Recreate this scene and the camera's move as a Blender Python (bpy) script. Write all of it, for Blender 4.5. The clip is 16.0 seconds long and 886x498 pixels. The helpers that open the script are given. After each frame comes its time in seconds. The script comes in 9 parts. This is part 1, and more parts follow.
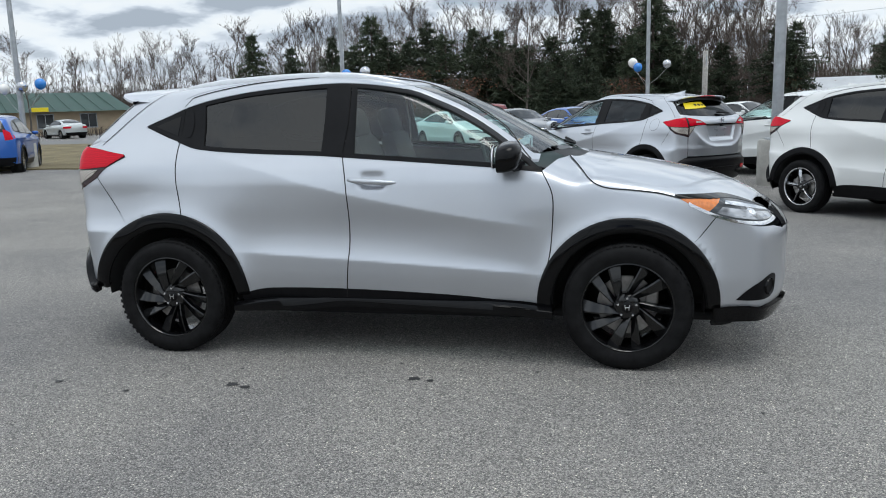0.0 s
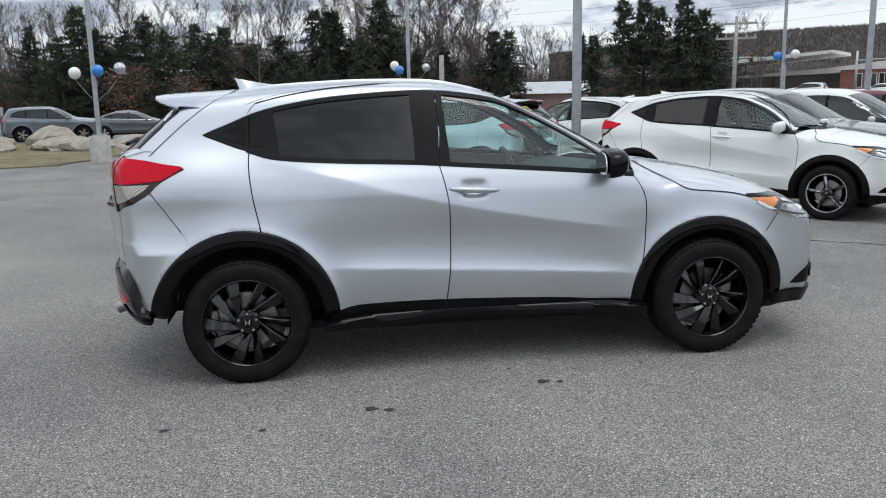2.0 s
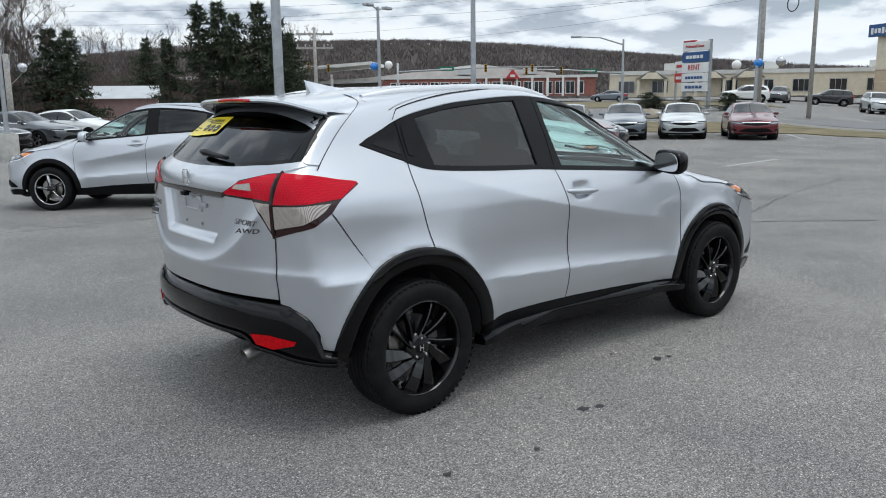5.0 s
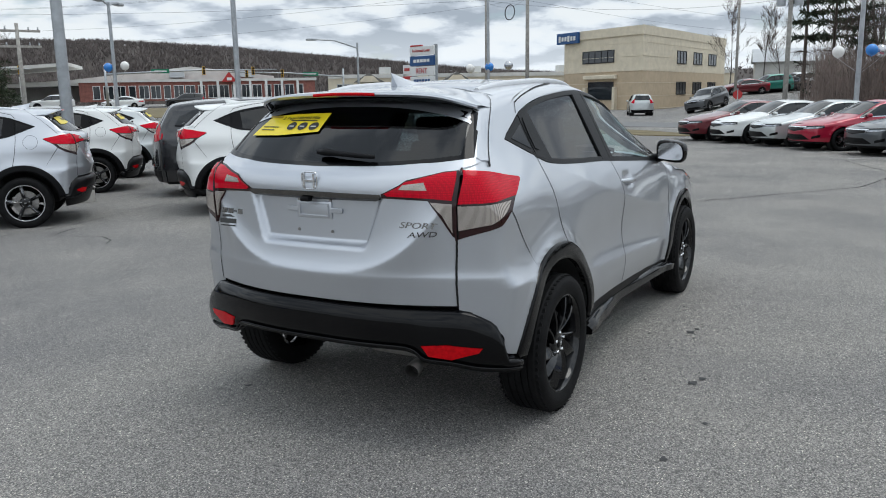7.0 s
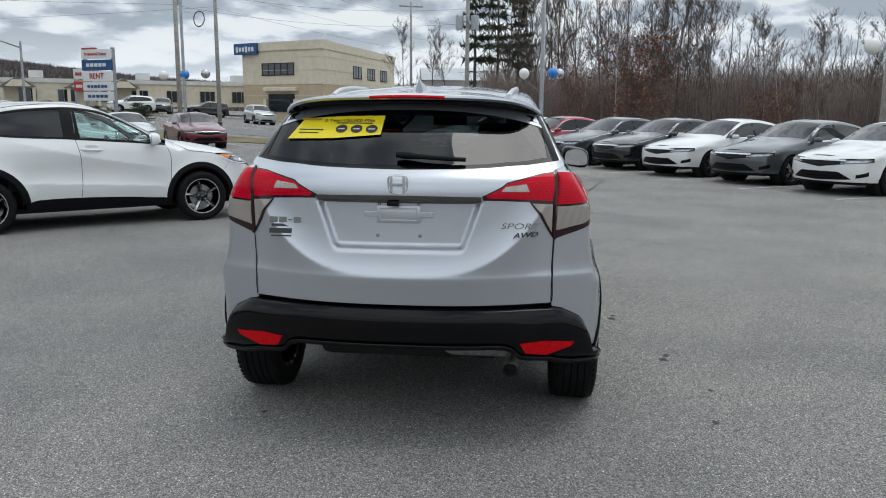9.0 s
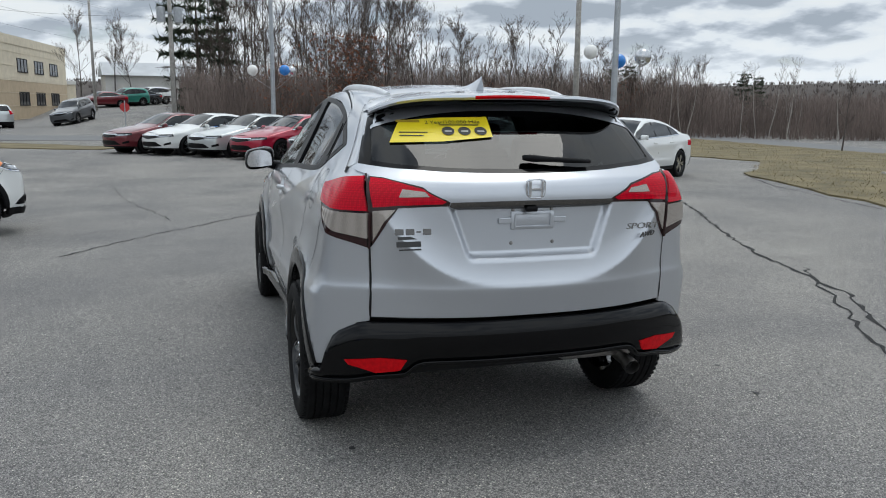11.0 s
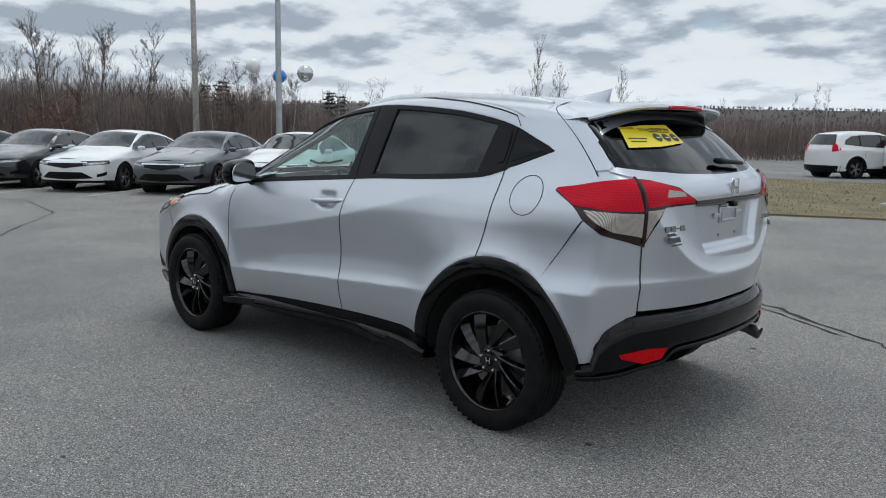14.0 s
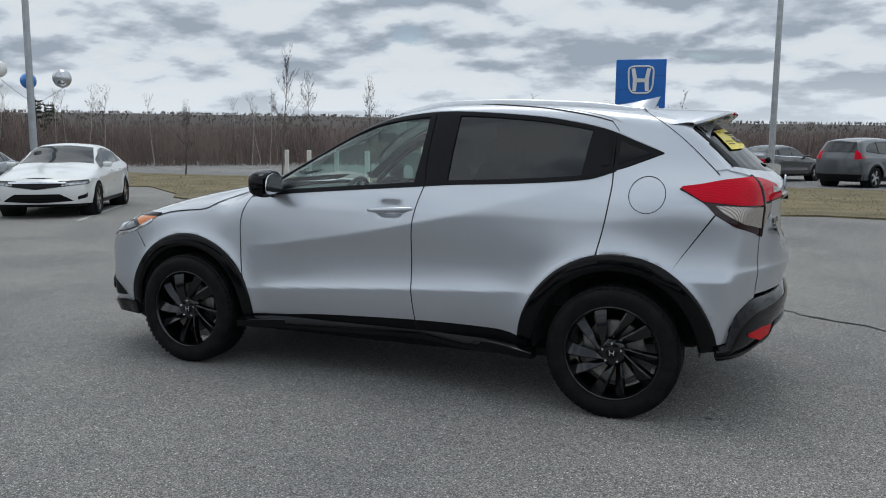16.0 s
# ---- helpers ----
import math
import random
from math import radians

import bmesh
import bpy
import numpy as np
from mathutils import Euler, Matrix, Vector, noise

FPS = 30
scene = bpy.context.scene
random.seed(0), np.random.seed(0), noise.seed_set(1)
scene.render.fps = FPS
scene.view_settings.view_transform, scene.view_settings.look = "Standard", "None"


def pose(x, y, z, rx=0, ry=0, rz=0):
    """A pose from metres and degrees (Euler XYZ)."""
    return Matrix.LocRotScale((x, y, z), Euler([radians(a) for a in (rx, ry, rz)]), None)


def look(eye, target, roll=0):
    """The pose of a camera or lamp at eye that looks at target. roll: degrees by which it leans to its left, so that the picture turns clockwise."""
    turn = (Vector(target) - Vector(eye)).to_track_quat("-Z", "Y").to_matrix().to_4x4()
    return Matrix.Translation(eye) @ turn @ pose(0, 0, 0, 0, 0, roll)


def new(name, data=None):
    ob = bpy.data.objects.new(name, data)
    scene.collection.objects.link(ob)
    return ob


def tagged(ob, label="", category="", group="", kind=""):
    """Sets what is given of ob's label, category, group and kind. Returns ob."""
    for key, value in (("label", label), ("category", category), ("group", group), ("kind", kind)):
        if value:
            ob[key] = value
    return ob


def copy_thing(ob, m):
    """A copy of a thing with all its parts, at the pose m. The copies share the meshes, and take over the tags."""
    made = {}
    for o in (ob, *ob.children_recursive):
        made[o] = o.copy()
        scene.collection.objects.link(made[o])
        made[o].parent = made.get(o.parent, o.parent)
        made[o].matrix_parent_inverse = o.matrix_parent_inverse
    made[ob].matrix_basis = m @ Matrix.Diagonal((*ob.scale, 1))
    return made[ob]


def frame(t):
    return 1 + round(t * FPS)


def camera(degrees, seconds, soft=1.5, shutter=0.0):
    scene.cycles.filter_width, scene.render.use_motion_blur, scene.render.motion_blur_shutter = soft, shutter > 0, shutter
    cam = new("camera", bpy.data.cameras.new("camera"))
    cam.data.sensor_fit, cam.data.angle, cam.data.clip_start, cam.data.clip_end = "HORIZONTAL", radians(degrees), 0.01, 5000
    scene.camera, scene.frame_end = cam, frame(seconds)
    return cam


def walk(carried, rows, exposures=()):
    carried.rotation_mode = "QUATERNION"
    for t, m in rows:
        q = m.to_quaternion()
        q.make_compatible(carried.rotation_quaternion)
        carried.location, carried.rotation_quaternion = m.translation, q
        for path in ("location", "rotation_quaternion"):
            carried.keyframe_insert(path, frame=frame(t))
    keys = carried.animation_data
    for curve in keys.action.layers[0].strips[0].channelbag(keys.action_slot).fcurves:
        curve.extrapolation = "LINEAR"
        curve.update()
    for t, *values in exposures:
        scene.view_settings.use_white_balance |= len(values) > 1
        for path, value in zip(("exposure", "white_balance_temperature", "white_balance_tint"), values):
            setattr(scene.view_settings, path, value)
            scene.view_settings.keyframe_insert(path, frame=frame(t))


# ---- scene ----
cam = camera(58.0, 16.0, 1.0)
PATH = [
    (0, (1.254, -5.01, 1.392), (0.827, -3.088, 1.038), -1.7),
    (0.5, (0.756, -5.134, 1.407), (0.499, -3.184, 1.049), -1.5),
    (1, (0.242, -5.192, 1.431), (0.159, -3.227, 1.068), -1.2),
    (1.5, (-0.288, -5.137, 1.456), (-0.194, -3.174, 1.089), -1.1),
    (2, (-0.858, -5.094, 1.488), (-0.576, -3.149, 1.116), -1.1),
    (2.5, (-1.355, -4.947, 1.477), (-0.886, -3.039, 1.105), -1.2),
    (3, (-1.846, -4.793, 1.488), (-1.201, -2.936, 1.121), -1.3),
    (3.5, (-2.349, -4.646, 1.519), (-1.538, -2.855, 1.152), -1.1),
    (4, (-2.792, -4.37, 1.51), (-1.819, -2.661, 1.146), -1.0),
    (4.5, (-3.239, -4.086, 1.506), (-2.111, -2.475, 1.141), -0.6),
    (4.7, (-3.411, -3.981, 1.533), (-2.224, -2.414, 1.165), -0.6),
    (6.8, (-4.699, -2.365, 1.526), (-3.021, -1.347, 1.143), -0.9),
    (7, (-4.82, -2.201, 1.512), (-3.105, -1.243, 1.136), -1.0),
    (7.5, (-5.058, -1.81, 1.512), (-3.257, -1.024, 1.138), -0.7),
    (8, (-5.221, -1.392, 1.519), (-3.348, -0.796, 1.152), -0.3),
    (8.5, (-5.379, -0.952, 1.515), (-3.451, -0.557, 1.158), 0.1),
    (9, (-5.393, -0.522, 1.485), (-3.433, -0.329, 1.134), 0.4),
    (9.5, (-5.379, -0.077, 1.476), (-3.409, -0.082, 1.132), 0.6),
    (9.7, (-5.368, 0.116, 1.49), (-3.4, 0.032, 1.145), 0.6),
    (11.8, (-4.767, 1.986, 1.471), (-2.983, 1.147, 1.137), 0.9),
    (12, (-4.7, 2.171, 1.447), (-2.948, 1.264, 1.121), 1.1),
    (12.5, (-4.491, 2.629, 1.448), (-2.83, 1.562, 1.127), 1.3),
    (13, (-4.209, 3.001, 1.433), (-2.649, 1.79, 1.116), 1.4),
    (13.5, (-3.923, 3.406, 1.443), (-2.472, 2.067, 1.126), 1.1),
    (14, (-3.6, 3.715, 1.409), (-2.265, 2.256, 1.11), 1.0),
    (14.5, (-3.214, 4.014, 1.42), (-2.008, 2.445, 1.131), 0.6),
    (15, (-2.822, 4.308, 1.412), (-1.757, 2.638, 1.135), 0.3),
    (15.5, (-2.409, 4.528, 1.386), (-1.5, 2.768, 1.115), 0.2),
    (16, (-1.981, 4.775, 1.369), (-1.235, 2.939, 1.101), 0.4),
]
walk(cam, [(t, look(eye, target, roll)) for t, eye, target, roll in PATH],
     [(0, 0.5, 6260, 7), (4.5, 0.53, 6260, 7), (9, 0.36, 6300, 7), (12.5, 0.35, 6300, 7), (14.5, 0.24, 6220, 7), (16, 0.17, 6220, 7)])

# ---- world, sun and sky ----
def build_world():
    world = bpy.data.worlds.new("world")
    scene.world = world
    world.use_nodes = True
    nt = world.node_tree
    nt.nodes.clear()
    N, L = nt.nodes.new, nt.links.new
    out, bg = N("ShaderNodeOutputWorld"), N("ShaderNodeBackground")
    sky = N("ShaderNodeTexSky")
    sky.sky_type = "NISHITA"
    sky.sun_disc = False
    sky.sun_elevation, sky.sun_rotation = SUN_UP, SUN_TURN
    sky.air_density, sky.dust_density = 1.0, 1.5
    dim = N("ShaderNodeVectorMath"); dim.operation = "SCALE"; dim.inputs[3].default_value = 0.085
    L(sky.outputs[0], dim.inputs[0])
    tc, sep = N("ShaderNodeTexCoord"), N("ShaderNodeSeparateXYZ")
    L(tc.outputs["Generated"], sep.inputs[0])

    def math_node(op, a, b=None):
        n = N("ShaderNodeMath"); n.operation = op
        for i, v in enumerate((a, b)):
            if v is None:
                continue
            if isinstance(v, (int, float)):
                n.inputs[i].default_value = v
            else:
                L(v, n.inputs[i])
        return n.outputs[0]

    up = math_node("MAXIMUM", sep.outputs[2], 0.0)
    # a level cloud sheet: the view direction carried out to a plane overhead
    lift = math_node("ADD", up, 0.25)
    plane = N("ShaderNodeCombineXYZ")
    L(math_node("DIVIDE", sep.outputs[0], lift), plane.inputs[0]); L(math_node("DIVIDE", sep.outputs[1], lift), plane.inputs[1])

    def density(shrink, scale, detail, offset):
        move = N("ShaderNodeVectorMath"); move.operation = "MULTIPLY_ADD"
        move.inputs[1].default_value, move.inputs[2].default_value = (shrink,) * 3, offset
        L(plane.outputs[0], move.inputs[0])
        n = N("ShaderNodeTexNoise")
        n.inputs["Scale"].default_value, n.inputs["Detail"].default_value, n.inputs["Roughness"].default_value, n.inputs["Distortion"].default_value = scale, detail, 0.5, 0.0
        L(move.outputs[0], n.inputs["Vector"])
        return n.outputs[0]

    here, above = density(1.0, 2.5, 8, (2.3, 5.1, 0.0)), density(0.955, 2.5, 8, (2.3, 5.1, 0.0))
    # a heap's top catches the light, its base is grey
    relief = math_node("ADD", math_node("MULTIPLY", math_node("SUBTRACT", here, above), 2.3), 0.5)
    broad = density(1.0, 0.6, 4, (7.7, 1.2, 0.0))
    relief = math_node("ADD", relief, math_node("MULTIPLY", math_node("SUBTRACT", broad, 0.5), 0.9))
    # overhead the heaps are seen from below, each grey in its middle
    over = N("ShaderNodeMapRange"); over.inputs[1].default_value, over.inputs[2].default_value, over.inputs[3].default_value, over.inputs[4].default_value = 0.15, 0.45, 0.0, 1.3
    L(up, over.inputs[0])
    relief = math_node("SUBTRACT", relief, math_node("MULTIPLY", math_node("SUBTRACT", here, 0.5), over.outputs[0]))
    small = density(1.0, 6.0, 5, (1.1, 3.3, 0.0))
    relief = math_node("ADD", relief, math_node("MULTIPLY", math_node("SUBTRACT", small, 0.5), over.outputs[0]))
    tone = N("ShaderNodeValToRGB")
    e = tone.color_ramp.elements
    e[0].position, e[0].color = 0.30, (0.30, 0.335, 0.385, 1)
    e[1].position, e[1].color = 0.70, (0.64, 0.657, 0.672, 1)
    e.new(0.44).color = (0.44, 0.475, 0.53, 1)
    e.new(0.54).color = (0.59, 0.62, 0.655, 1)
    L(relief, tone.inputs[0])
    cover = N("ShaderNodeValToRGB")
    cover.color_ramp.elements[0].position, cover.color_ramp.elements[1].position = 0.25, 0.36
    L(here, cover.inputs[0])
    mix = N("ShaderNodeMix"); mix.data_type = "RGBA"
    L(cover.outputs[0], mix.inputs[0]); L(dim.outputs[0], mix.inputs[6]); L(tone.outputs[0], mix.inputs[7])
    # the brighter band of cloud near the horizon
    low = N("ShaderNodeMapRange"); low.inputs[1].default_value, low.inputs[2].default_value, low.inputs[3].default_value, low.inputs[4].default_value = 0.02, 0.09, 0.55, 0.0
    L(up, low.inputs[0])
    mix2 = N("ShaderNodeMix"); mix2.data_type = "RGBA"; mix2.inputs[7].default_value = (0.72, 0.75, 0.79, 1)
    L(low.outputs[0], mix2.inputs[0]); L(mix.outputs[2], mix2.inputs[6])
    # cloud overhead is brighter than cloud low down
    rise = N("ShaderNodeMapRange"); rise.interpolation_type = "SMOOTHSTEP"
    rise.inputs[1].default_value, rise.inputs[2].default_value, rise.inputs[3].default_value, rise.inputs[4].default_value = 0.16, 0.44, 1.0, 1.46
    L(up, rise.inputs[0])
    gain = N("ShaderNodeVectorMath"); gain.operation = "SCALE"
    L(mix2.outputs[2], gain.inputs[0]); L(rise.outputs[0], gain.inputs[3])
    L(gain.outputs[0], bg.inputs[0])
    bg.inputs[1].default_value = SKY
    L(bg.outputs[0], out.inputs[0])


SUN_UP, SUN_TURN, SKY = radians(74), radians(150), 1.0
build_world()
sun_data = bpy.data.lights.new("sun", "SUN")
sun_data.energy, sun_data.angle, sun_data.color = 0.7, radians(30), (1.0, 0.96, 0.9)
sun = new("sun", sun_data)
sun.matrix_world = look((0, 0, 30), Vector((0, 0, 30)) - Vector((math.sin(SUN_TURN) * math.cos(SUN_UP), math.cos(SUN_TURN) * math.cos(SUN_UP), math.sin(SUN_UP))))


# ---- materials ----
def material(name, color, rough=0.5, metal=0.0, vary=0.0, scale=8.0, bump=0.0, bump_scale=60.0, coat=0.0, spec=0.5, per_object=0.0, color2=None, detail=4.0):
    m = bpy.data.materials.new(name)
    m.use_nodes = True
    nt = m.node_tree
    N, L = nt.nodes.new, nt.links.new
    p = nt.nodes["Principled BSDF"]
    p.inputs["Roughness"].default_value, p.inputs["Metallic"].default_value = rough, metal
    p.inputs["Specular IOR Level"].default_value = spec
    p.inputs["Coat Weight"].default_value, p.inputs["Coat Roughness"].default_value = coat, 0.03
    p.inputs["Base Color"].default_value = (*color, 1)
    tc = N("ShaderNodeTexCoord")
    source = None
    if vary or color2:
        n = N("ShaderNodeTexNoise"); n.inputs["Scale"].default_value = scale; n.inputs["Detail"].default_value = detail; n.inputs["Roughness"].default_value = 0.6
        L(tc.outputs["Object"], n.inputs["Vector"])
        ramp = N("ShaderNodeValToRGB")
        lo, hi = (tuple(c * (1 - vary) for c in color), tuple(min(1, c * (1 + vary)) for c in color)) if not color2 else (color, color2)
        ramp.color_ramp.elements[0].position, ramp.color_ramp.elements[0].color = 0.32, (*lo, 1)
        ramp.color_ramp.elements[1].position, ramp.color_ramp.elements[1].color = 0.68, (*hi, 1)
        L(n.outputs[0], ramp.inputs[0])
        source = ramp.outputs[0]
        rr = N("ShaderNodeMapRange"); rr.inputs[3].default_value, rr.inputs[4].default_value = max(0.02, rough - 0.12 * vary), min(1, rough + 0.25 * vary)
        L(n.outputs[0], rr.inputs[0]); L(rr.outputs[0], p.inputs["Roughness"])
    if per_object:
        info = N("ShaderNodeObjectInfo")
        hsv = N("ShaderNodeHueSaturation")
        mr = N("ShaderNodeMapRange"); mr.inputs[3].default_value, mr.inputs[4].default_value = 1 - per_object, 1 + per_object
        L(info.outputs["Random"], mr.inputs[0]); L(mr.outputs[0], hsv.inputs["Value"])
        if source:
            L(source, hsv.inputs["Color"])
        else:
            hsv.inputs["Color"].default_value = (*color, 1)
        source = hsv.outputs[0]
    if source:
        L(source, p.inputs["Base Color"])
    if bump:
        n = N("ShaderNodeTexNoise"); n.inputs["Scale"].default_value = bump_scale; n.inputs["Detail"].default_value = 5
        L(tc.outputs["Object"], n.inputs["Vector"])
        b = N("ShaderNodeBump"); b.inputs["Strength"].default_value = bump; b.inputs["Distance"].default_value = 0.01
        L(n.outputs[0], b.inputs["Height"]); L(b.outputs[0], p.inputs["Normal"])
    return m


def paint(name, color, metal=0.0, rough=0.3):
    """Car paint: a base with fine flake, a clear coat and a trace of road film."""
    m = bpy.data.materials.new(name)
    m.use_nodes = True
    nt = m.node_tree
    N, L = nt.nodes.new, nt.links.new
    p = nt.nodes["Principled BSDF"]
    tc = N("ShaderNodeTexCoord")
    film = N("ShaderNodeTexNoise"); film.inputs["Scale"].default_value = 2.6; film.inputs["Detail"].default_value = 6
    L(tc.outputs["Object"], film.inputs["Vector"])
    ramp = N("ShaderNodeValToRGB")
    ramp.color_ramp.elements[0].position, ramp.color_ramp.elements[0].color = 0.3, (*(c * 0.96 for c in color), 1)
    ramp.color_ramp.elements[1].position, ramp.color_ramp.elements[1].color = 0.7, (*color, 1)
    L(film.outputs[0], ramp.inputs[0]); L(ramp.outputs[0], p.inputs["Base Color"])
    p.inputs["Metallic"].default_value, p.inputs["Roughness"].default_value = metal, rough
    p.inputs["Coat Weight"].default_value = 1.0
    cr = N("ShaderNodeMapRange"); cr.inputs[3].default_value, cr.inputs[4].default_value = 0.02, 0.09
    L(film.outputs[0], cr.inputs[0]); L(cr.outputs[0], p.inputs["Coat Roughness"])
    return m


def glass(name, tint, rough=0.0, ior=1.5):
    """Thin sheet of tinted glass: clear passage mixed with a sharp reflection."""
    m = bpy.data.materials.new(name)
    m.use_nodes = True
    nt = m.node_tree
    nt.nodes.clear()
    N, L = nt.nodes.new, nt.links.new
    out, mix = N("ShaderNodeOutputMaterial"), N("ShaderNodeMixShader")
    t, g, fr = N("ShaderNodeBsdfTransparent"), N("ShaderNodeBsdfGlossy"), N("ShaderNodeLayerWeight")
    t.inputs[0].default_value = (*tint, 1)
    g.inputs["Roughness"].default_value = rough + 0.005
    f0 = ((ior - 1) / (ior + 1)) ** 2
    fr.inputs[0].default_value = 0.5
    steep, gloss = N("ShaderNodeMath"), N("ShaderNodeMath")
    steep.operation, gloss.operation = "POWER", "MULTIPLY_ADD"
    steep.inputs[1].default_value = 5.0
    gloss.inputs[1].default_value, gloss.inputs[2].default_value = 1 - f0, f0
    L(fr.outputs["Facing"], steep.inputs[0]); L(steep.outputs[0], gloss.inputs[0])
    L(gloss.outputs[0], mix.inputs[0]); L(t.outputs[0], mix.inputs[1]); L(g.outputs[0], mix.inputs[2]); L(mix.outputs[0], out.inputs[0])
    return m


def asphalt_material():
    m = bpy.data.materials.new("asphalt")
    m.use_nodes = True
    nt = m.node_tree
    N, L = nt.nodes.new, nt.links.new
    p = nt.nodes["Principled BSDF"]
    tc = N("ShaderNodeTexCoord")

    def noise_node(scale, detail, rough=0.55):
        n = N("ShaderNodeTexNoise"); n.inputs["Scale"].default_value = scale; n.inputs["Detail"].default_value = detail; n.inputs["Roughness"].default_value = rough
        L(tc.outputs["Object"], n.inputs["Vector"]); return n.outputs[0]

    def ramp_node(src, a, ca, b, cb):
        r = N("ShaderNodeValToRGB")
        r.color_ramp.elements[0].position, r.color_ramp.elements[0].color = a, (*ca, 1)
        r.color_ramp.elements[1].position, r.color_ramp.elements[1].color = b, (*cb, 1)
        L(src, r.inputs[0]); return r.outputs[0]

    def mul(a, b, f=1.0):
        x = N("ShaderNodeMix"); x.data_type = "RGBA"; x.blend_type = "MULTIPLY"; x.inputs[0].default_value = f
        L(a, x.inputs[6]); L(b, x.inputs[7]); return x.outputs[2]

    v = N("ShaderNodeTexVoronoi"); v.inputs["Scale"].default_value = 165; L(tc.outputs["Object"], v.inputs["Vector"])
    stone = N("ShaderNodeSeparateColor"); L(v.outputs["Color"], stone.inputs[0])
    # stones of many greys in dark binder
    c = ramp_node(stone.outputs[0], 0.05, (0.138, 0.135, 0.132), 1.0, (0.452, 0.436, 0.410))
    pale = ramp_node(stone.outputs[1], 0.93, (1, 1, 1), 0.955, (2.0, 1.97, 1.85))
    c = mul(c, pale)
    gap = ramp_node(v.outputs["Distance"], 0.25, (1, 1, 1), 0.75, (0.40, 0.40, 0.41))
    c = mul(c, gap, 0.85)
    c = mul(c, ramp_node(noise_node(0.55, 7), 0.32, (0.80, 0.80, 0.82), 0.70, (1.16, 1.15, 1.12)))
    c = mul(c, ramp_node(noise_node(0.09, 5), 0.35, (0.86, 0.87, 0.89), 0.68, (1.10, 1.09, 1.07)))
    c = mul(c, ramp_node(noise_node(7.0, 3), 0.60, (1, 1, 1), 0.80, (0.86, 0.86, 0.87)))
    L(c, p.inputs["Base Color"])
    p.inputs["Roughness"].default_value = 0.86
    p.inputs["Specular IOR Level"].default_value = 0.35
    b = N("ShaderNodeBump"); b.inputs["Strength"].default_value = 0.7; b.inputs["Distance"].default_value = 0.004
    b.invert = True
    L(v.outputs["Distance"], b.inputs["Height"])
    b2 = N("ShaderNodeBump"); b2.inputs["Strength"].default_value = 0.25; b2.inputs["Distance"].default_value = 0.02
    L(noise_node(9.0, 5), b2.inputs["Height"]); L(b.outputs[0], b2.inputs["Normal"]); L(b2.outputs[0], p.inputs["Normal"])
    return m


def ribbed(name, light, dark, rough, scale, axis, metal=0.0):
    """A moulded lamp lens with fine ribs."""
    m = material(name, light, rough, metal, spec=0.15)
    nt = m.node_tree
    N, L = nt.nodes.new, nt.links.new
    tc, wave, ramp = N("ShaderNodeTexCoord"), N("ShaderNodeTexWave"), N("ShaderNodeValToRGB")
    wave.bands_direction = axis
    wave.inputs["Scale"].default_value, wave.inputs["Distortion"].default_value, wave.inputs["Detail"].default_value = scale, 0.4, 1.0
    ramp.color_ramp.elements[0].position, ramp.color_ramp.elements[0].color = 0.1, (*dark, 1)
    ramp.color_ramp.elements[1].position, ramp.color_ramp.elements[1].color = 0.6, (*light, 1)
    L(tc.outputs["Object"], wave.inputs["Vector"]); L(wave.outputs["Fac"], ramp.inputs[0]); L(ramp.outputs[0], nt.nodes["Principled BSDF"].inputs["Base Color"])
    return m


def dotted(m, scale, dim):
    """Rows of small diodes behind the lens."""
    nt = m.node_tree
    N, L = nt.nodes.new, nt.links.new
    p = nt.nodes["Principled BSDF"]
    src = p.inputs["Base Color"].links[0].from_socket
    tc, v, ramp, mix = N("ShaderNodeTexCoord"), N("ShaderNodeTexVoronoi"), N("ShaderNodeValToRGB"), N("ShaderNodeMix")
    v.inputs["Scale"].default_value, v.inputs["Randomness"].default_value = scale, 0.25
    ramp.color_ramp.elements[0].position, ramp.color_ramp.elements[0].color = 0.25, (1.1, 1.1, 1.1, 1)
    ramp.color_ramp.elements[1].position, ramp.color_ramp.elements[1].color = 0.55, (dim, dim, dim, 1)
    mix.data_type, mix.blend_type = "RGBA", "MULTIPLY"
    mix.inputs[0].default_value = 1.0
    L(tc.outputs["Object"], v.inputs["Vector"]); L(v.outputs["Distance"], ramp.inputs[0])
    L(src, mix.inputs[6]); L(ramp.outputs[0], mix.inputs[7]); L(mix.outputs[2], p.inputs["Base Color"])
    return m


SILVER = paint("silver paint", (0.53, 0.552, 0.592), 0.78, 0.36)
WHITE = paint("white paint", (0.72, 0.73, 0.72), 0.0, 0.35)
RED = paint("red paint", (0.36, 0.003, 0.03), 0.25, 0.3)
MAROON = paint("maroon paint", (0.13, 0.008, 0.015), 0.3, 0.3)
BLUE = paint("blue paint", (0.01, 0.10, 0.42), 0.3, 0.3)
BLACKPAINT = paint("black paint", (0.012, 0.013, 0.016), 0.1, 0.25)
GREY = paint("grey paint", (0.085, 0.092, 0.10), 0.5, 0.3)
LIGHTGREY = paint("light grey paint", (0.30, 0.32, 0.34), 0.6, 0.3)
SLATE = paint("slate paint", (0.13, 0.155, 0.18), 0.5, 0.3)
TEAL = paint("teal paint", (0.03, 0.22, 0.17), 0.3, 0.3)
MINT = paint("pale silver paint", (0.55, 0.58, 0.58), 0.5, 0.3)
GLOSSBLACK = material("gloss black plastic", (0.003, 0.003, 0.0035), 0.05, spec=0.22, vary=0.3, scale=5)
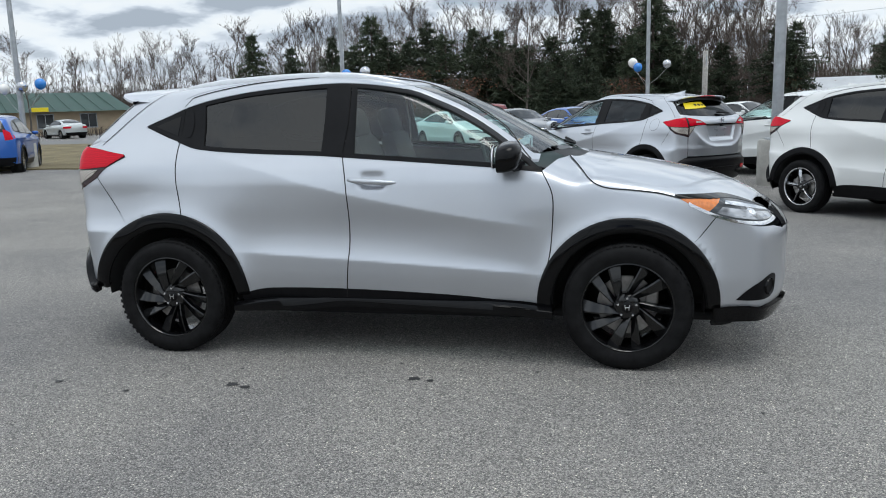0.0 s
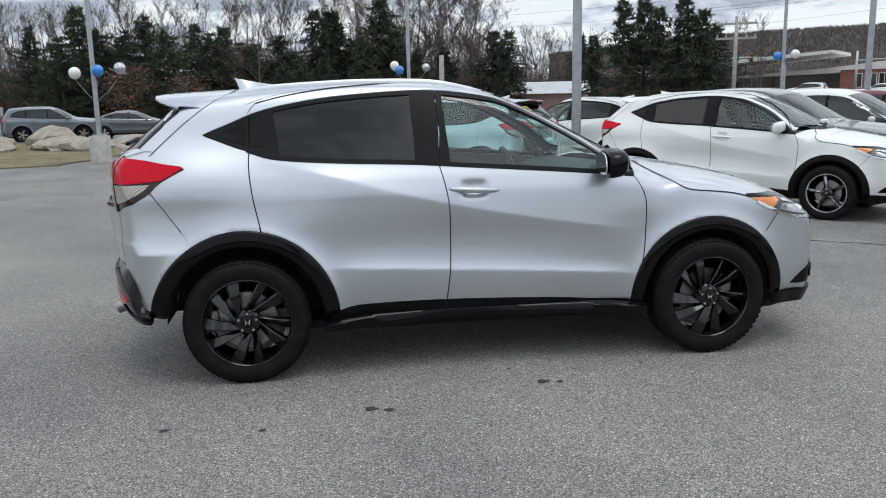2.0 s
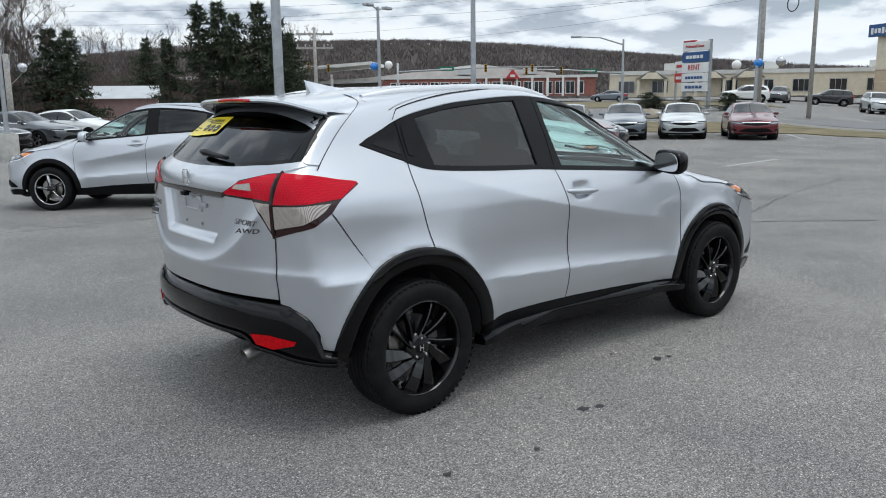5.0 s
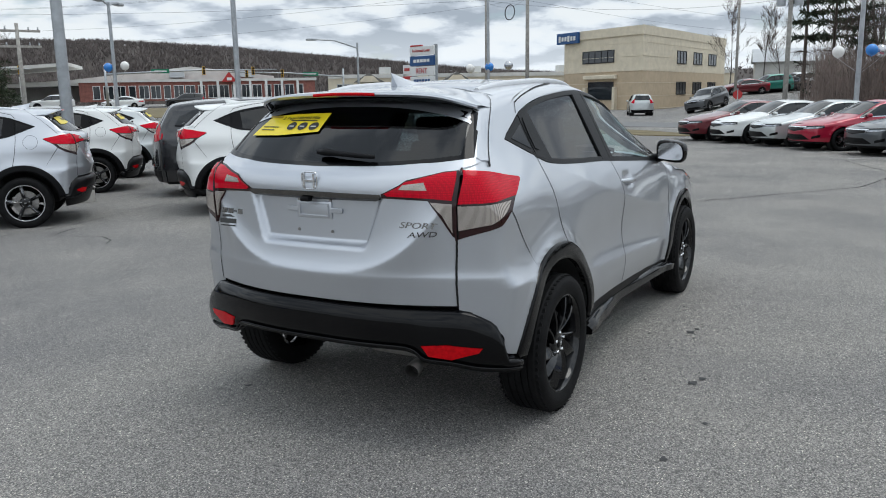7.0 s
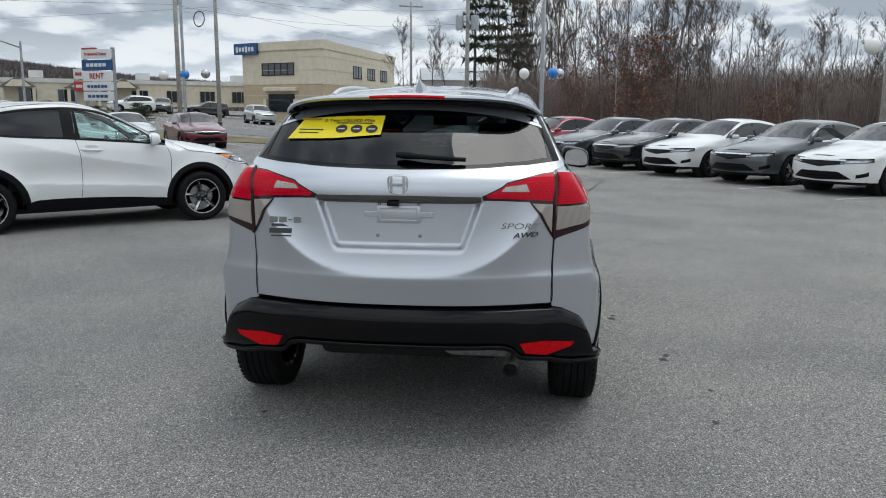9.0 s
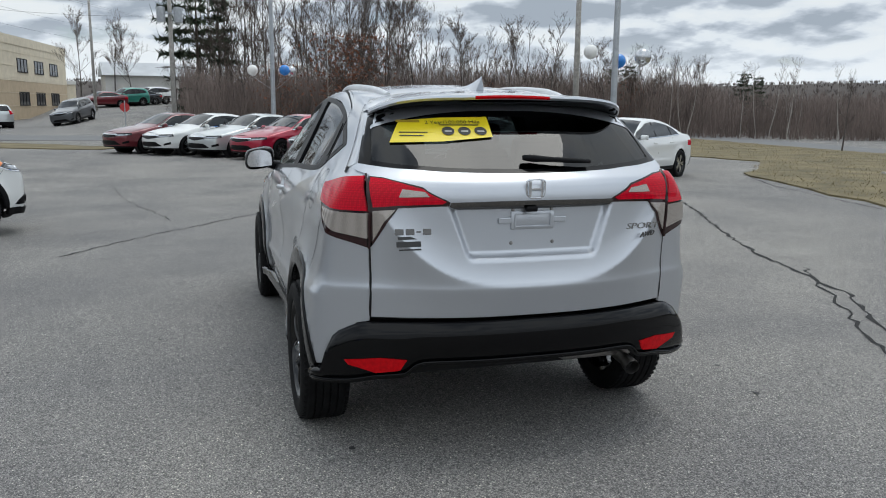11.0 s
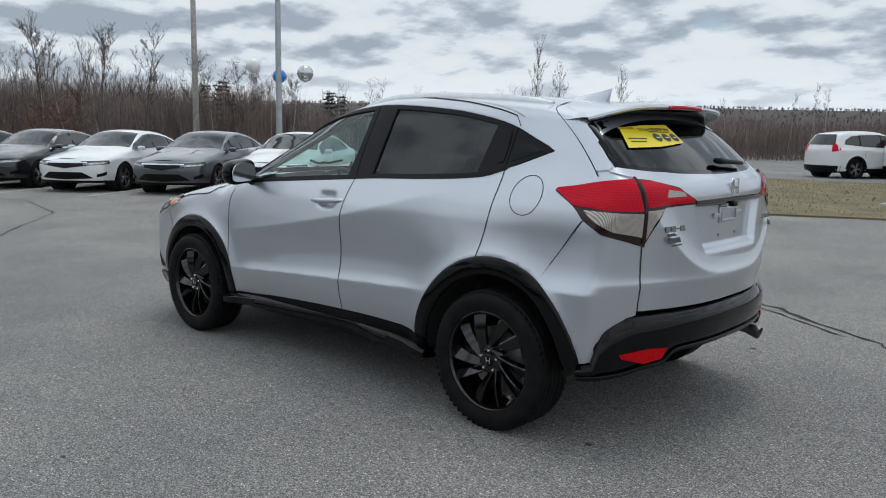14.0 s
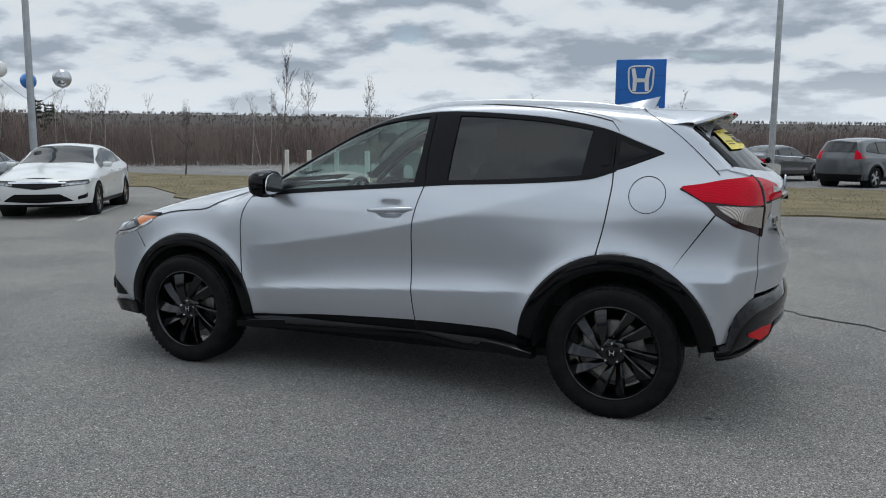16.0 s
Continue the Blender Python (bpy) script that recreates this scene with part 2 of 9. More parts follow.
SATIN = material("satin silver", (0.66, 0.67, 0.69), 0.3, 0.9, vary=0.05, scale=20)
TRIM = material("black trim", (0.005, 0.005, 0.006), 0.38, spec=0.14, vary=0.25, scale=14, bump=0.04, bump_scale=300)
MATTBLACK = material("underbody black", (0.008, 0.008, 0.008), 0.8, vary=0.3, scale=10)
RUBBER = material("tyre rubber", (0.0095, 0.0095, 0.010), 0.6, spec=0.10, vary=0.4, scale=18, bump=0.12, bump_scale=160)
CHROME = material("chrome", (0.75, 0.76, 0.78), 0.09, 1.0, vary=0.05, scale=20)
DARKCHROME = material("dark chrome", (0.16, 0.155, 0.15), 0.08, 1.0, vary=0.1, scale=20)
ALLOY = material("machined alloy", (0.62, 0.63, 0.65), 0.22, 1.0, vary=0.08, scale=30)
STEEL = material("brake steel", (0.30, 0.29, 0.28), 0.38, 1.0, vary=0.25, scale=25)
BLACKRIM = material("black wheel lacquer", (0.003, 0.003, 0.0035), 0.09, spec=0.55, vary=0.2, scale=12)
CLOTH = material("dark seat cloth", (0.035, 0.035, 0.038), 0.9, vary=0.2, scale=40, bump=0.3, bump_scale=500)
CABIN = material("cabin plastic", (0.022, 0.022, 0.024), 0.6, vary=0.2, scale=20)
PALECABIN = material("pale roof lining", (0.30, 0.30, 0.29), 0.95, vary=0.1, scale=30)
REDLENS = material("red lens", (0.48, 0.003, 0.007), 0.05, spec=0.13, vary=0.2, scale=60, bump=0.05, bump_scale=90)
REDLED = ribbed("red lens with light guides", (0.60, 0.004, 0.022), (0.53, 0.003, 0.017), 0.06, 28, "Z")
dotted(REDLED, 120, 0.80)
REDDARK = material("dark lens rim", (0.022, 0.004, 0.005), 0.10, spec=0.5)
CLEARLENS = ribbed("clear lens over reflector", (0.54, 0.49, 0.45), (0.22, 0.195, 0.175), 0.08, 80, "Y", 0.35)
AMBER = material("amber lens", (0.70, 0.20, 0.03), 0.12, coat=1.0, vary=0.15, scale=60)
HEADLENS = material("headlamp reflector", (0.30, 0.31, 0.33), 0.08, 0.6, coat=1.0, vary=0.6, scale=16, bump=0.3, bump_scale=24, detail=1.0)
SMOKED = material("smoked lamp glass", (0.06, 0.065, 0.07), 0.06, 0.3, spec=0.6, vary=0.4, scale=20)
YELLOW = material("yellow window label", (0.78, 0.62, 0.015), 0.35, vary=0.05, scale=6)
INK = material("black print", (0.02, 0.02, 0.02), 0.5)
PALEINK = material("pale print", (0.55, 0.55, 0.53), 0.5)
CLEAR = glass("clear glass", (0.70, 0.88, 0.85), 0.0, 1.8)
PRIVACY = glass("privacy glass", (0.05, 0.054, 0.058), 0.0, 1.66)
FARGLASS = material("dark car glass", (0.010, 0.012, 0.013), 0.03, spec=0.6)
ASPHALT = asphalt_material()


# ---- mesh helpers ----
def finish(name, verts, faces, mat, parent=None, label="", smooth=True, normals=None, sharp=None):
    me = bpy.data.meshes.new(name)
    me.from_pydata([tuple(map(float, v)) for v in verts], [], [tuple(map(int, f)) for f in faces])
    if mat:
        me.materials.append(mat)
    if smooth:
        me.polygons.foreach_set("use_smooth", [True] * len(me.polygons))
        if normals is not None:
            me.normals_split_custom_set_from_vertices([tuple(map(float, n)) for n in normals])
    elif sharp:
        pass
    me.update()
    ob = new(name, me)
    if parent:
        ob.parent = parent
    if label:
        ob["label"] = label
    return ob


def part(name, bm, mat, parent, label="", smooth=False, angle=None):
    """Links a bmesh as one mesh under a thing or a part."""
    me = bpy.data.meshes.new(name)
    bmesh.ops.recalc_face_normals(bm, faces=bm.faces)
    if angle is not None:
        for f in bm.faces:
            f.smooth = True
        for e in bm.edges:
            if len(e.link_faces) == 2 and e.calc_face_angle(0.0) > radians(angle):
                e.smooth = False
    elif smooth:
        for f in bm.faces:
            f.smooth = True
    bm.to_mesh(me)
    bm.free()
    if mat:
        me.materials.append(mat)
    ob = new(name, me)
    if parent:
        ob.parent = parent
    if label:
        ob["label"] = label
    return ob


def thing(name, label, category, m=None, group="", kind=""):
    ob = new(name)
    ob.empty_display_size = 0.2
    if m is not None:
        ob.matrix_basis = m
    return tagged(ob, label, category, group, kind)


def box_bm(size, at=(0, 0, 0), bevel=0.0, turn=None, taper=1.0):
    bm = bmesh.new()
    bmesh.ops.create_cube(bm, size=1.0)
    for v in bm.verts:
        k = taper if v.co.z > 0 else 1.0
        v.co = Vector((v.co.x * size[0] * k, v.co.y * size[1] * k, v.co.z * size[2]))
    if bevel:
        bmesh.ops.bevel(bm, geom=bm.edges[:], offset=bevel, segments=2, affect="EDGES", profile=0.5)
    if turn:
        bmesh.ops.transform(bm, matrix=turn, verts=bm.verts)
    bmesh.ops.translate(bm, vec=Vector(at), verts=bm.verts)
    return bm


def tube_bm(points, radius, sides=8, caps=True):
    """A tube along points; radius is one number or one for each point."""
    bm = bmesh.new()
    pts = [Vector(p) for p in points]
    rad = radius if isinstance(radius, (list, tuple)) else [radius] * len(pts)
    rings = []
    for i, p in enumerate(pts):
        d = (pts[min(i + 1, len(pts) - 1)] - pts[max(i - 1, 0)]).normalized()
        a = d.cross(Vector((0, 0, 1)))
        if a.length < 0.05:
            a = d.cross(Vector((0, 1, 0)))
        a.normalize()
        b = d.cross(a)
        rings.append([bm.verts.new(p + (a * math.cos(t) + b * math.sin(t)) * rad[i]) for t in (2 * math.pi * k / sides for k in range(sides))])
    for r, q in zip(rings, rings[1:]):
        for k in range(sides):
            bm.faces.new((r[k], r[(k + 1) % sides], q[(k + 1) % sides], q[k]))
    if caps:
        bm.faces.new(rings[0][::-1])
        bm.faces.new(rings[-1])
    return bm


def lathe_bm(profile, segments=32, axis="y"):
    """Turns a profile of (radius, height along the axis) round that axis."""
    bm = bmesh.new()
    rings = []
    for k in range(segments):
        a = 2 * math.pi * k / segments
        ring = []
        for r, h in profile:
            c, s = r * math.cos(a), r * math.sin(a)
            ring.append(bm.verts.new((c, h, s) if axis == "y" else (c, s, h)))
        rings.append(ring)
    for k in range(segments):
        a, b = rings[k], rings[(k + 1) % segments]
        for i in range(len(profile) - 1):
            bm.faces.new((a[i], a[i + 1], b[i + 1], b[i]))
    bmesh.ops.remove_doubles(bm, verts=bm.verts, dist=1e-5)
    return bm


def curve(*pts):
    """A smooth function through (x, value) points that does not overshoot."""
    xs, ys = np.array([p[0] for p in pts], float), np.array([p[1] for p in pts], float)
    h, d = np.diff(xs), np.diff(ys) / np.diff(xs)
    m = np.zeros(len(xs))
    m[0], m[-1] = d[0], d[-1]
    for i in range(1, len(xs) - 1):
        if d[i - 1] * d[i] > 0:
            w1, w2 = 2 * h[i] + h[i - 1], h[i] + 2 * h[i - 1]
            m[i] = (w1 + w2) / (w1 / d[i - 1] + w2 / d[i])

    def f(x):
        x = np.clip(np.asarray(x, float), xs[0], xs[-1])
        i = np.clip(np.searchsorted(xs, x) - 1, 0, len(h) - 1)
        t = (x - xs[i]) / h[i]
        return ((2 * t ** 3 - 3 * t ** 2 + 1) * ys[i] + (t ** 3 - 2 * t ** 2 + t) * h[i] * m[i] + (3 * t ** 2 - 2 * t ** 3) * ys[i + 1] + (t ** 3 - t ** 2) * h[i] * m[i + 1])
    return f


def spline(pts, n=6):
    """Points along a smooth line through pts."""
    p = [np.array(q, float) for q in pts]
    if len(p) < 3:
        return [tuple(p[0] + (p[-1] - p[0]) * k / n) for k in range(n + 1)]
    out = []
    for i in range(len(p) - 1):
        a, b, c, d = p[max(i - 1, 0)], p[i], p[i + 1], p[min(i + 2, len(p) - 1)]
        for k in range(n):
            t = k / n
            out.append(tuple(0.5 * (2 * b + (c - a) * t + (2 * a - 5 * b + 4 * c - d) * t ** 2 + (3 * b - a - 3 * c + d) * t ** 3)))
    return out + [tuple(p[-1])]


def arc(cx, cz, r, a0, a1, n=18):
    return [(cx + r * math.cos(radians(a0 + (a1 - a0) * k / n)), cz + r * math.sin(radians(a0 + (a1 - a0) * k / n))) for k in range(n + 1)]


def smoothstep(a, b, x):
    t = np.clip((x - a) / (b - a), 0, 1)
    return t * t * (3 - 2 * t)


# ---- car bodies: one closed surface given by side, rear, front and top curves, on which panels are laid ----
class Shell:
    def __init__(self, width, section, rear, front, top, crown, rear_bow=0.16, front_bow=0.17, round_off=0.018, pivot_rear=(-1.75, 0.45), pivot_front=(1.75, 0.45), detail=None, rear_detail=None, high=(1.05, 1.5, 0.38, 0.16)):
        self.width, self.section, self.rear, self.front, self.top, self.crown = width, section, rear, front, top, crown
        self.rb, self.fb, self.k, self.pr, self.pf = rear_bow, front_bow, round_off, pivot_rear, pivot_front
        self.detail, self.rear_detail, self.high = detail, rear_detail, high

    def side(self, x, z):
        y = self.width(x) + self.section(z)
        return y + self.detail(x, z) if self.detail else y

    def field(self, p):
        x, y, z = p[..., 0], np.abs(p[..., 1]), p[..., 2]
        f1 = y - self.side(x, z)
        f2 = self.rear(z) + self.rb * (y / 0.75) ** 2.5 - x
        if self.rear_detail:
            f2 = f2 + self.rear_detail(y, z)
        f3 = x - self.front(z) + self.fb * (y / 0.7) ** 2.5
        f4 = (z - self.top(x) + self.crown(x) * (y / 0.6) ** 2) * 0.85
        f = np.stack([f1, f2, f3, f4]) / self.k
        m = f.max(0)
        return (m + np.log(np.exp(f - m).sum(0))) * self.k

    def solve(self, o, d, reach=1.6):
        lo, hi = np.zeros(o.shape[:-1]), np.full(o.shape[:-1], reach)
        for _ in range(34):
            mid = (lo + hi) / 2
            inside = self.field(o + d * mid[..., None]) < 0
            lo, hi = np.where(inside, mid, lo), np.where(inside, hi, mid)
        return o + d * lo[..., None]

    def normal(self, p, e=0.004):
        n = np.zeros_like(p)
        for i in range(3):
            q = np.zeros(3); q[i] = e
            n[..., i] = self.field(p + q) - self.field(p - q)
        return n / np.maximum(np.linalg.norm(n, axis=-1, keepdims=True), 1e-9)

    def wrap(self, w, z):
        """The right flank: w runs from the middle of the rear (0) round the corner and along the side (w = x - side_w) to the middle of the front."""
        w, z = np.asarray(w, float), np.asarray(z, float)
        sg, aw = np.where(w < 0, 1.0, -1.0), np.abs(w)
        up = smoothstep(self.high[0], self.high[1], z)
        xp, yp = self.pr[0] + self.high[2] * up, self.pr[1] - self.high[3] * up
        xf, yf = self.pf[0] - 0 * up, self.pf[1] - 0 * up
        w0 = self.side_w()
        w1, w2 = yp, xp - w0
        w3 = xf - w0
        w4 = w3 + 0.62
        th = np.clip((aw - w1) / (w2 - w1), 0, 1) * (math.pi / 2)
        tf = np.clip((aw - w3) / (w4 - w3), 0, 1) * (math.pi / 2)
        o, d = np.zeros(w.shape + (3,)), np.zeros(w.shape + (3,))
        rear, fan, sidez, ffan = aw < w1, (aw >= w1) & (aw < w2), (aw >= w2) & (aw < w3), aw >= w3
        o[..., 2] = z
        xs = aw + w0
        o[..., 0] = np.where(rear | fan, xp, np.where(sidez, xs, xf))
        o[..., 1] = np.where(rear, aw, np.where(fan, yp, np.where(sidez, 0.2, np.clip(yf - np.maximum(aw - w4, 0), 0, 9)))) * sg
        d[..., 0] = np.where(rear, -1, np.where(fan, -np.cos(th), np.where(sidez, 0, np.sin(tf))))
        d[..., 1] = np.where(rear, 0, np.where(fan, np.sin(th), np.where(sidez, 1, np.cos(tf)))) * sg
        return self.solve(o, d)

    def side_w(self):
        return self.pr[0] - 0.62 - self.pr[1]

    def w_at(self, z, x=None, y=None):
        """The w at height z at which the right flank reaches x, or at the rear reaches the half width y."""
        ws = np.linspace(0.0, 2.2, 441)
        p = self.wrap(ws, np.full_like(ws, z))
        if y is not None:
            i = int(np.argmax(-p[:, 1] >= y)) or 440
            return float(ws[i])
        return float(np.interp(x, p[:, 0], ws)) if x < -0.9 else x - self.side_w()

    def polar(self, x, phi, z0):
        x, phi = np.asarray(x, float), np.asarray(phi, float)
        o, d = np.zeros(x.shape + (3,)), np.zeros(x.shape + (3,))
        o[..., 0], o[..., 2] = x, z0
        d[..., 1], d[..., 2] = -np.sin(phi), np.cos(phi)
        return self.solve(o, d)

    # patches: each returns vertices, faces and normals
    def patch(self, outline, cell=0.045, lift=0.0, fold=0.012, mapping=None):
        pts = []
        for q in outline:
            if not pts or math.dist(q, pts[-1]) > 1e-4:
                pts.append(q)
        if math.dist(pts[0], pts[-1]) < 1e-4:
            pts.pop()
        bm = bmesh.new()
        bm.faces.new([bm.verts.new((a, b, 0)) for a, b in pts])
        for axis in (0, 1):
            lo, hi = min(q[axis] for q in pts), max(q[axis] for q in pts)
            n = int((hi - lo) / cell)
            for k in range(1, n + 1):
                co, no = [0, 0, 0], [0, 0, 0]
                co[axis], no[axis] = lo + (hi - lo) * k / (n + 1), 1
                bmesh.ops.bisect_plane(bm, geom=bm.verts[:] + bm.edges[:] + bm.faces[:], dist=1e-5, plane_co=co, plane_no=no)
        bm.verts.ensure_lookup_table(); bm.verts.index_update()
        uv = np.array([v.co[:2] for v in bm.verts])
        faces = [[v.index for v in f.verts] for f in bm.faces]
        rim = [(e.verts[0].index, e.verts[1].index) for e in bm.edges if len(e.link_faces) == 1]
        bm.free()
        p = mapping(uv[:, 0], uv[:, 1]) if mapping else self.wrap(uv[:, 0], uv[:, 1])
        return self.close(p, faces, rim, lift, fold)

    def close(self, p, faces, rim, lift, fold):
        n = self.normal(p)
        p = p + n * lift
        score = 0.0
        for f in faces[:40]:
            a, b, c = p[f[0]], p[f[1]], p[f[2]]
            score += float(np.dot(np.cross(b - a, c - a), n[f[0]]))
        if score < 0:
            faces = [f[::-1] for f in faces]
        if fold:
            rows = sorted({i for e in rim for i in e})
            back = {i: len(p) + k for k, i in enumerate(rows)}
            p2 = p[rows] - n[rows] * fold
            owner = {}
            for f in faces:
                for i, j in zip(f, f[1:] + f[:1]):
                    owner[(i, j)] = True
            faces = faces + [[j, i, back[i], back[j]] if (i, j) in owner else [i, j, back[j], back[i]] for i, j in rim]
            p, n = np.concatenate([p, p2]), np.concatenate([n, n[rows]])
        return p, faces, n

    def strip(self, lower, upper, rows=3, lift=0.0, fold=0.01, mapping=None):
        """A band between two lines with the same number of points, in the flank's (w, z)."""
        a, b = np.array(lower, float), np.array(upper, float)
        t = np.linspace(0, 1, rows + 1)[:, None, None]
        g = a[None] * (1 - t) + b[None] * t
        return self.sheet(g[..., 0], g[..., 1], lift, fold, mapping)

    def sheet(self, u, v, lift=0.0, fold=0.01, mapping=None):
        r, c = u.shape
        p = (mapping or self.wrap)(u.ravel(), v.ravel())
        faces = [[i * c + j, i * c + j + 1, (i + 1) * c + j + 1, (i + 1) * c + j] for i in range(r - 1) for j in range(c - 1)]
        rim = [(j, j + 1) for j in range(c - 1)] + [((r - 1) * c + j, (r - 1) * c + j + 1) for j in range(c - 1)] + [(i * c, (i + 1) * c) for i in range(r - 1)] + [(i * c + c - 1, (i + 1) * c + c - 1) for i in range(r - 1)]
        return self.close(p, faces, rim, lift, fold)


def rolled(B, lower, upper, profile, fold=0.02):
    """A band whose height over the body follows a profile of (share of the way up, lift); its normals come from its own shape."""
    a, b = np.array(lower, float), np.array(upper, float)
    t = np.array([q for q, _ in profile])[:, None, None]
    g = a[None] * (1 - t) + b[None] * t
    lifts = np.repeat(np.array([h for _, h in profile]), len(a))[:, None]
    p, f, _ = B.sheet(g[..., 0], g[..., 1], lifts, fold)
    return p, f, None


def mirrored(data):
    p, f, n = data
    k = np.array([1, -1, 1])
    return p * k, [q[::-1] for q in f], None if n is None else n * k


def lay(name, data, mat, parent, label=""):
    return finish(name, data[0], data[1], mat, parent, label, True, data[2])


def both(name, data, mat, parents, label=""):
    """A part of the right side and its mirror image on the left."""
    return lay(name, data, mat, parents[0], label), lay(name, mirrored(data), mat, parents[1], label)


def merge(*datas):
    ps, fs, ns, k = [], [], [], 0
    for p, f, n in datas:
        ps.append(p); ns.append(n); fs += [[i + k for i in q] for q in f]
        k += len(p)
    return np.concatenate(ps), fs, np.concatenate(ns)


# ---- the small crossover ----
def ridge(d, above, below):
    """A crease: full at d = 0, fading over the given heights above and below."""
    soft = 0.005
    up = (np.sqrt(d * d + soft * soft) + d) / 2
    down = (np.sqrt(d * d + soft * soft) - d) / 2
    return np.exp(-up / above) * np.exp(-(down / below) ** 1.3)


def hrv_detail(x, z):
    lowz = 0.555 - 0.062 * x - 0.01 * x * x
    y = 0.024 * ridge(z - lowz, 0.045, 0.30) * smoothstep(-1.0, -0.62, x) * (1 - smoothstep(0.60, 0.95, x))
    upz = curve((-1.3, 1.19), (-1.1, 1.155), (-0.79, 1.075), (-0.37, 0.965), (0.45, 0.80), (0.85, 0.745))(x)
    y = y + 0.021 * ridge(z - upz, 0.11, 0.12) * smoothstep(-1.25, -0.75, x) * (1 - smoothstep(0.55, 0.95, x))
    y = y - 0.012 * np.exp(-((z - 0.74) / 0.13) ** 2) * np.exp(-((x + 0.1) / 0.75) ** 4)
    # flared arches and the rear haunch
    for cx, cz, r in ((-1.305, 0.33, 0.50), (1.305, 0.33, 0.47)):
        q = np.hypot(x - cx, z - cz)
        y = y + 0.026 * np.exp(-np.maximum(q - r, 0) / 0.055) * (z > 0.2)
    y = y + 0.035 * np.exp(-((x + 1.62) / 0.38) ** 2) * np.exp(-((z - 1.10) / 0.13) ** 2)
    # hollow behind the door handle
    y = y - 0.020 * np.exp(-((x + 0.062) / 0.070) ** 4 - ((z - 0.998) / 0.042) ** 4)
    # rear bumper crease
    return y + 0.046 * ridge(z - 0.725, 0.06, 0.30) * (1 - smoothstep(-1.78, -1.45, x))


def hrv_rear_detail(y, z):
    y = np.abs(y)
    pan = smoothstep(-0.012, 0.022, (0.285 + 0.35 * np.maximum(z - 0.90, -0.02)) - y) * smoothstep(0.868, 0.905, z) * (1 - smoothstep(1.085, 1.10, z))
    crease = 0.772 + 0.2 * (np.minimum(y, 0.62) / 0.55) ** 3.3
    sweep = ridge(z - crease, 0.075, 0.16) * (1 - 0.6 * smoothstep(0.50, 0.64, y))
    shelf = ridge(z - 0.762, 0.025, 0.12)
    return 0.034 * pan - 0.036 * sweep - 0.010 * shelf + 0.012 * smoothstep(1.17, 1.21, z)


HRV = Shell(
    width=curve((-2.3, 0.78), (-2.0, 0.822), (-1.6, 0.842), (-1.0, 0.85), (0.0, 0.85), (0.9, 0.845), (1.4, 0.835), (1.8, 0.81), (2.3, 0.72)),
    section=curve((0.1, -0.09), (0.25, -0.05), (0.36, -0.015), (0.50, 0.0), (0.80, -0.002), (0.97, -0.018), (1.05, -0.042), (1.14, -0.085), (1.31, -0.17), (1.5, -0.262), (1.7, -0.37)),
    rear=curve((0.15, -1.9), (0.28, -2.0), (0.45, -2.05), (0.66, -2.06), (0.95, -2.065), (1.12, -2.065), (1.19, -2.045), (1.235, -1.995), (1.35, -1.865), (1.47, -1.715), (1.6, -1.55)),
    front=curve((0.15, 2.0), (0.26, 2.16), (0.42, 2.2), (0.66, 2.2), (0.76, 2.17), (0.84, 2.10), (0.95, 1.95)),
    top=curve((-2.2, 1.42), (-1.85, 1.485), (-1.6, 1.53), (-1.35, 1.562), (-1.0, 1.59), (-0.6, 1.604), (-0.3, 1.598), (-0.05, 1.568), (0.15, 1.522), (0.45, 1.40), (0.8, 1.225), (1.0, 1.125), (1.06, 1.10), (1.25, 1.068), (1.57, 1.01), (1.8, 0.955), (2.0, 0.875), (2.2, 0.74)),
    crown=curve((-2.0, 0.06), (-0.4, 0.045), (0.0, 0.055), (0.5, 0.09), (1.0, 0.075), (1.15, 0.05), (1.7, 0.055), (2.1, 0.08)),
    detail=hrv_detail, rear_detail=hrv_rear_detail)

WB, TYRE = 1.305, 0.335


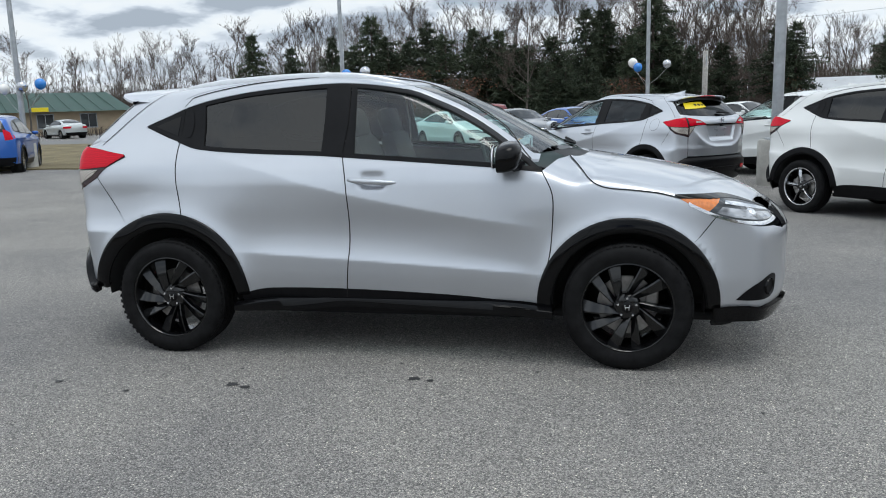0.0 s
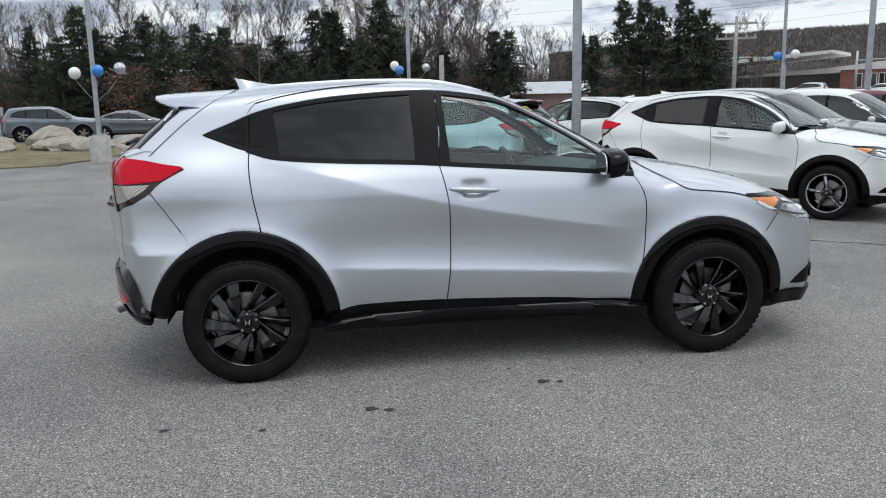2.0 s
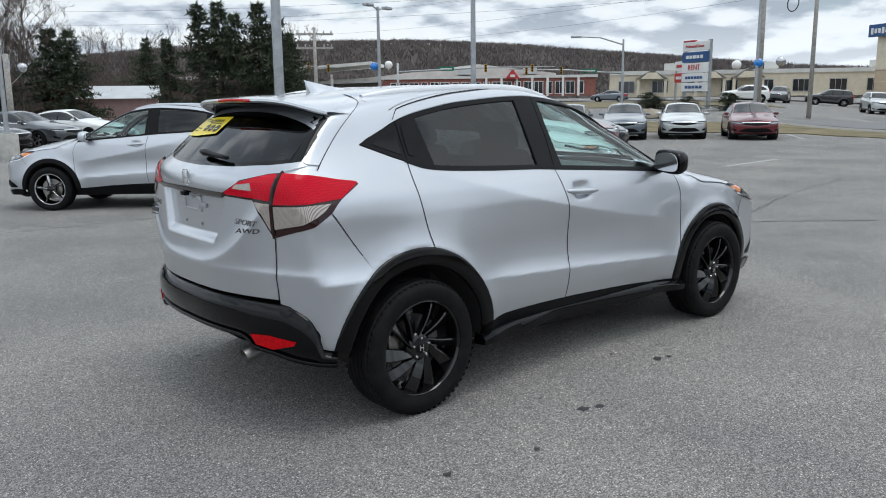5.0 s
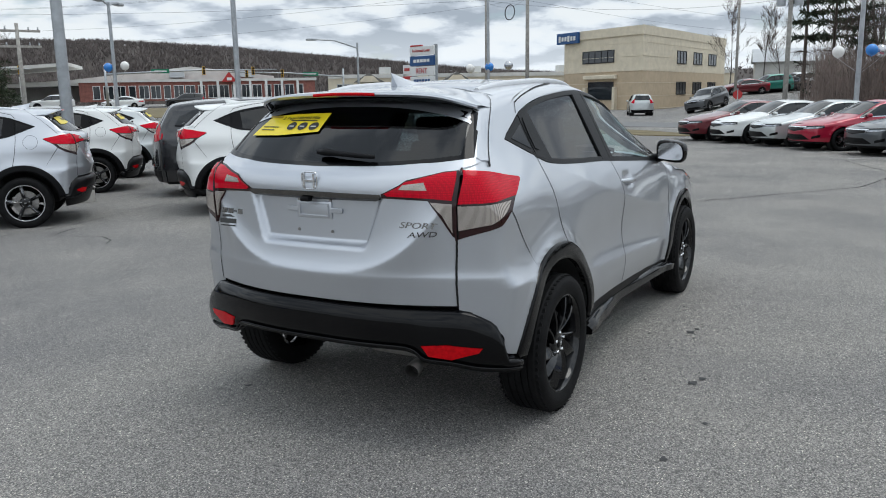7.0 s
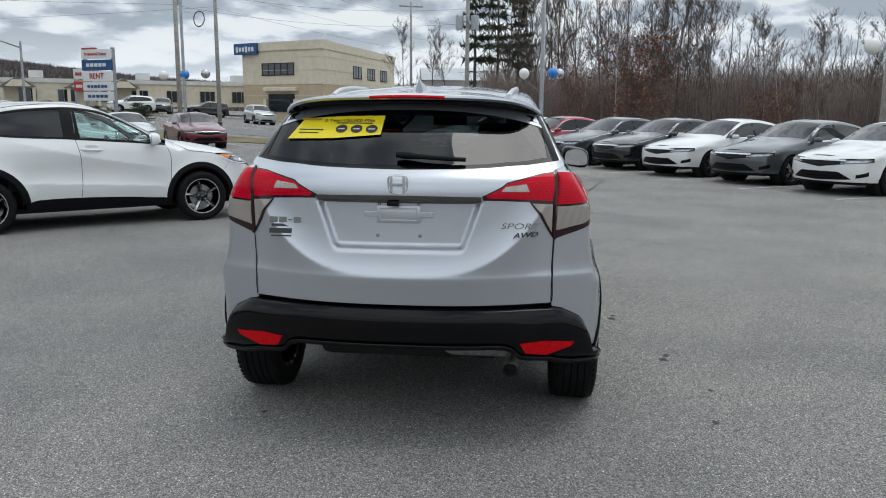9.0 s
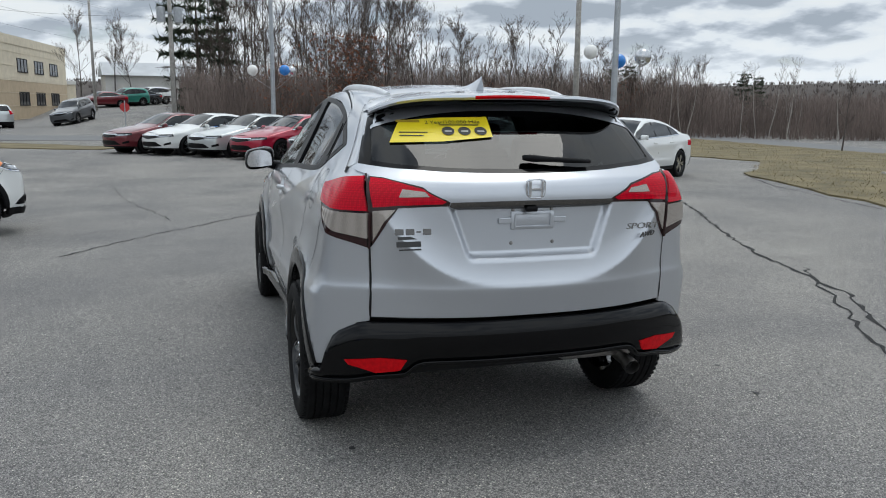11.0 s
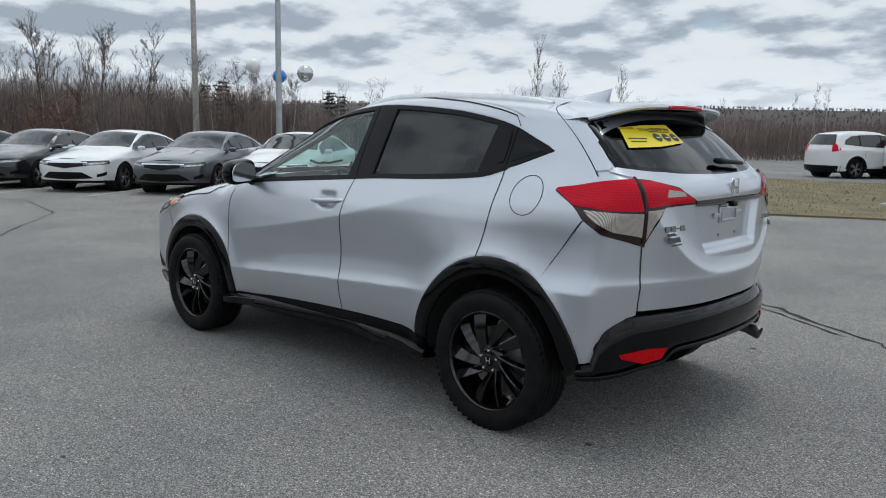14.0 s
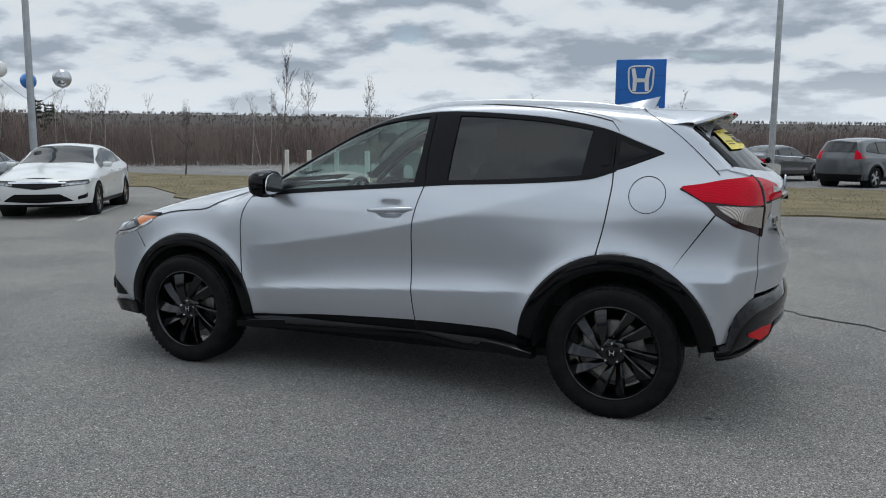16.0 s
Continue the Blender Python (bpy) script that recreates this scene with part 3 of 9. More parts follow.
def black_wheel(parent, x, y, rim_mat, face_mat, pairs=5, label=""):
    """A wheel that faces -y: tyre with tread, barrel, swept spoke blades, cap, nuts and brake disc."""
    w = new("wheel")
    w.parent = parent
    w.location = (x, y, TYRE - 0.004)
    if y > 0:
        w.rotation_euler = (0, 0, math.pi)
    if label:
        w["label"] = label
    prof = [(0.232, -0.088), (0.240, -0.103), (0.262, -0.111), (0.292, -0.113), (0.316, -0.104), (0.330, -0.084)]
    for k in range(5):
        c = -0.066 + 0.033 * k
        prof += [(0.3345, c - 0.013), (0.3352, c), (0.3345, c + 0.013)]
        if k < 4:
            prof += [(0.3265, c + 0.0140), (0.3265, c + 0.0190)]
    prof += [(0.330, 0.084), (0.316, 0.104), (0.29, 0.112), (0.25, 0.104), (0.232, 0.09)]
    bm = lathe_bm(prof, 72)
    tyre = part("tyre", bm, RUBBER, w, "", angle=38)
    # tread blocks on both shoulders
    bm = bmesh.new()
    for k in range(60):
        a = 2 * math.pi * k / 60
        for c, t in ((-0.087, 0.06), (0.087, -0.06), (-0.033, -0.08), (0.033, 0.08)):
            b = box_bm((0.0035, 0.026, 0.018), (0, 0, 0))
            bmesh.ops.transform(b, matrix=Matrix.Rotation(-a, 4, "Y") @ Matrix.Translation((0.3335 if abs(c) < 0.05 else 0.3272, c, 0)) @ Matrix.Rotation(t * 6, 4, "X"), verts=b.verts)
            me = bpy.data.meshes.new("tmp"); b.to_mesh(me); b.free(); bm.from_mesh(me); bpy.data.meshes.remove(me)
    tagged(part("tread", bm, RUBBER, tyre), kind="stuff")
    bm = lathe_bm([(0.236, -0.090), (0.241, -0.098), (0.232, -0.100), (0.226, -0.094), (0.222, -0.075), (0.205, -0.02), (0.200, 0.05), (0.215, 0.085), (0.232, 0.092)], 56)
    part("rim", bm, rim_mat, w, "", angle=40)
    cut = face_mat is not rim_mat
    if cut:
        part("rim_lip", lathe_bm([(0.241, -0.097), (0.239, -0.101), (0.229, -0.1005), (0.225, -0.096), (0.224, -0.085)], 56), face_mat, w, "", angle=40)
    # swept blades in pairs
    for k in range(pairs * 2):
        base = 2 * math.pi * (k // 2) / pairs + (0.0 if k % 2 == 0 else 0.42) * (2 * math.pi / pairs)
        sweep = -0.62
        if cut:
            base = 2 * math.pi * (k // 2) / pairs + 0.35 + (0.0 if k % 2 == 0 else 0.30)
            sweep = 0.10 if k % 2 == 0 else -0.16
        bm = bmesh.new()
        rows = []
        for i in range(8):
            t = i / 7
            hub, end = Vector((math.cos(base), 0, math.sin(base))) * 0.046, Vector((math.cos(base + sweep), 0, math.sin(base + sweep))) * 0.228
            wide = (0.015 + 0.024 * t) if k % 2 == 0 else (0.013 + 0.017 * t)
            if cut:
                wide = (0.013 + 0.003 * t) if k % 2 == 0 else (0.015 + 0.010 * t)
            depth = -0.062 - 0.026 * math.sin(math.pi * min(1, t * 0.75 + 0.1)) + 0.004
            c = hub.lerp(end, t)
            way = (end - hub).normalized()
            tang = Vector((-way.z, 0, way.x))
            rows.append([bm.verts.new(c + tang * wide * u + Vector((0, depth + v, 0))) for u, v in ((-1, 0.022), (-0.92, 0.014), (0.55, -0.010), (0.80, -0.006), (1, 0.024), (0.6, 0.04), (-0.7, 0.04))])
        for a, b in zip(rows, rows[1:]):
            for i in range(7):
                bm.faces.new((a[i], a[(i + 1) % 7], b[(i + 1) % 7], b[i]))
        bm.faces.new(rows[0]); bm.faces.new(rows[-1][::-1])
        part("spoke", bm, face_mat if k % 2 == 0 else rim_mat, w, "", angle=32)
    bm = lathe_bm([(0.0, -0.077), (0.05, -0.077), (0.062, -0.072), (0.075, -0.055), (0.075, -0.01), (0.0, -0.01)], 32)
    part("hub", bm, rim_mat, w, "", angle=35)
    bm = lathe_bm([(0.0, -0.083), (0.024, -0.0825), (0.029, -0.079), (0.030, -0.07)], 28)
    cap = part("centre_cap", bm, GLOSSBLACK, w, "", angle=35)
    bm = bmesh.new()
    for s in (-1, 1):
        b = box_bm((0.0045, 0.003, 0.028), (s * 0.0105, -0.0845, 0), 0.001, Matrix.Rotation(s * 0.10, 4, "Y"))
        me = bpy.data.meshes.new("tmp"); b.to_mesh(me); b.free(); bm.from_mesh(me); bpy.data.meshes.remove(me)
    b = box_bm((0.02, 0.003, 0.005), (0, -0.0845, 0), 0.001)
    me = bpy.data.meshes.new("tmp"); b.to_mesh(me); b.free(); bm.from_mesh(me); bpy.data.meshes.remove(me)
    part("emblem", bm, CHROME, cap)
    for k in range(5):
        a = 2 * math.pi * (k + 0.25) / 5
        bm = lathe_bm([(0.0, -0.089), (0.006, -0.088), (0.0085, -0.084), (0.0095, -0.066), (0.0095, -0.05)], 8)
        bmesh.ops.translate(bm, vec=(0.049 * math.cos(a), 0.003, 0.049 * math.sin(a)), verts=bm.verts)
        part("lug_nut", bm, CHROME, w, "", angle=30)
    bm = lathe_bm([(0.07, -0.018), (0.155, -0.018), (0.155, 0.004), (0.07, 0.004)], 40)
    part("brake_disc", bm, STEEL, w, "", angle=30)
    bm = box_bm((0.07, 0.05, 0.13), (0.125 * (1 if x > 0 else -1), -0.005, 0.02), 0.012)
    part("brake_caliper", bm, STEEL, w)
    return w


def prism_bm(outline, thick, axis="y"):
    """A flat outline given as (a, b), with thickness along the axis."""
    bm = bmesh.new()
    put = (lambda a, b, c: (a, c, b)) if axis == "y" else ((lambda a, b, c: (c, a, b)) if axis == "x" else (lambda a, b, c: (a, b, c)))
    lo = [bm.verts.new(put(a, b, -thick / 2)) for a, b in outline]
    hi = [bm.verts.new(put(a, b, thick / 2)) for a, b in outline]
    n = len(lo)
    bm.faces.new(lo); bm.faces.new(hi[::-1])
    for i in range(n):
        bm.faces.new((lo[i], lo[(i + 1) % n], hi[(i + 1) % n], hi[i]))
    return bm


def join_bm(*bms):
    out = bmesh.new()
    for b in bms:
        me = bpy.data.meshes.new("tmp")
        b.to_mesh(me); b.free()
        out.from_mesh(me)
        bpy.data.meshes.remove(me)
    return out


def seat(parent, x, y, rear=False):
    s = new("seat" if not rear else "rear_seat")
    s.parent = parent
    wide = 0.50 if not rear else 1.22
    part("cushion", box_bm((0.50, wide, 0.16), (x, y, 0.56), 0.05), CLOTH, s, "", angle=40)
    lean = Matrix.Rotation(radians(-17), 4, "Y")
    part("backrest", box_bm((0.13, wide * 0.94, 0.62), (x - 0.30, y, 0.93), 0.05, lean, 0.86), CLOTH, s, "", angle=40)
    for hy in ([y] if not rear else [y - 0.36, y + 0.36]):
        part("headrest", box_bm((0.10, 0.26, 0.17), (x - 0.41, hy, 1.30 if not rear else 1.25), 0.04, lean), CLOTH, s, "", angle=40)
    return s


def text_mesh(name, body, size, mat, parent, m, label="", extrude=0.001, shear=0.0, squeeze=1.0):
    c = bpy.data.curves.new(name, "FONT")
    c.body, c.size, c.extrude, c.align_x, c.align_y, c.shear, c.resolution_u = body, size, extrude, "CENTER", "CENTER", shear, 3
    tmp = bpy.data.objects.new("tmp", c)
    me = bpy.data.meshes.new_from_object(tmp)
    bpy.data.objects.remove(tmp)
    bpy.data.curves.remove(c)
    me.transform(m @ Matrix.Diagonal((squeeze, 1, 1, 1)))
    me.materials.append(mat)
    ob = new(name, me)
    if parent:
        ob.parent = parent
    if label:
        ob["label"] = label
    return ob


def crossover(label, colour, sport, m, group="", sticker=True, name="crossover_car"):
    """The crossover, nose to +x. sport: black wheels and mirrors, body kit."""
    B = HRV
    w0 = B.side_w()
    car = thing("crossover_car", label, "car", m, group)

    def S(pts):
        return [(x - w0, z) for x, z in pts]

    belt = curve((-1.50, 1.318), (-1.25, 1.222), (-1.14, 1.188), (-0.78, 1.158), (-0.36, 1.138), (-0.23, 1.128), (0.15, 1.10), (0.62, 1.063), (0.86, 1.038))
    crest = curve((-1.50, 1.318), (-1.36, 1.372), (-1.22, 1.428), (-1.07, 1.465), (-0.77, 1.508), (-0.32, 1.532), (0.08, 1.488), (0.3, 1.405), (0.5, 1.30), (0.7, 1.168), (0.86, 1.045))
    g = 0.0034
    fine = 0.013 if sport else 0.024
    RA, FA = (-WB, TYRE - 0.005, 0.478), (WB, TYRE - 0.005, 0.452)

    def on_arch(c, z, sgn):
        return c[0] + sgn * math.sqrt(c[2] ** 2 - (z - c[1]) ** 2)

    front_cut = [(0.862, 1.036), (0.905, 0.955), (0.922, 0.88), (0.918, 0.74), (0.905, 0.60), (0.868, 0.45), (0.838, 0.335)]
    mid_cut = [(-0.245, 1.132), (-0.215, 1.0), (-0.20, 0.86), (-0.20, 0.64), (-0.215, 0.48), (-0.232, 0.345)]
    rear_cut = [(-1.255, 1.224), (-1.258, 1.14), (-1.24, 0.98), (-1.205, 0.815)]

    def shift(line, dx):
        return [(x + dx, z) for x, z in line]

    def belt_line(a, b, dz=0.0, n=14):
        return [(x, float(belt(x)) + dz) for x in np.linspace(a, b, n)]

    sill = curve((-0.95, 0.30), (-0.83, 0.365), (-0.7, 0.392), (-0.4, 0.398), (0.4, 0.372), (0.62, 0.352), (0.9, 0.335))

    def sill_line(a, b, n=10):
        return [(x, float(sill(x))) for x in np.linspace(a, b, n)]

    doors, rdoors, quarters, fenders, body = [], [], [], [], []
    for s in (0, 1):
        for lst, nm in ((doors, "front_door"), (rdoors, "rear_door")):
            e = new(nm); e.parent = car; lst.append(e)

    fd = spline(shift(front_cut, -g), 4)
    md = spline(shift(mid_cut, g), 4)
    out = belt_line(-0.245 + g, 0.862 - g, -0.004) + fd + sill_line(0.83, -0.225) + md[::-1]
    both("door_skin", B.patch(S(out), fine), colour, doors)
    md2 = spline(shift(mid_cut, -g), 4)
    rc = spline(shift(rear_cut, g), 4)
    a0 = math.degrees(math.atan2(rc[-1][1] - RA[1], rc[-1][0] - RA[0]))
    out = belt_line(-1.255 + g, -0.245 - g, -0.004) + md2 + sill_line(-0.24, -0.84) + arc(*RA, 6, a0, 16) + rc[::-1]
    both("door_skin", B.patch(S(out), fine), colour, rdoors)

    # fenders, up to the shut line of the bonnet
    hood_cut = [(0.985, 1.092), (1.06, 1.03), (1.13, 0.975), (1.20, 0.948), (1.33, 0.935), (1.46, 0.918), (1.56, 0.892)]
    fc = spline(shift(front_cut, g), 4)
    lamp_low = [(1.56, 0.892), (1.64, 0.845), (1.735, 0.795)]
    a1 = math.degrees(math.atan2(0.69 - FA[1], 1.655 - FA[0]))
    out = [(0.862 + g, 1.04), (0.93, 1.085)] + spline(hood_cut, 4) + spline(lamp_low, 3) + [(1.655, 0.693)] + arc(*FA, a1, 176, 16) + fc[::-1][1:]
    both("fender", B.patch(S(out), 0.022 if sport else 0.04), colour, (car, car))

    # rear quarter with the pillar, up to the roof line and the tailgate
    qx = [(-1.335, 1.548), (-1.46, 1.475), (-1.58, 1.385), (-1.70, 1.275), (-1.76, 1.215)]
    qa = [(B.w_at(z, x=x), z) for x, z in spline(qx, 4)]
    lamp_top = [(B.w_at(1.205, y=0.665), 1.208), (B.w_at(1.2, x=-1.80), 1.197), (B.w_at(1.165, x=-1.60), 1.160)]
    lamp_under = [(B.w_at(1.14, x=-1.585), 1.146), (B.w_at(1.08, x=-1.70), 1.085), (B.w_at(1.03, x=-1.755), 1.032)]
    a2 = math.degrees(math.atan2(0.825 - RA[1], -1.612 - RA[0]))
    rq = spline(shift(rear_cut, -g), 4)
    a3 = math.degrees(math.atan2(rq[-1][1] - RA[1], rq[-1][0] - RA[0]))
    top_edge = [(x - w0, float(crest(x)) + 0.004) for x in np.linspace(-1.50, -1.245, 6)]
    low_edge = [(x - w0, float(belt(x)) - 0.004) for x in np.linspace(-1.50, -1.257, 5)]
    cant = [(x - w0, z) for x, z in ((-1.25, 1.452), (-1.29, 1.50))]
    out = qa + [(w + (0.004 if i else 0.0), z) for i, (w, z) in enumerate(spline(lamp_top, 3))] + spline(lamp_under, 3) + [(-1.612 - w0, 0.828)] + S(arc(*RA, a2, a3, 10)) + S(rq[::-1][1:]) + low_edge[::-1][1:] + top_edge[1:] + cant
    both("rear_quarter_panel", B.patch(out, 0.022 if sport else 0.035), colour, (car, car))

    # bumper corner under the lamp
    wg = [B.w_at(z, y=0.664) + 0.003 for z in (0.925, 0.85, 0.74, 0.64)]
    a4 = math.degrees(math.atan2(0.41 - RA[1], -1.775 - RA[0]))
    out = [(lamp_under[2][0] - 0.004, 1.028), (B.w_at(0.98, x=-1.85), 0.975), (wg[0], 0.926), (wg[1], 0.85), (wg[2], 0.74), (wg[3], 0.625)] + spline([(wg[3] + 0.06, 0.615), ((wg[3] - 1.785 - w0) / 2 + 0.06, 0.51), (-1.785 - w0 - 0.06, 0.435), (-1.775 - w0, 0.415)], 4) + S(arc(*RA, a4, a2, 10)) + [(-1.616 - w0, 0.826)]
    both("rear_bumper_corner", B.patch(out, 0.02 if sport else 0.035), colour, (car, car))

    # front bumper side
    w_f = lambda x: x - w0
    fz = [(1.659, 0.692), (1.739, 0.792), (1.80, 0.768), (1.95, 0.745), (2.10, 0.735)]
    mid_w = 1.75 - w0 + 0.62 + 0.45
    out = [(x - w0, z) for x, z in fz[:2]] + [(1.84 - w0, 0.765), (1.98 - w0, 0.742), (2.14 - w0, 0.73), (2.30 - w0, 0.70), (mid_w - 0.30, 0.69), (mid_w, 0.69), (mid_w, 0.34)] + [(2.05 - w0, 0.325), (1.85 - w0, 0.305), (1.752 - w0, 0.30)] + S(arc(*FA, -4, a1 - 0.5, 10))
    both("front_bumper_side", B.patch(out, 0.025 if sport else 0.04), colour, (car, car))
    lip = [(x - w0, 0.30) for x in np.linspace(1.745, 2.45, 12)]
    both("front_lip", B.strip([(a, 0.252) for a, _ in lip], [(a, b + (0.03 if i < 4 else 0.02)) for i, (a, b) in enumerate(lip)], 3, 0.022, 0.05), GLOSSBLACK if sport else TRIM, (car, car))
    both("front_undertray", B.strip([(a, 0.19) for a, _ in lip], [(a, 0.26) for a, _ in lip], 2, -0.045, 0.03), MATTBLACK, (car, car))
    # fog lamp recess with mesh
    fog = spline([(1.86, 0.365), (1.96, 0.36), (2.10, 0.375), (2.14, 0.47), (2.06, 0.485), (1.95, 0.44), (1.86, 0.365)], 3)
    both("fog_grille", B.patch([(x - w0, z) for x, z in fog], 0.02, 0.004, 0.03), TRIM, (car, car))
    fl = B.wrap(np.array([2.06 - w0]), np.array([0.425]))[0]
    fn = B.normal(fl[None])[0]
    for sg in (1, -1):
        bm = lathe_bm([(0.0, 0.0), (0.036, 0.002), (0.042, 0.012), (0.046, 0.0), (0.046, -0.02)], 20)
        rot = Vector((0, 1, 0)).rotation_difference(Vector((fn[0], fn[1] * sg, fn[2]))).to_matrix().to_4x4()
        bmesh.ops.transform(bm, matrix=Matrix.Translation((fl[0], fl[1] * sg, fl[2])) @ rot, verts=bm.verts)
        part("fog_lamp", bm, GLOSSBLACK, car, "", angle=35)
    # headlamps: amber corner, reflector, chrome strip
    def lamp_side(u):
        return [(x - w0, z) for x, z in u]
    hl_top = [(1.565, 0.893), (1.70, 0.888), (1.90, 0.875), (2.12, 0.845), (2.26, 0.81)]
    hl_low = [(1.565, 0.888), (1.645, 0.845), (1.80, 0.785), (2.02, 0.755), (2.22, 0.765)]
    ht, hb = spline(hl_top, 5), spline(hl_low, 5)
    both("headlamp", B.strip(lamp_side(hb[7:]), lamp_side(ht[7:]), 4, 0.004, 0.03), SMOKED, (car, car))
    mixed = lambda f: [(a * (1 - f) + c * f, b * (1 - f) + d * f) for (a, b), (c, d) in zip(hb, ht)]
    both("lamp_reflector", B.strip(lamp_side(mixed(0.14)[8:-2]), lamp_side(mixed(0.50)[8:-2]), 2, 0.007, 0.004), HEADLENS, (car, car))
    both("light_guide", B.strip(lamp_side(mixed(0.66)[8:-1]), lamp_side(mixed(0.80)[8:-1]), 1, 0.007, 0.004), CHROME, (car, car))
    lp = B.wrap(np.array([1.97 - w0]), np.array([0.808]))[0]
    ln = B.normal(lp[None])[0]
    for sg in (1, -1):
        bm = lathe_bm([(0.0, 0.016), (0.016, 0.013), (0.027, 0.006), (0.031, 0.0), (0.036, 0.004), (0.038, -0.01)], 20)
        rot = Vector((0, 1, 0)).rotation_difference(Vector((ln[0], ln[1] * sg, ln[2]))).to_matrix().to_4x4()
        bmesh.ops.transform(bm, matrix=Matrix.Translation((lp[0], lp[1] * sg, lp[2])) @ rot, verts=bm.verts)
        part("projector", bm, CHROME, car, "", angle=35)
    both("turn_signal", B.strip(lamp_side(hb[:8]), lamp_side(ht[:8]), 3, 0.004, 0.02), AMBER, (car, car))
    both("lamp_brow", B.strip(lamp_side([(x, z - 0.004) for x, z in ht]), lamp_side([(x - 0.03, z + 0.016) for x, z in ht]), 2, 0.006, 0.02), GLOSSBLACK, (car, car))
    both("lamp_chrome", B.strip(lamp_side([(x, z - 0.01) for x, z in hb[3:]]), lamp_side([(x, z + 0.006) for x, z in hb[3:]]), 1, 0.008, 0.01), CHROME, (car, car))
    # grille between the lamps
    gw = mid_w - 0.42
    ga = [(gw + 0.42 * k / 6, 0.70) for k in range(7)]
    gb = [(gw + 0.42 * k / 6, 0.80) for k in range(7)]
    both("grille", B.strip(ga, gb, 3, 0.006, 0.02), GLOSSBLACK, (car, car))

    # bonnet, roof and windscreen on a polar section
    def phi_at(x, z, z0):
        p = B.wrap(np.array([x - w0]), np.array([z]))[0]
        return math.atan2(-p[1], p[2] - z0)

    z0 = 0.55
    hc = spline(hood_cut + [(1.75, 0.892), (1.95, 0.872)], 4)
    hx, hp = [x for x, _ in hc], [phi_at(x, z, z0) for x, z in hc]
    lim = curve(*sorted({round(x, 4): p for x, p in zip(hx, hp)}.items()))
    A, T = np.meshgrid(np.linspace(0, 1, 30), np.linspace(-1, 1, 41), indexing="ij")
    x_back = 1.085 - 0.105 * np.abs(T) ** 2.2
    x_nose = 2.085 - 0.145 * np.abs(T) ** 2.2
    X = x_back + (x_nose - x_back) * A
    lay("bonnet", B.sheet(X, T * (lim(X) - 0.004), 0.0015, 0.014, lambda u, v: B.polar(u, v, z0)), colour, car)
    # cowl and wipers
    X = (0.99 - 0.10 * np.abs(T) ** 2.2) + (0.11) * A
    lay("cowl", B.sheet(X[::6], (T * 0.92 * lim(1.0))[::6], -0.012, 0.0, lambda u, v: B.polar(u, v, z0)), TRIM, car)
    z0 = 1.0
    dl = [(x, phi_at(x, float(crest(x)) + 0.004, z0)) for x in np.linspace(-1.45, 0.8, 40)]
    dlo = curve(*dl)
    DELTA = curve((-1.5, 0.06), (-1.2, 0.085), (-0.6, 0.10), (0.0, 0.10), (0.5, 0.085), (0.85, 0.06))
    seam = lambda x: dlo(x) - DELTA(x)
    A, T = np.meshgrid(np.linspace(0, 1, 44), np.linspace(-1, 1, 37), indexing="ij")
    x_top = 0.215 - 0.16 * np.abs(T) ** 2
    x_end = -1.36 + 0.0 * T
    X = x_top + (x_end - x_top) * A
    lay("roof_panel", B.sheet(X, T * (seam(X) - 0.004), 0.0, 0.012, lambda u, v: B.polar(u, v, z0)), colour, car)
    xs = np.linspace(-1.31, 0.84, 60)
    lo, hi = dlo(xs), seam(xs) + 0.004
    both("roof_side_rail", B.strip(list(zip(xs, lo)), list(zip(xs, hi)), 4, 0.0, 0.015, lambda u, v: B.polar(u, v, z0)), colour, (car, car))
    x_top, x_low = 0.23 - 0.16 * np.abs(T) ** 2, 1.035 - 0.20 * np.abs(T) ** 2.2
    X = x_top + (x_low - x_top) * A
    lay("windscreen", B.sheet(X, T * (seam(X) - 0.008), -0.004, 0.0, lambda u, v: B.polar(u, v, z0)), CLEAR, car)
    both("windscreen_trim", B.strip(list(zip(np.linspace(0.12, 0.84, 20), seam(np.linspace(0.12, 0.84, 20)) + 0.006)), list(zip(np.linspace(0.10, 0.82, 20), seam(np.linspace(0.12, 0.84, 20)) - 0.03)), 1, -0.001, 0.006, lambda u, v: B.polar(u, v, z0)), TRIM, (car, car))
    for t0, t1 in ((-0.55, 0.12), (-0.05, 0.62)):
        tt = np.linspace(t0, t1, 9)
        xx = 0.97 - 0.14 * np.abs(tt) ** 2.2 + 0.02 * np.sin(np.linspace(0, 3.1, 9))
        pp = B.polar(xx, -tt * 0.95 * seam(xx), z0)
        nn = B.normal(pp)
        bm = tube_bm([tuple(a + b * 0.012) for a, b in zip(pp, nn)], 0.009, 6)
        part("front_wiper", bm, TRIM, car)

    # side glass and its black surround
    def ring_line(xa, xb, fn, n=16, dz=0.0):
        return [(x - w0, float(fn(x)) + dz) for x in np.linspace(xa, xb, n)]

    # front door window
    bot = ring_line(-0.185, 0.735, belt, 22, 0.016)
    top = [(x - w0, max(float(crest(x)) - 0.020, float(belt(x)) + 0.018)) for x in np.linspace(-0.205, 0.735, 22)]
    both("front_window", B.strip(bot, top, 8, -0.006, 0.0), CLEAR, doors, "clear side glass")
    bot2 = ring_line(-1.105, -0.365, belt, 20, 0.016)
    top2 = [(x - w0, float(crest(x)) - 0.020) for x in np.linspace(-1.135, -0.375, 20)]
    both("rear_window", B.strip(bot2, top2, 8, -0.006, 0.0), PRIVACY, rdoors, "dark tinted side glass")
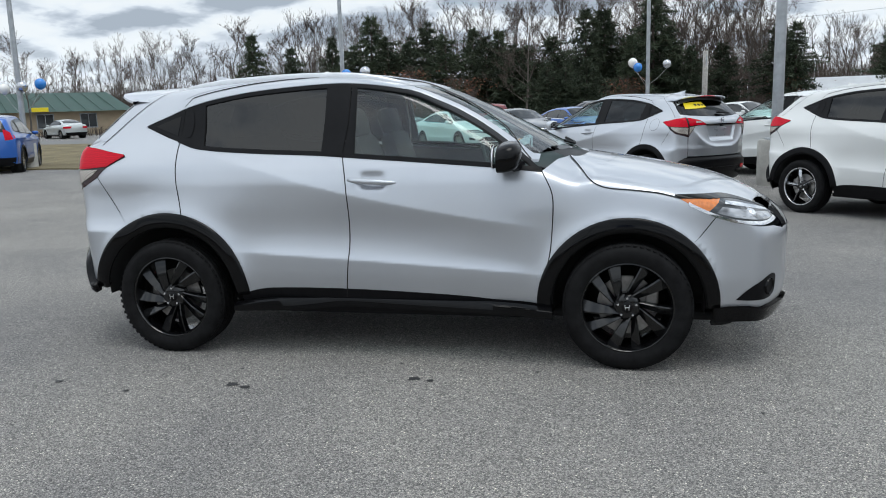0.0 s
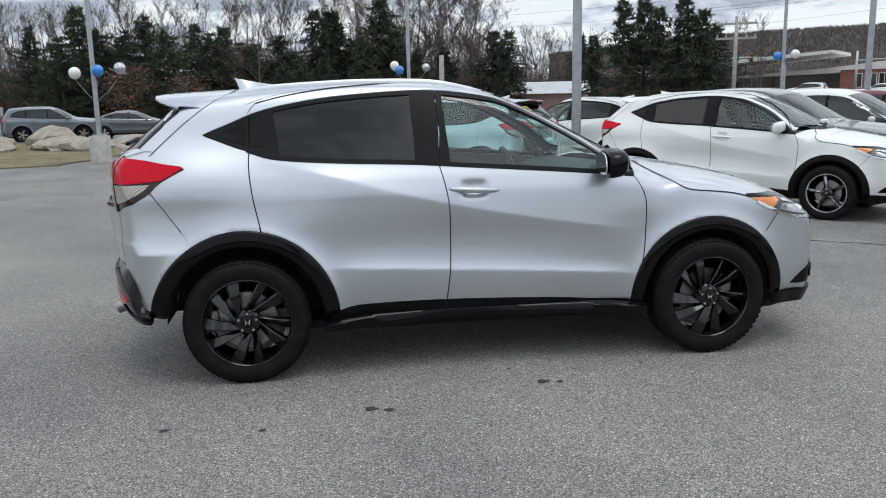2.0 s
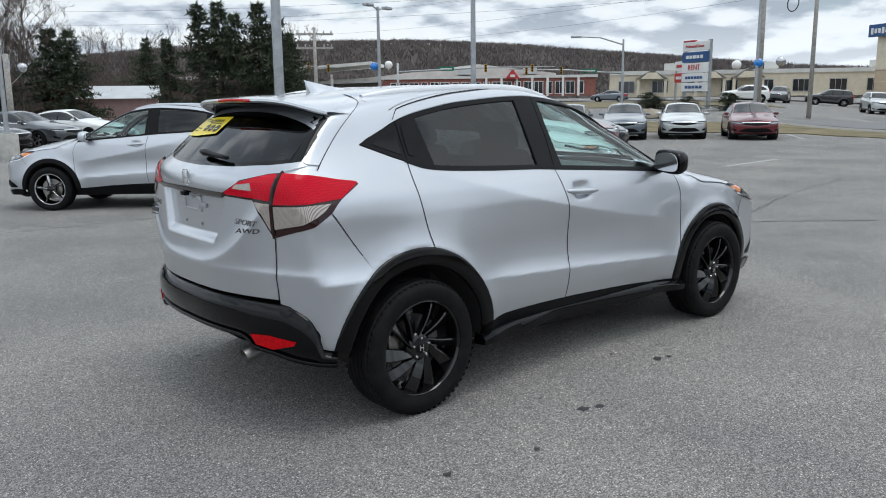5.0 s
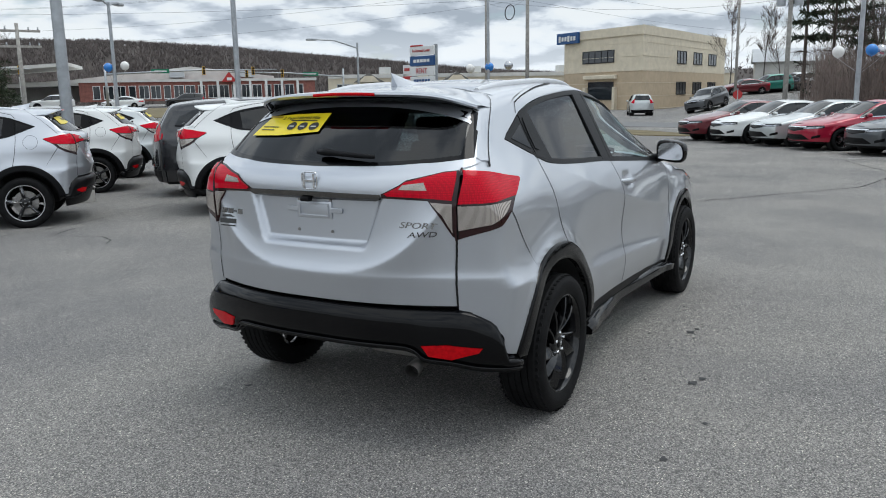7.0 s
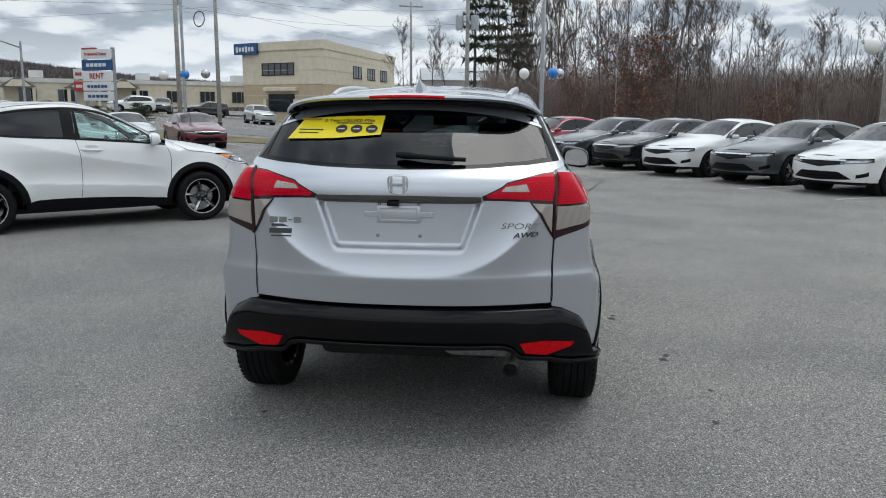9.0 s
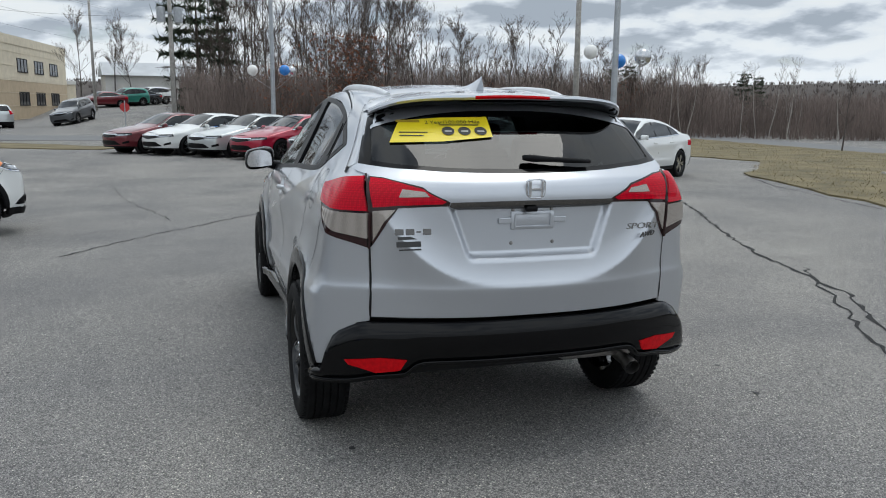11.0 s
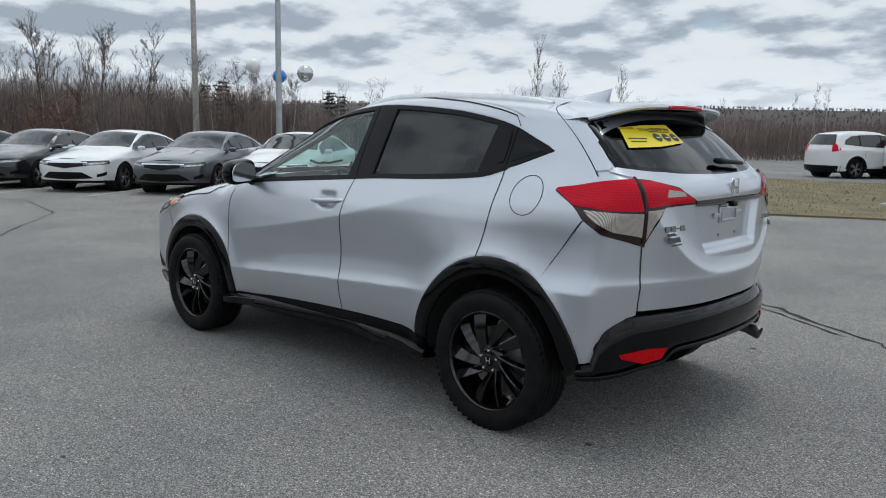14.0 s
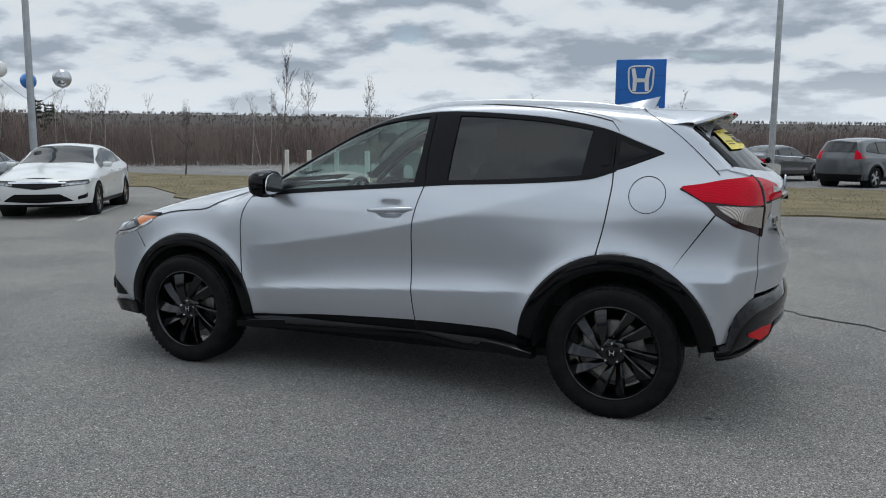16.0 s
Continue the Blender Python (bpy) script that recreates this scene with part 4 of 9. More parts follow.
    both("window_frame", B.strip(ring_line(-0.36, 0.86, belt, 24, -0.006), ring_line(-0.36, 0.86, belt, 24, 0.018), 1, 0.003, 0.012), TRIM, doors)
    both("window_frame", B.strip(ring_line(-1.27, -0.25, belt, 24, -0.006), ring_line(-1.27, -0.25, belt, 24, 0.018), 1, 0.003, 0.012), TRIM, rdoors)
    ft = np.linspace(-0.232, 0.86, 30)
    both("window_frame_top", B.strip([(x - w0, max(float(crest(x)) - 0.023, float(belt(x)))) for x in ft], [(x - w0, max(float(crest(x)) - 0.001, float(belt(x)))) for x in ft], 2, 0.002, 0.015), TRIM, doors)
    ft = np.linspace(-1.25, -0.236, 30)
    both("window_frame_top", B.strip([(x - w0, float(crest(x)) - 0.023) for x in ft], [(x - w0, float(crest(x)) - 0.001) for x in ft], 2, 0.002, 0.015), TRIM, rdoors)
    # pillars
    both("pillar_trim", B.strip([(-0.245 + g - w0, 1.134), (-0.225 - w0, 1.30), (-0.232 - w0, 1.515)], [(-0.178 - w0, 1.13), (-0.19 - w0, 1.30), (-0.20 - w0, 1.50)], 2, 0.004, 0.015), TRIM, doors)
    both("pillar_trim", B.strip([(-0.37 - w0, 1.14), (-0.37 - w0, 1.30), (-0.38 - w0, 1.51)], [(-0.245 - g - w0, 1.134), (-0.232 - w0, 1.30), (-0.239 - w0, 1.515)], 3, 0.004, 0.015), TRIM, rdoors)
    both("pillar_trim", B.strip([(-1.252 - w0, 1.222), (-1.25 - w0, 1.32), (-1.25 - w0, 1.412)], [(-1.095 - w0, 1.185), (-1.11 - w0, 1.32), (-1.13 - w0, 1.445)], 3, 0.004, 0.015), TRIM, rdoors)
    hnd = spline([(-1.235, 1.255), (-1.19, 1.25), (-1.18, 1.32), (-1.20, 1.395), (-1.228, 1.385), (-1.235, 1.255)], 3)
    both("hidden_handle", B.patch(S(hnd), 0.03, 0.009, 0.008), TRIM, rdoors)
    tri = [(-1.495, 1.318)] + [(x, float(crest(x)) - 0.001) for x in np.linspace(-1.47, -1.256, 6)] + [(x, float(belt(x)) + 0.001) for x in np.linspace(-1.256, -1.47, 6)]
    both("quarter_trim", B.patch(S(tri), 0.03, 0.002, 0.012), TRIM, (car, car))
    tri = [(-1.43, 1.314), (-1.275, 1.372), (-1.275, 1.258)]
    both("quarter_glass", B.patch(S(tri), 0.03, 0.005, 0.003), GLOSSBLACK, (car, car))
    # shut line of the doors along the roof side
    ft = np.linspace(-1.262, 0.80, 50)
    rise = lambda x: 0.042 * float(smoothstep(0.80, 0.62, x)) * float(smoothstep(-1.275, -1.225, x))
    both("door_shut_line", B.strip([(x - w0, float(crest(x)) + rise(x) + 0.002) for x in ft], [(x - w0, float(crest(x)) + rise(x) + 0.008) for x in ft], 1, 0.0016, 0.0), MATTBLACK, (car, car))
    both("door_shut_line", B.strip([(-0.239 - w0, 1.50), (-0.240 - w0, 1.572)], [(-0.232 - w0, 1.50), (-0.233 - w0, 1.572)], 4, 0.0052, 0.0), MATTBLACK, (car, car))

    def gap(line, parents, half=0.0028, name="shut_line"):
        both(name, B.strip([(w - half, z) for w, z in line], [(w + half, z) for w, z in line], 1, 0.0012, 0.0), MATTBLACK, parents)

    gap(S(spline(front_cut, 4)), doors)
    gap(S(spline(mid_cut, 4)), rdoors)
    gap(S(spline(rear_cut, 4)), rdoors)
    gap([(B.w_at(z, y=0.6605) + 0.001, z) for z in np.linspace(0.645, 0.925, 9)], (car, car), 0.0034)
    gap([(B.w_at(float(z), x=float(x)), z) for x, z in zip(np.linspace(-1.753, -1.614, 8), np.linspace(1.03, 0.826, 8))], (car, car), 0.0024)
    gap([(B.w_at(float(z), x=float(x)), z) for x, z in ((1.737, 0.794), (1.70, 0.745), (1.657, 0.692))], (car, car), 0.0024)
    hood_seam = S(spline(hood_cut, 4))
    both("shut_line", B.strip([(w, z - 0.003) for w, z in hood_seam], [(w, z + 0.003) for w, z in hood_seam], 1, 0.003, 0.0), MATTBLACK, (car, car))

    # linings behind the shut lines
    xs = np.linspace(-1.25, 0.97, 24)
    both("door_lining", B.strip([(x - w0, 0.30 if -0.85 < x < 0.86 else (0.86 if x < 0 else 0.80)) for x in xs], [(x - w0, 0.9 if x > 0.86 else float(belt(x)) - 0.012) for x in xs], 6, -0.025, 0.0), CABIN, (car, car))
    both("roof_lining_side", B.strip(list(zip(np.linspace(-1.3, 0.8, 30), dlo(np.linspace(-1.3, 0.8, 30)) - 0.01)), list(zip(np.linspace(-1.3, 0.8, 30), seam(np.linspace(-1.3, 0.8, 30)) - 0.05)), 2, -0.025, 0.0, lambda u, v: B.polar(u, v, 1.0)), PALECABIN, (car, car))
    A2, T2 = np.meshgrid(np.linspace(0.06, -1.45, 12), np.linspace(-1, 1, 13), indexing="ij")
    lay("roof_lining", B.sheet(A2, T2 * (seam(A2) - 0.02), -0.03, 0.0, lambda u, v: B.polar(u, v, 1.0)), PALECABIN, car)
    zz = np.linspace(0.62, 1.19, 6)
    wq = np.linspace(-1.05, 1.05, 24)
    Wm, Zm = np.meshgrid(wq, zz)
    lay("rear_lining", B.sheet(Wm, Zm, -0.05, 0.0), CABIN, car)
    for xa, xb, za, zb in ((-1.72, -1.22, 0.82, 1.20),):
        both("quarter_lining", B.strip([(x - w0, za) for x in np.linspace(xa, xb, 8)], [(x - w0, zb) for x in np.linspace(xa, xb, 8)], 4, -0.03, 0.0), CABIN, (car, car))
    both("pillar_lining", B.strip([(B.w_at(1.2, x=-1.7), 1.2), (-1.28 - w0, 1.2)], [(B.w_at(1.5, x=-1.5), 1.5), (-1.28 - w0, 1.46)], 6, -0.03, 0.0), CABIN, (car, car))
    both("fender_lining", B.strip([(x - w0, 0.72) for x in np.linspace(0.9, 1.75, 12)], [(x - w0, 0.87) for x in np.linspace(0.9, 1.75, 12)], 3, -0.03, 0.0), MATTBLACK, (car, car))

    # door handles and the hollow behind them
    for d, sg in ((doors[0], 1), (doors[1], -1)):
        hp = B.wrap(np.array([-0.062 - w0]), np.array([0.998]))[0]
        cup = B.patch(S([(-0.062 + 0.070 * math.cos(t), 0.998 + 0.046 * math.sin(t)) for t in np.linspace(0, 2 * math.pi, 25)[:-1]]), 0.02, 0.001, 0.002)
        lay("handle_cup", cup if sg == 1 else mirrored(cup), colour, d)
        pts = [(x, (hp[1] - 0.014 - 0.024 * math.sin(math.pi * t)) * sg, 1.001 - 0.016 * t) for x, t in ((-0.20 + 0.275 * k / 12, k / 12) for k in range(13))]
        bm = tube_bm(pts, [0.007 + 0.0095 * math.sin(math.pi * min(1, 0.12 + 0.8 * k / 12)) for k in range(13)], 10)
        part("handle", bm, colour if not sport else SILVER, d, "", smooth=True)
    # mirrors
    for d, sg in ((doors[0], -1), (doors[1], 1)):
        mo = new("mirror"); mo.parent = d
        bm = bmesh.new()
        bmesh.ops.create_uvsphere(bm, u_segments=20, v_segments=12, radius=1)
        for v in bm.verts:
            x, y, z = v.co
            q = (abs(x) ** 2.6 + abs(y) ** 3.4 + abs(z) ** 3.4) ** (1 / 3.0)
            x, y, z = x / q, y / q, z / q
            x = max(x, -0.55)
            v.co = (0.690 + 0.078 * x, sg * (0.912 + 0.100 * y), 1.122 + 0.070 * z - 0.015 * y + 0.012 * x)
        part("mirror_housing", bm, GLOSSBLACK if sport else colour, mo, "", angle=50)
        part("mirror_foot", tube_bm([(0.74, sg * 0.755, 1.055), (0.71, sg * 0.83, 1.075), (0.69, sg * 0.88, 1.09)], [0.04, 0.03, 0.028], 8), TRIM, mo, "", smooth=True)
        bm = prism_bm(spline([(sg * 0.835, 1.075), (sg * 0.92, 1.064), (sg * 0.99, 1.07), (sg * 0.996, 1.125), (sg * 0.97, 1.167), (sg * 0.90, 1.18), (sg * 0.84, 1.155), (sg * 0.835, 1.075)], 3)[:-1], 0.006, "x")
        bmesh.ops.translate(bm, vec=(0.628, 0, 0), verts=bm.verts)
        part("mirror_glass", bm, CHROME, mo)

    # cladding round the arches and the sills
    for c, r0, r1, a_s, a_e in ((RA, 0.412, 0.496, 3, 173), (FA, 0.392, 0.470, 0, 184)):
        inner = [(c[0] + r0 * math.cos(radians(a)) - w0, c[1] + r0 * math.sin(radians(a))) for a in np.linspace(a_s, a_e, 40)]
        outer = [(c[0] + r1 * math.cos(radians(a)) - w0, c[1] + r1 * math.sin(radians(a))) for a in np.linspace(a_s, a_e, 40)]
        both("arch_cladding", rolled(B, inner, outer, ((0, 0.004), (0.10, 0.018), (0.25, 0.020), (0.60, 0.013), (0.82, 0.012), (0.94, 0.009), (1, 0.001))), GLOSSBLACK if sport else TRIM, (car, car))
        for rr, size in ((r0 + 0.006, 0.008),):
            p = B.wrap(np.array([c[0] + rr * math.cos(radians(a)) - w0 for a in np.linspace(a_s, a_e, 36)]), np.array([c[1] + rr * math.sin(radians(a)) for a in np.linspace(a_s, a_e, 36)]))
            for sg in (1, -1):
                part("arch_bead", tube_bm([(q[0], sg * (q[1] - 0.006), q[2]) for q in p], size, 8), GLOSSBLACK if sport else TRIM, car, "", smooth=True)
        edge = [(c[0] + r0 * math.cos(radians(a)), c[1] + r0 * math.sin(radians(a))) for a in np.linspace(a_s - 6, a_e + 6, 40)]
        for sg in (-1, 1):
            bm = bmesh.new()
            p = B.wrap(np.array([x - w0 for x, _ in edge]), np.array([z for _, z in edge]))
            rows = [[bm.verts.new((q[0], sg * y, q[2])) for q in p] for y in (0.0,)]
            ring1 = [bm.verts.new((q[0], -sg * (q[1] - 0.004), q[2])) for q in p]
            ring2 = [bm.verts.new((c[0] + (q[0] - c[0]) * 1.01, sg * 0.56, c[1] + (q[2] - c[1]) * 1.01)) for q in p]
            for v in rows[0]:
                bm.verts.remove(v)
            for i in range(len(p) - 1):
                bm.faces.new((ring1[i], ring1[i + 1], ring2[i + 1], ring2[i]))
            bm.faces.new(ring2)
            part("wheel_liner", bm, MATTBLACK, car, "", smooth=True)
    xs = np.linspace(-0.86, 0.90, 30)
    both("sill_cladding", B.strip([(x - w0, 0.245) for x in xs], [(x - w0, float(sill(x)) - 0.002) for x in xs], 4, 0.001, 0.02), TRIM, (car, car))
    if sport:
        # side skirt blade with a swept notch at the rear
        top_z = curve((-0.90, 0.300), (-0.80, 0.318), (-0.6, 0.335), (0.0, 0.335), (0.5, 0.338), (0.92, 0.312))
        low_z = curve((-0.90, 0.262), (-0.55, 0.268), (-0.2, 0.292), (0.1, 0.286), (0.6, 0.276), (0.92, 0.262))
        push = curve((-0.90, 0.05), (-0.6, 0.042), (-0.25, 0.012), (0.1, 0.02), (0.6, 0.042), (0.92, 0.055))
        xs = np.linspace(-0.90, 0.92, 44)
        for sg in (-1, 1):
            bm = bmesh.new()
            rows = []
            for x in xs:
                zt, zl, o = float(top_z(x)), float(low_z(x)), float(push(x))
                yb = float(B.side(np.array([x]), np.array([0.33]))[0])
                rows.append([bm.verts.new((x, sg * y, z)) for y, z in ((yb - 0.03, zt + 0.012), (yb + o * 0.6, zt + 0.004), (yb + o, zt - 0.012), (yb + o * 0.92, zl), (yb - 0.05, zl - 0.012))])
            for a, b in zip(rows, rows[1:]):
                for i in range(4):
                    bm.faces.new((a[i], a[i + 1], b[i + 1], b[i]))
            bm.faces.new(rows[0]); bm.faces.new(rows[-1])
            part("side_skirt", bm, GLOSSBLACK, car, "", angle=50)

    # tailgate: painted lower half, glass, spoiler
    gate = new("tailgate"); gate.parent = car
    wy = lambda y, z: B.w_at(z, y=y) * (1 if y >= 0 else 1)
    side_r = [(wy(0.657, z), z) for z in (0.642, 0.74, 0.85, 0.93)]
    lamp_in = [(wy(0.652, 0.935), 0.937), (wy(0.60, 1.03), 1.03), (wy(0.555, 1.088), 1.088), (wy(0.36, 1.096), 1.096), (wy(0.352, 1.112), 1.112), (wy(0.46, 1.168), 1.170), (wy(0.60, 1.202), 1.203), (wy(0.655, 1.208), 1.208)]
    up_r = [(wy(0.655, 1.208), 1.215), (B.w_at(1.24, x=-1.80), 1.24)]
    glass_low = [(B.w_at(1.252, x=-1.825), 1.256), (B.w_at(1.24, y=0.56), 1.240), (B.w_at(1.235, y=0.46), 1.234), (B.w_at(1.225, y=0.30), 1.224), (0.0, 1.218)]
    half = [(0.0, 0.642)] + side_r + lamp_in + up_r + spline(glass_low, 4)
    full = half + [(-a, b) for a, b in half[::-1]][1:-1]
    lay("tailgate_panel", B.patch(full, fine), colour, gate)
    d = B.patch([(B.w_at(1.195, y=0.60), 1.198), (B.w_at(1.195, x=-1.78), 1.198), (B.w_at(1.25, x=-1.73), 1.255), (B.w_at(1.285, x=-1.72), 1.285), (B.w_at(1.285, y=0.62), 1.285)], 0.02, -0.007, 0.0)
    lay("gate_corner", d, colour, gate); lay("gate_corner", mirrored(d), colour, gate)
    gl = spline(glass_low, 4)
    n = len(gl)
    gtop = [(B.w_at(z, x=x), z) for x, z in ((-1.735, 1.33), (-1.655, 1.40), (-1.615, 1.44))] + [(B.w_at(z, y=y), z) for y, z in ((0.50, 1.476), (0.35, 1.492), (0.18, 1.497))] + [(0.0, 1.498)]
    gt = spline(gtop, 4)
    halfg = gl[::-1] + gt
    ring = halfg + [(-a, b) for a, b in halfg[::-1]][1:-1]
    lay("rear_glass", B.patch(ring, 0.03, -0.004, 0.004), PRIVACY, gate, "dark tinted rear glass")
    # black band round the glass edge
    for sg in (1, -1):
        band_o = [(sg * a, b) for a, b in halfg]
        band_i = [(sg * a * 0.91, 1.36 + (b - 1.36) * (0.88 if b < 1.36 else 0.62)) for a, b in halfg]
        lay("glass_border", B.strip(band_i, band_o, 2, -0.0015, 0.0), GLOSSBLACK, gate)
    # top of the gate behind the roof panel
    zq = curve(*sorted(qx))
    xs = np.linspace(-1.363, -1.70, 12)
    lim = np.array([math.atan2(-p[1], p[2] - 1.0) for p in (B.wrap(np.array([B.w_at(float(zq(x)), x=x) - 0.006]), np.array([float(zq(x))]))[0] for x in xs)])
    X, T = np.meshgrid(xs, np.linspace(-1, 1, 35), indexing="ij")
    lay("gate_top", B.sheet(X, T * lim[:, None], -0.001, 0.0, lambda u, v: B.polar(u, v, 1.0)), colour, gate)
    # gate pillar beside the glass
    edge = [(B.w_at(z, x=x) - 0.006, z) for x, z in spline(qx, 4)][::-1]
    pil = [(B.w_at(1.244, x=-1.803), 1.246)] + edge[2:] + [(B.w_at(1.50, y=0.53), 1.508), (B.w_at(1.476, y=0.505), 1.479), gtop[2], gtop[1], gtop[0], (B.w_at(1.252, x=-1.815), 1.258)]
    d = B.patch(pil, 0.03)
    lay("gate_pillar", d, colour, gate); lay("gate_pillar", mirrored(d), colour, gate)
    line = spline(qx, 5)
    both("gate_shut_line", B.strip([(B.w_at(z, x=x) - 0.008, z) for x, z in line], [(B.w_at(z, x=x) + 0.001, z) for x, z in line], 1, 0.0022, 0.0), MATTBLACK, (gate, gate))
    # spoiler over the glass: painted top, black underside
    top_rows, low_rows = [], []
    top_bm, low_bm = bmesh.new(), bmesh.new()
    for y in np.linspace(-0.60, 0.60, 33):
        k = abs(y) / 0.60
        x0, x1 = -1.352 - 0.03 * k ** 3, -1.788 + 0.05 * k ** 2.4 + 0.12 * k ** 12
        row = []
        for t in np.linspace(0, 1, 9):
            x = x0 + (x1 - x0) * t
            z = float(B.top(x)) - float(B.crown(x)) * (abs(y) / 0.6) ** 2 + 0.003 + t ** 1.4 * (0.040 + 0.034 * k ** 2 - 0.052 * k ** 10) - 0.012 * k ** 6 * (1 + t) - 0.05 * k ** 8 * (1 - t)
            row.append((x, y, z - 0.004 * (t > 0.97)))
        zt = row[-1][2]
        row += [(x1 - 0.004, y, zt - 0.010), (x1 + 0.008, y, zt - 0.020)]
        top_rows.append([top_bm.verts.new(q) for q in row])
        low_rows.append([low_bm.verts.new(q) for q in ((x1 + 0.008, y, zt - 0.0202), (x1 + 0.05, y * 0.985, zt - 0.036), (x1 + 0.13, y * 0.97, zt - 0.042), (x1 + 0.26, y * 0.95, zt - 0.03))])
    for bm, rows in ((top_bm, top_rows), (low_bm, low_rows)):
        for a, b in zip(rows, rows[1:]):
            for i in range(len(a) - 1):
                bm.faces.new((a[i], a[i + 1], b[i + 1], b[i]))
    spo = part("spoiler", top_bm, colour, gate, "", angle=48)
    part("spoiler_underside", low_bm, GLOSSBLACK, spo, "gloss black underside", angle=48)
    bm = tube_bm([(-1.789 + 0.05 * (abs(y) / 0.6) ** 2.4, y, float(B.top(-1.785)) + 0.040 - 0.06 * (abs(y) / 0.6) ** 2 - 0.009) for y in np.linspace(-0.17, 0.17, 9)], 0.008, 6)
    part("stop_lamp", bm, REDLENS, spo, "red high-level brake lamp")

    # lamps
    def lamp_pair(name, outline, mat, lift, fold, parents, cell=0.02):
        both(name, B.patch(outline, cell, lift, fold), mat, parents)

    lamps = []
    for s in (0, 1):
        e = new("tail_lamp"); e.parent = car; lamps.append(e)
    o_in = [(wy(0.672, z), z) for z in (1.205, 1.15, 1.09)]
    split = [(o_in[2][0], 1.075), (B.w_at(1.075, x=-1.86), 1.078), (B.w_at(1.085, x=-1.70), 1.09)]
    red = [(wy(0.672, 1.2), 1.204)] + spline([(a, b - 0.003) for a, b in lamp_top], 3) + [(lamp_under[0][0] - 0.006, lamp_under[0][1] + 0.004)] + [split[2], split[1], split[0]]
    lamp_pair("lens", red, REDLED, 0.010, 0.03, lamps)
    low = [(wy(0.672, 1.07), 1.066), (B.w_at(1.072, x=-1.86), 1.070), (B.w_at(1.08, x=-1.755), 1.073), (B.w_at(1.035, x=-1.80), 1.035), (B.w_at(0.99, x=-1.885), 0.99), (wy(0.672, 0.965), 0.965)]
    lamp_pair("reverse_lens", low, CLEARLENS, 0.009, 0.03, lamps)
    rim = [(wy(0.668, 1.207), 1.207)] + spline(lamp_top, 3) + spline(lamp_under, 3) + [(B.w_at(0.98, x=-1.845), 0.978), (wy(0.668, 0.928), 0.928)]
    lamp_pair("lamp_housing", rim, REDDARK, 0.004, 0.03, lamps, 0.03)
    ilamps = []
    for s in (0, 1):
        e = new("gate_lamp"); e.parent = gate; ilamps.append(e)
    inr = [(a, b) for a, b in lamp_in]
    lamp_pair("lamp_housing", inr, REDDARK, 0.004, 0.02, ilamps, 0.03)
    red = [(wy(0.650, 1.198), 1.200), (wy(0.60, 1.195), 1.195), (wy(0.46, 1.16), 1.162), (wy(0.37, 1.113), 1.114), (wy(0.385, 1.105), 1.105), (wy(0.56, 1.098), 1.098), (wy(0.65, 1.09), 1.09)]
    lamp_pair("lens", red[::-1], REDLED, 0.010, 0.02, ilamps)
    low = [(wy(0.565, 1.082), 1.082), (wy(0.650, 1.076), 1.076), (wy(0.650, 0.958), 0.958), (wy(0.61, 1.025), 1.03)]
    lamp_pair("reverse_lens", low, CLEARLENS, 0.009, 0.02, ilamps)
    low = [(wy(0.435, 1.135), 1.132), (wy(0.55, 1.13), 1.130), (wy(0.535, 1.158), 1.160), (wy(0.45, 1.15), 1.150)]
    lamp_pair("signal_lens", low, CLEARLENS, 0.013, 0.006, ilamps)
    both("lamp_seam", B.strip([(B.w_at(z, y=0.6605) - 0.004, z) for z in np.linspace(0.925, 1.212, 10)], [(B.w_at(z, y=0.6605) + 0.006, z) for z in np.linspace(0.925, 1.212, 10)], 1, 0.0125, 0.012), REDDARK, (gate, gate))
    # garnish bar, emblem, letters
    bar = [(-0.352 + 0.704 * k / 20) for k in range(21)]
    lay("garnish", B.strip([(a, 1.090) for a in bar], [(a, 1.110 + 0.004 * (1 - (a / 0.352) ** 2)) for a in bar], 2, 0.012, 0.03), DARKCHROME, gate, "dark chrome garnish strip")
    rx = float(B.wrap(np.array([0.0]), np.array([1.165]))[0][0])
    bm = join_bm(*[box_bm((0.012, 0.011, 0.066), (rx - 0.008, s * 0.026, 1.160), 0.002, None) for s in (-1, 1)], box_bm((0.012, 0.045, 0.010), (rx - 0.008, 0, 1.160), 0.002))
    em = part("emblem", bm, CHROME, gate, "chrome emblem")
    frame_pts = [(0.040 * abs(math.cos(a)) ** 0.5 * math.copysign(1, math.cos(a)) * (1 + 0.14 * math.sin(a)), 0.038 * abs(math.sin(a)) ** 0.5 * math.copysign(1, math.sin(a))) for a in np.linspace(0, 2 * math.pi, 33)]
    part("emblem_edge", tube_bm([(rx - 0.006, a, 1.160 + b) for a, b in frame_pts], 0.0042, 8, False), CHROME, em, "", smooth=True)
    part("rear_camera", box_bm((0.03, 0.05, 0.022), (rx - 0.012, 0.02, 1.080), 0.006), TRIM, gate, "", angle=40)
    # plate bracket
    px = float(B.wrap(np.array([0.0]), np.array([1.0]))[0][0])
    zc = 1.03
    pl = part("plate_pad", box_bm((0.010, 0.19, 0.075), (px - 0.003, 0, zc), 0.004), colour, gate, "", angle=30)
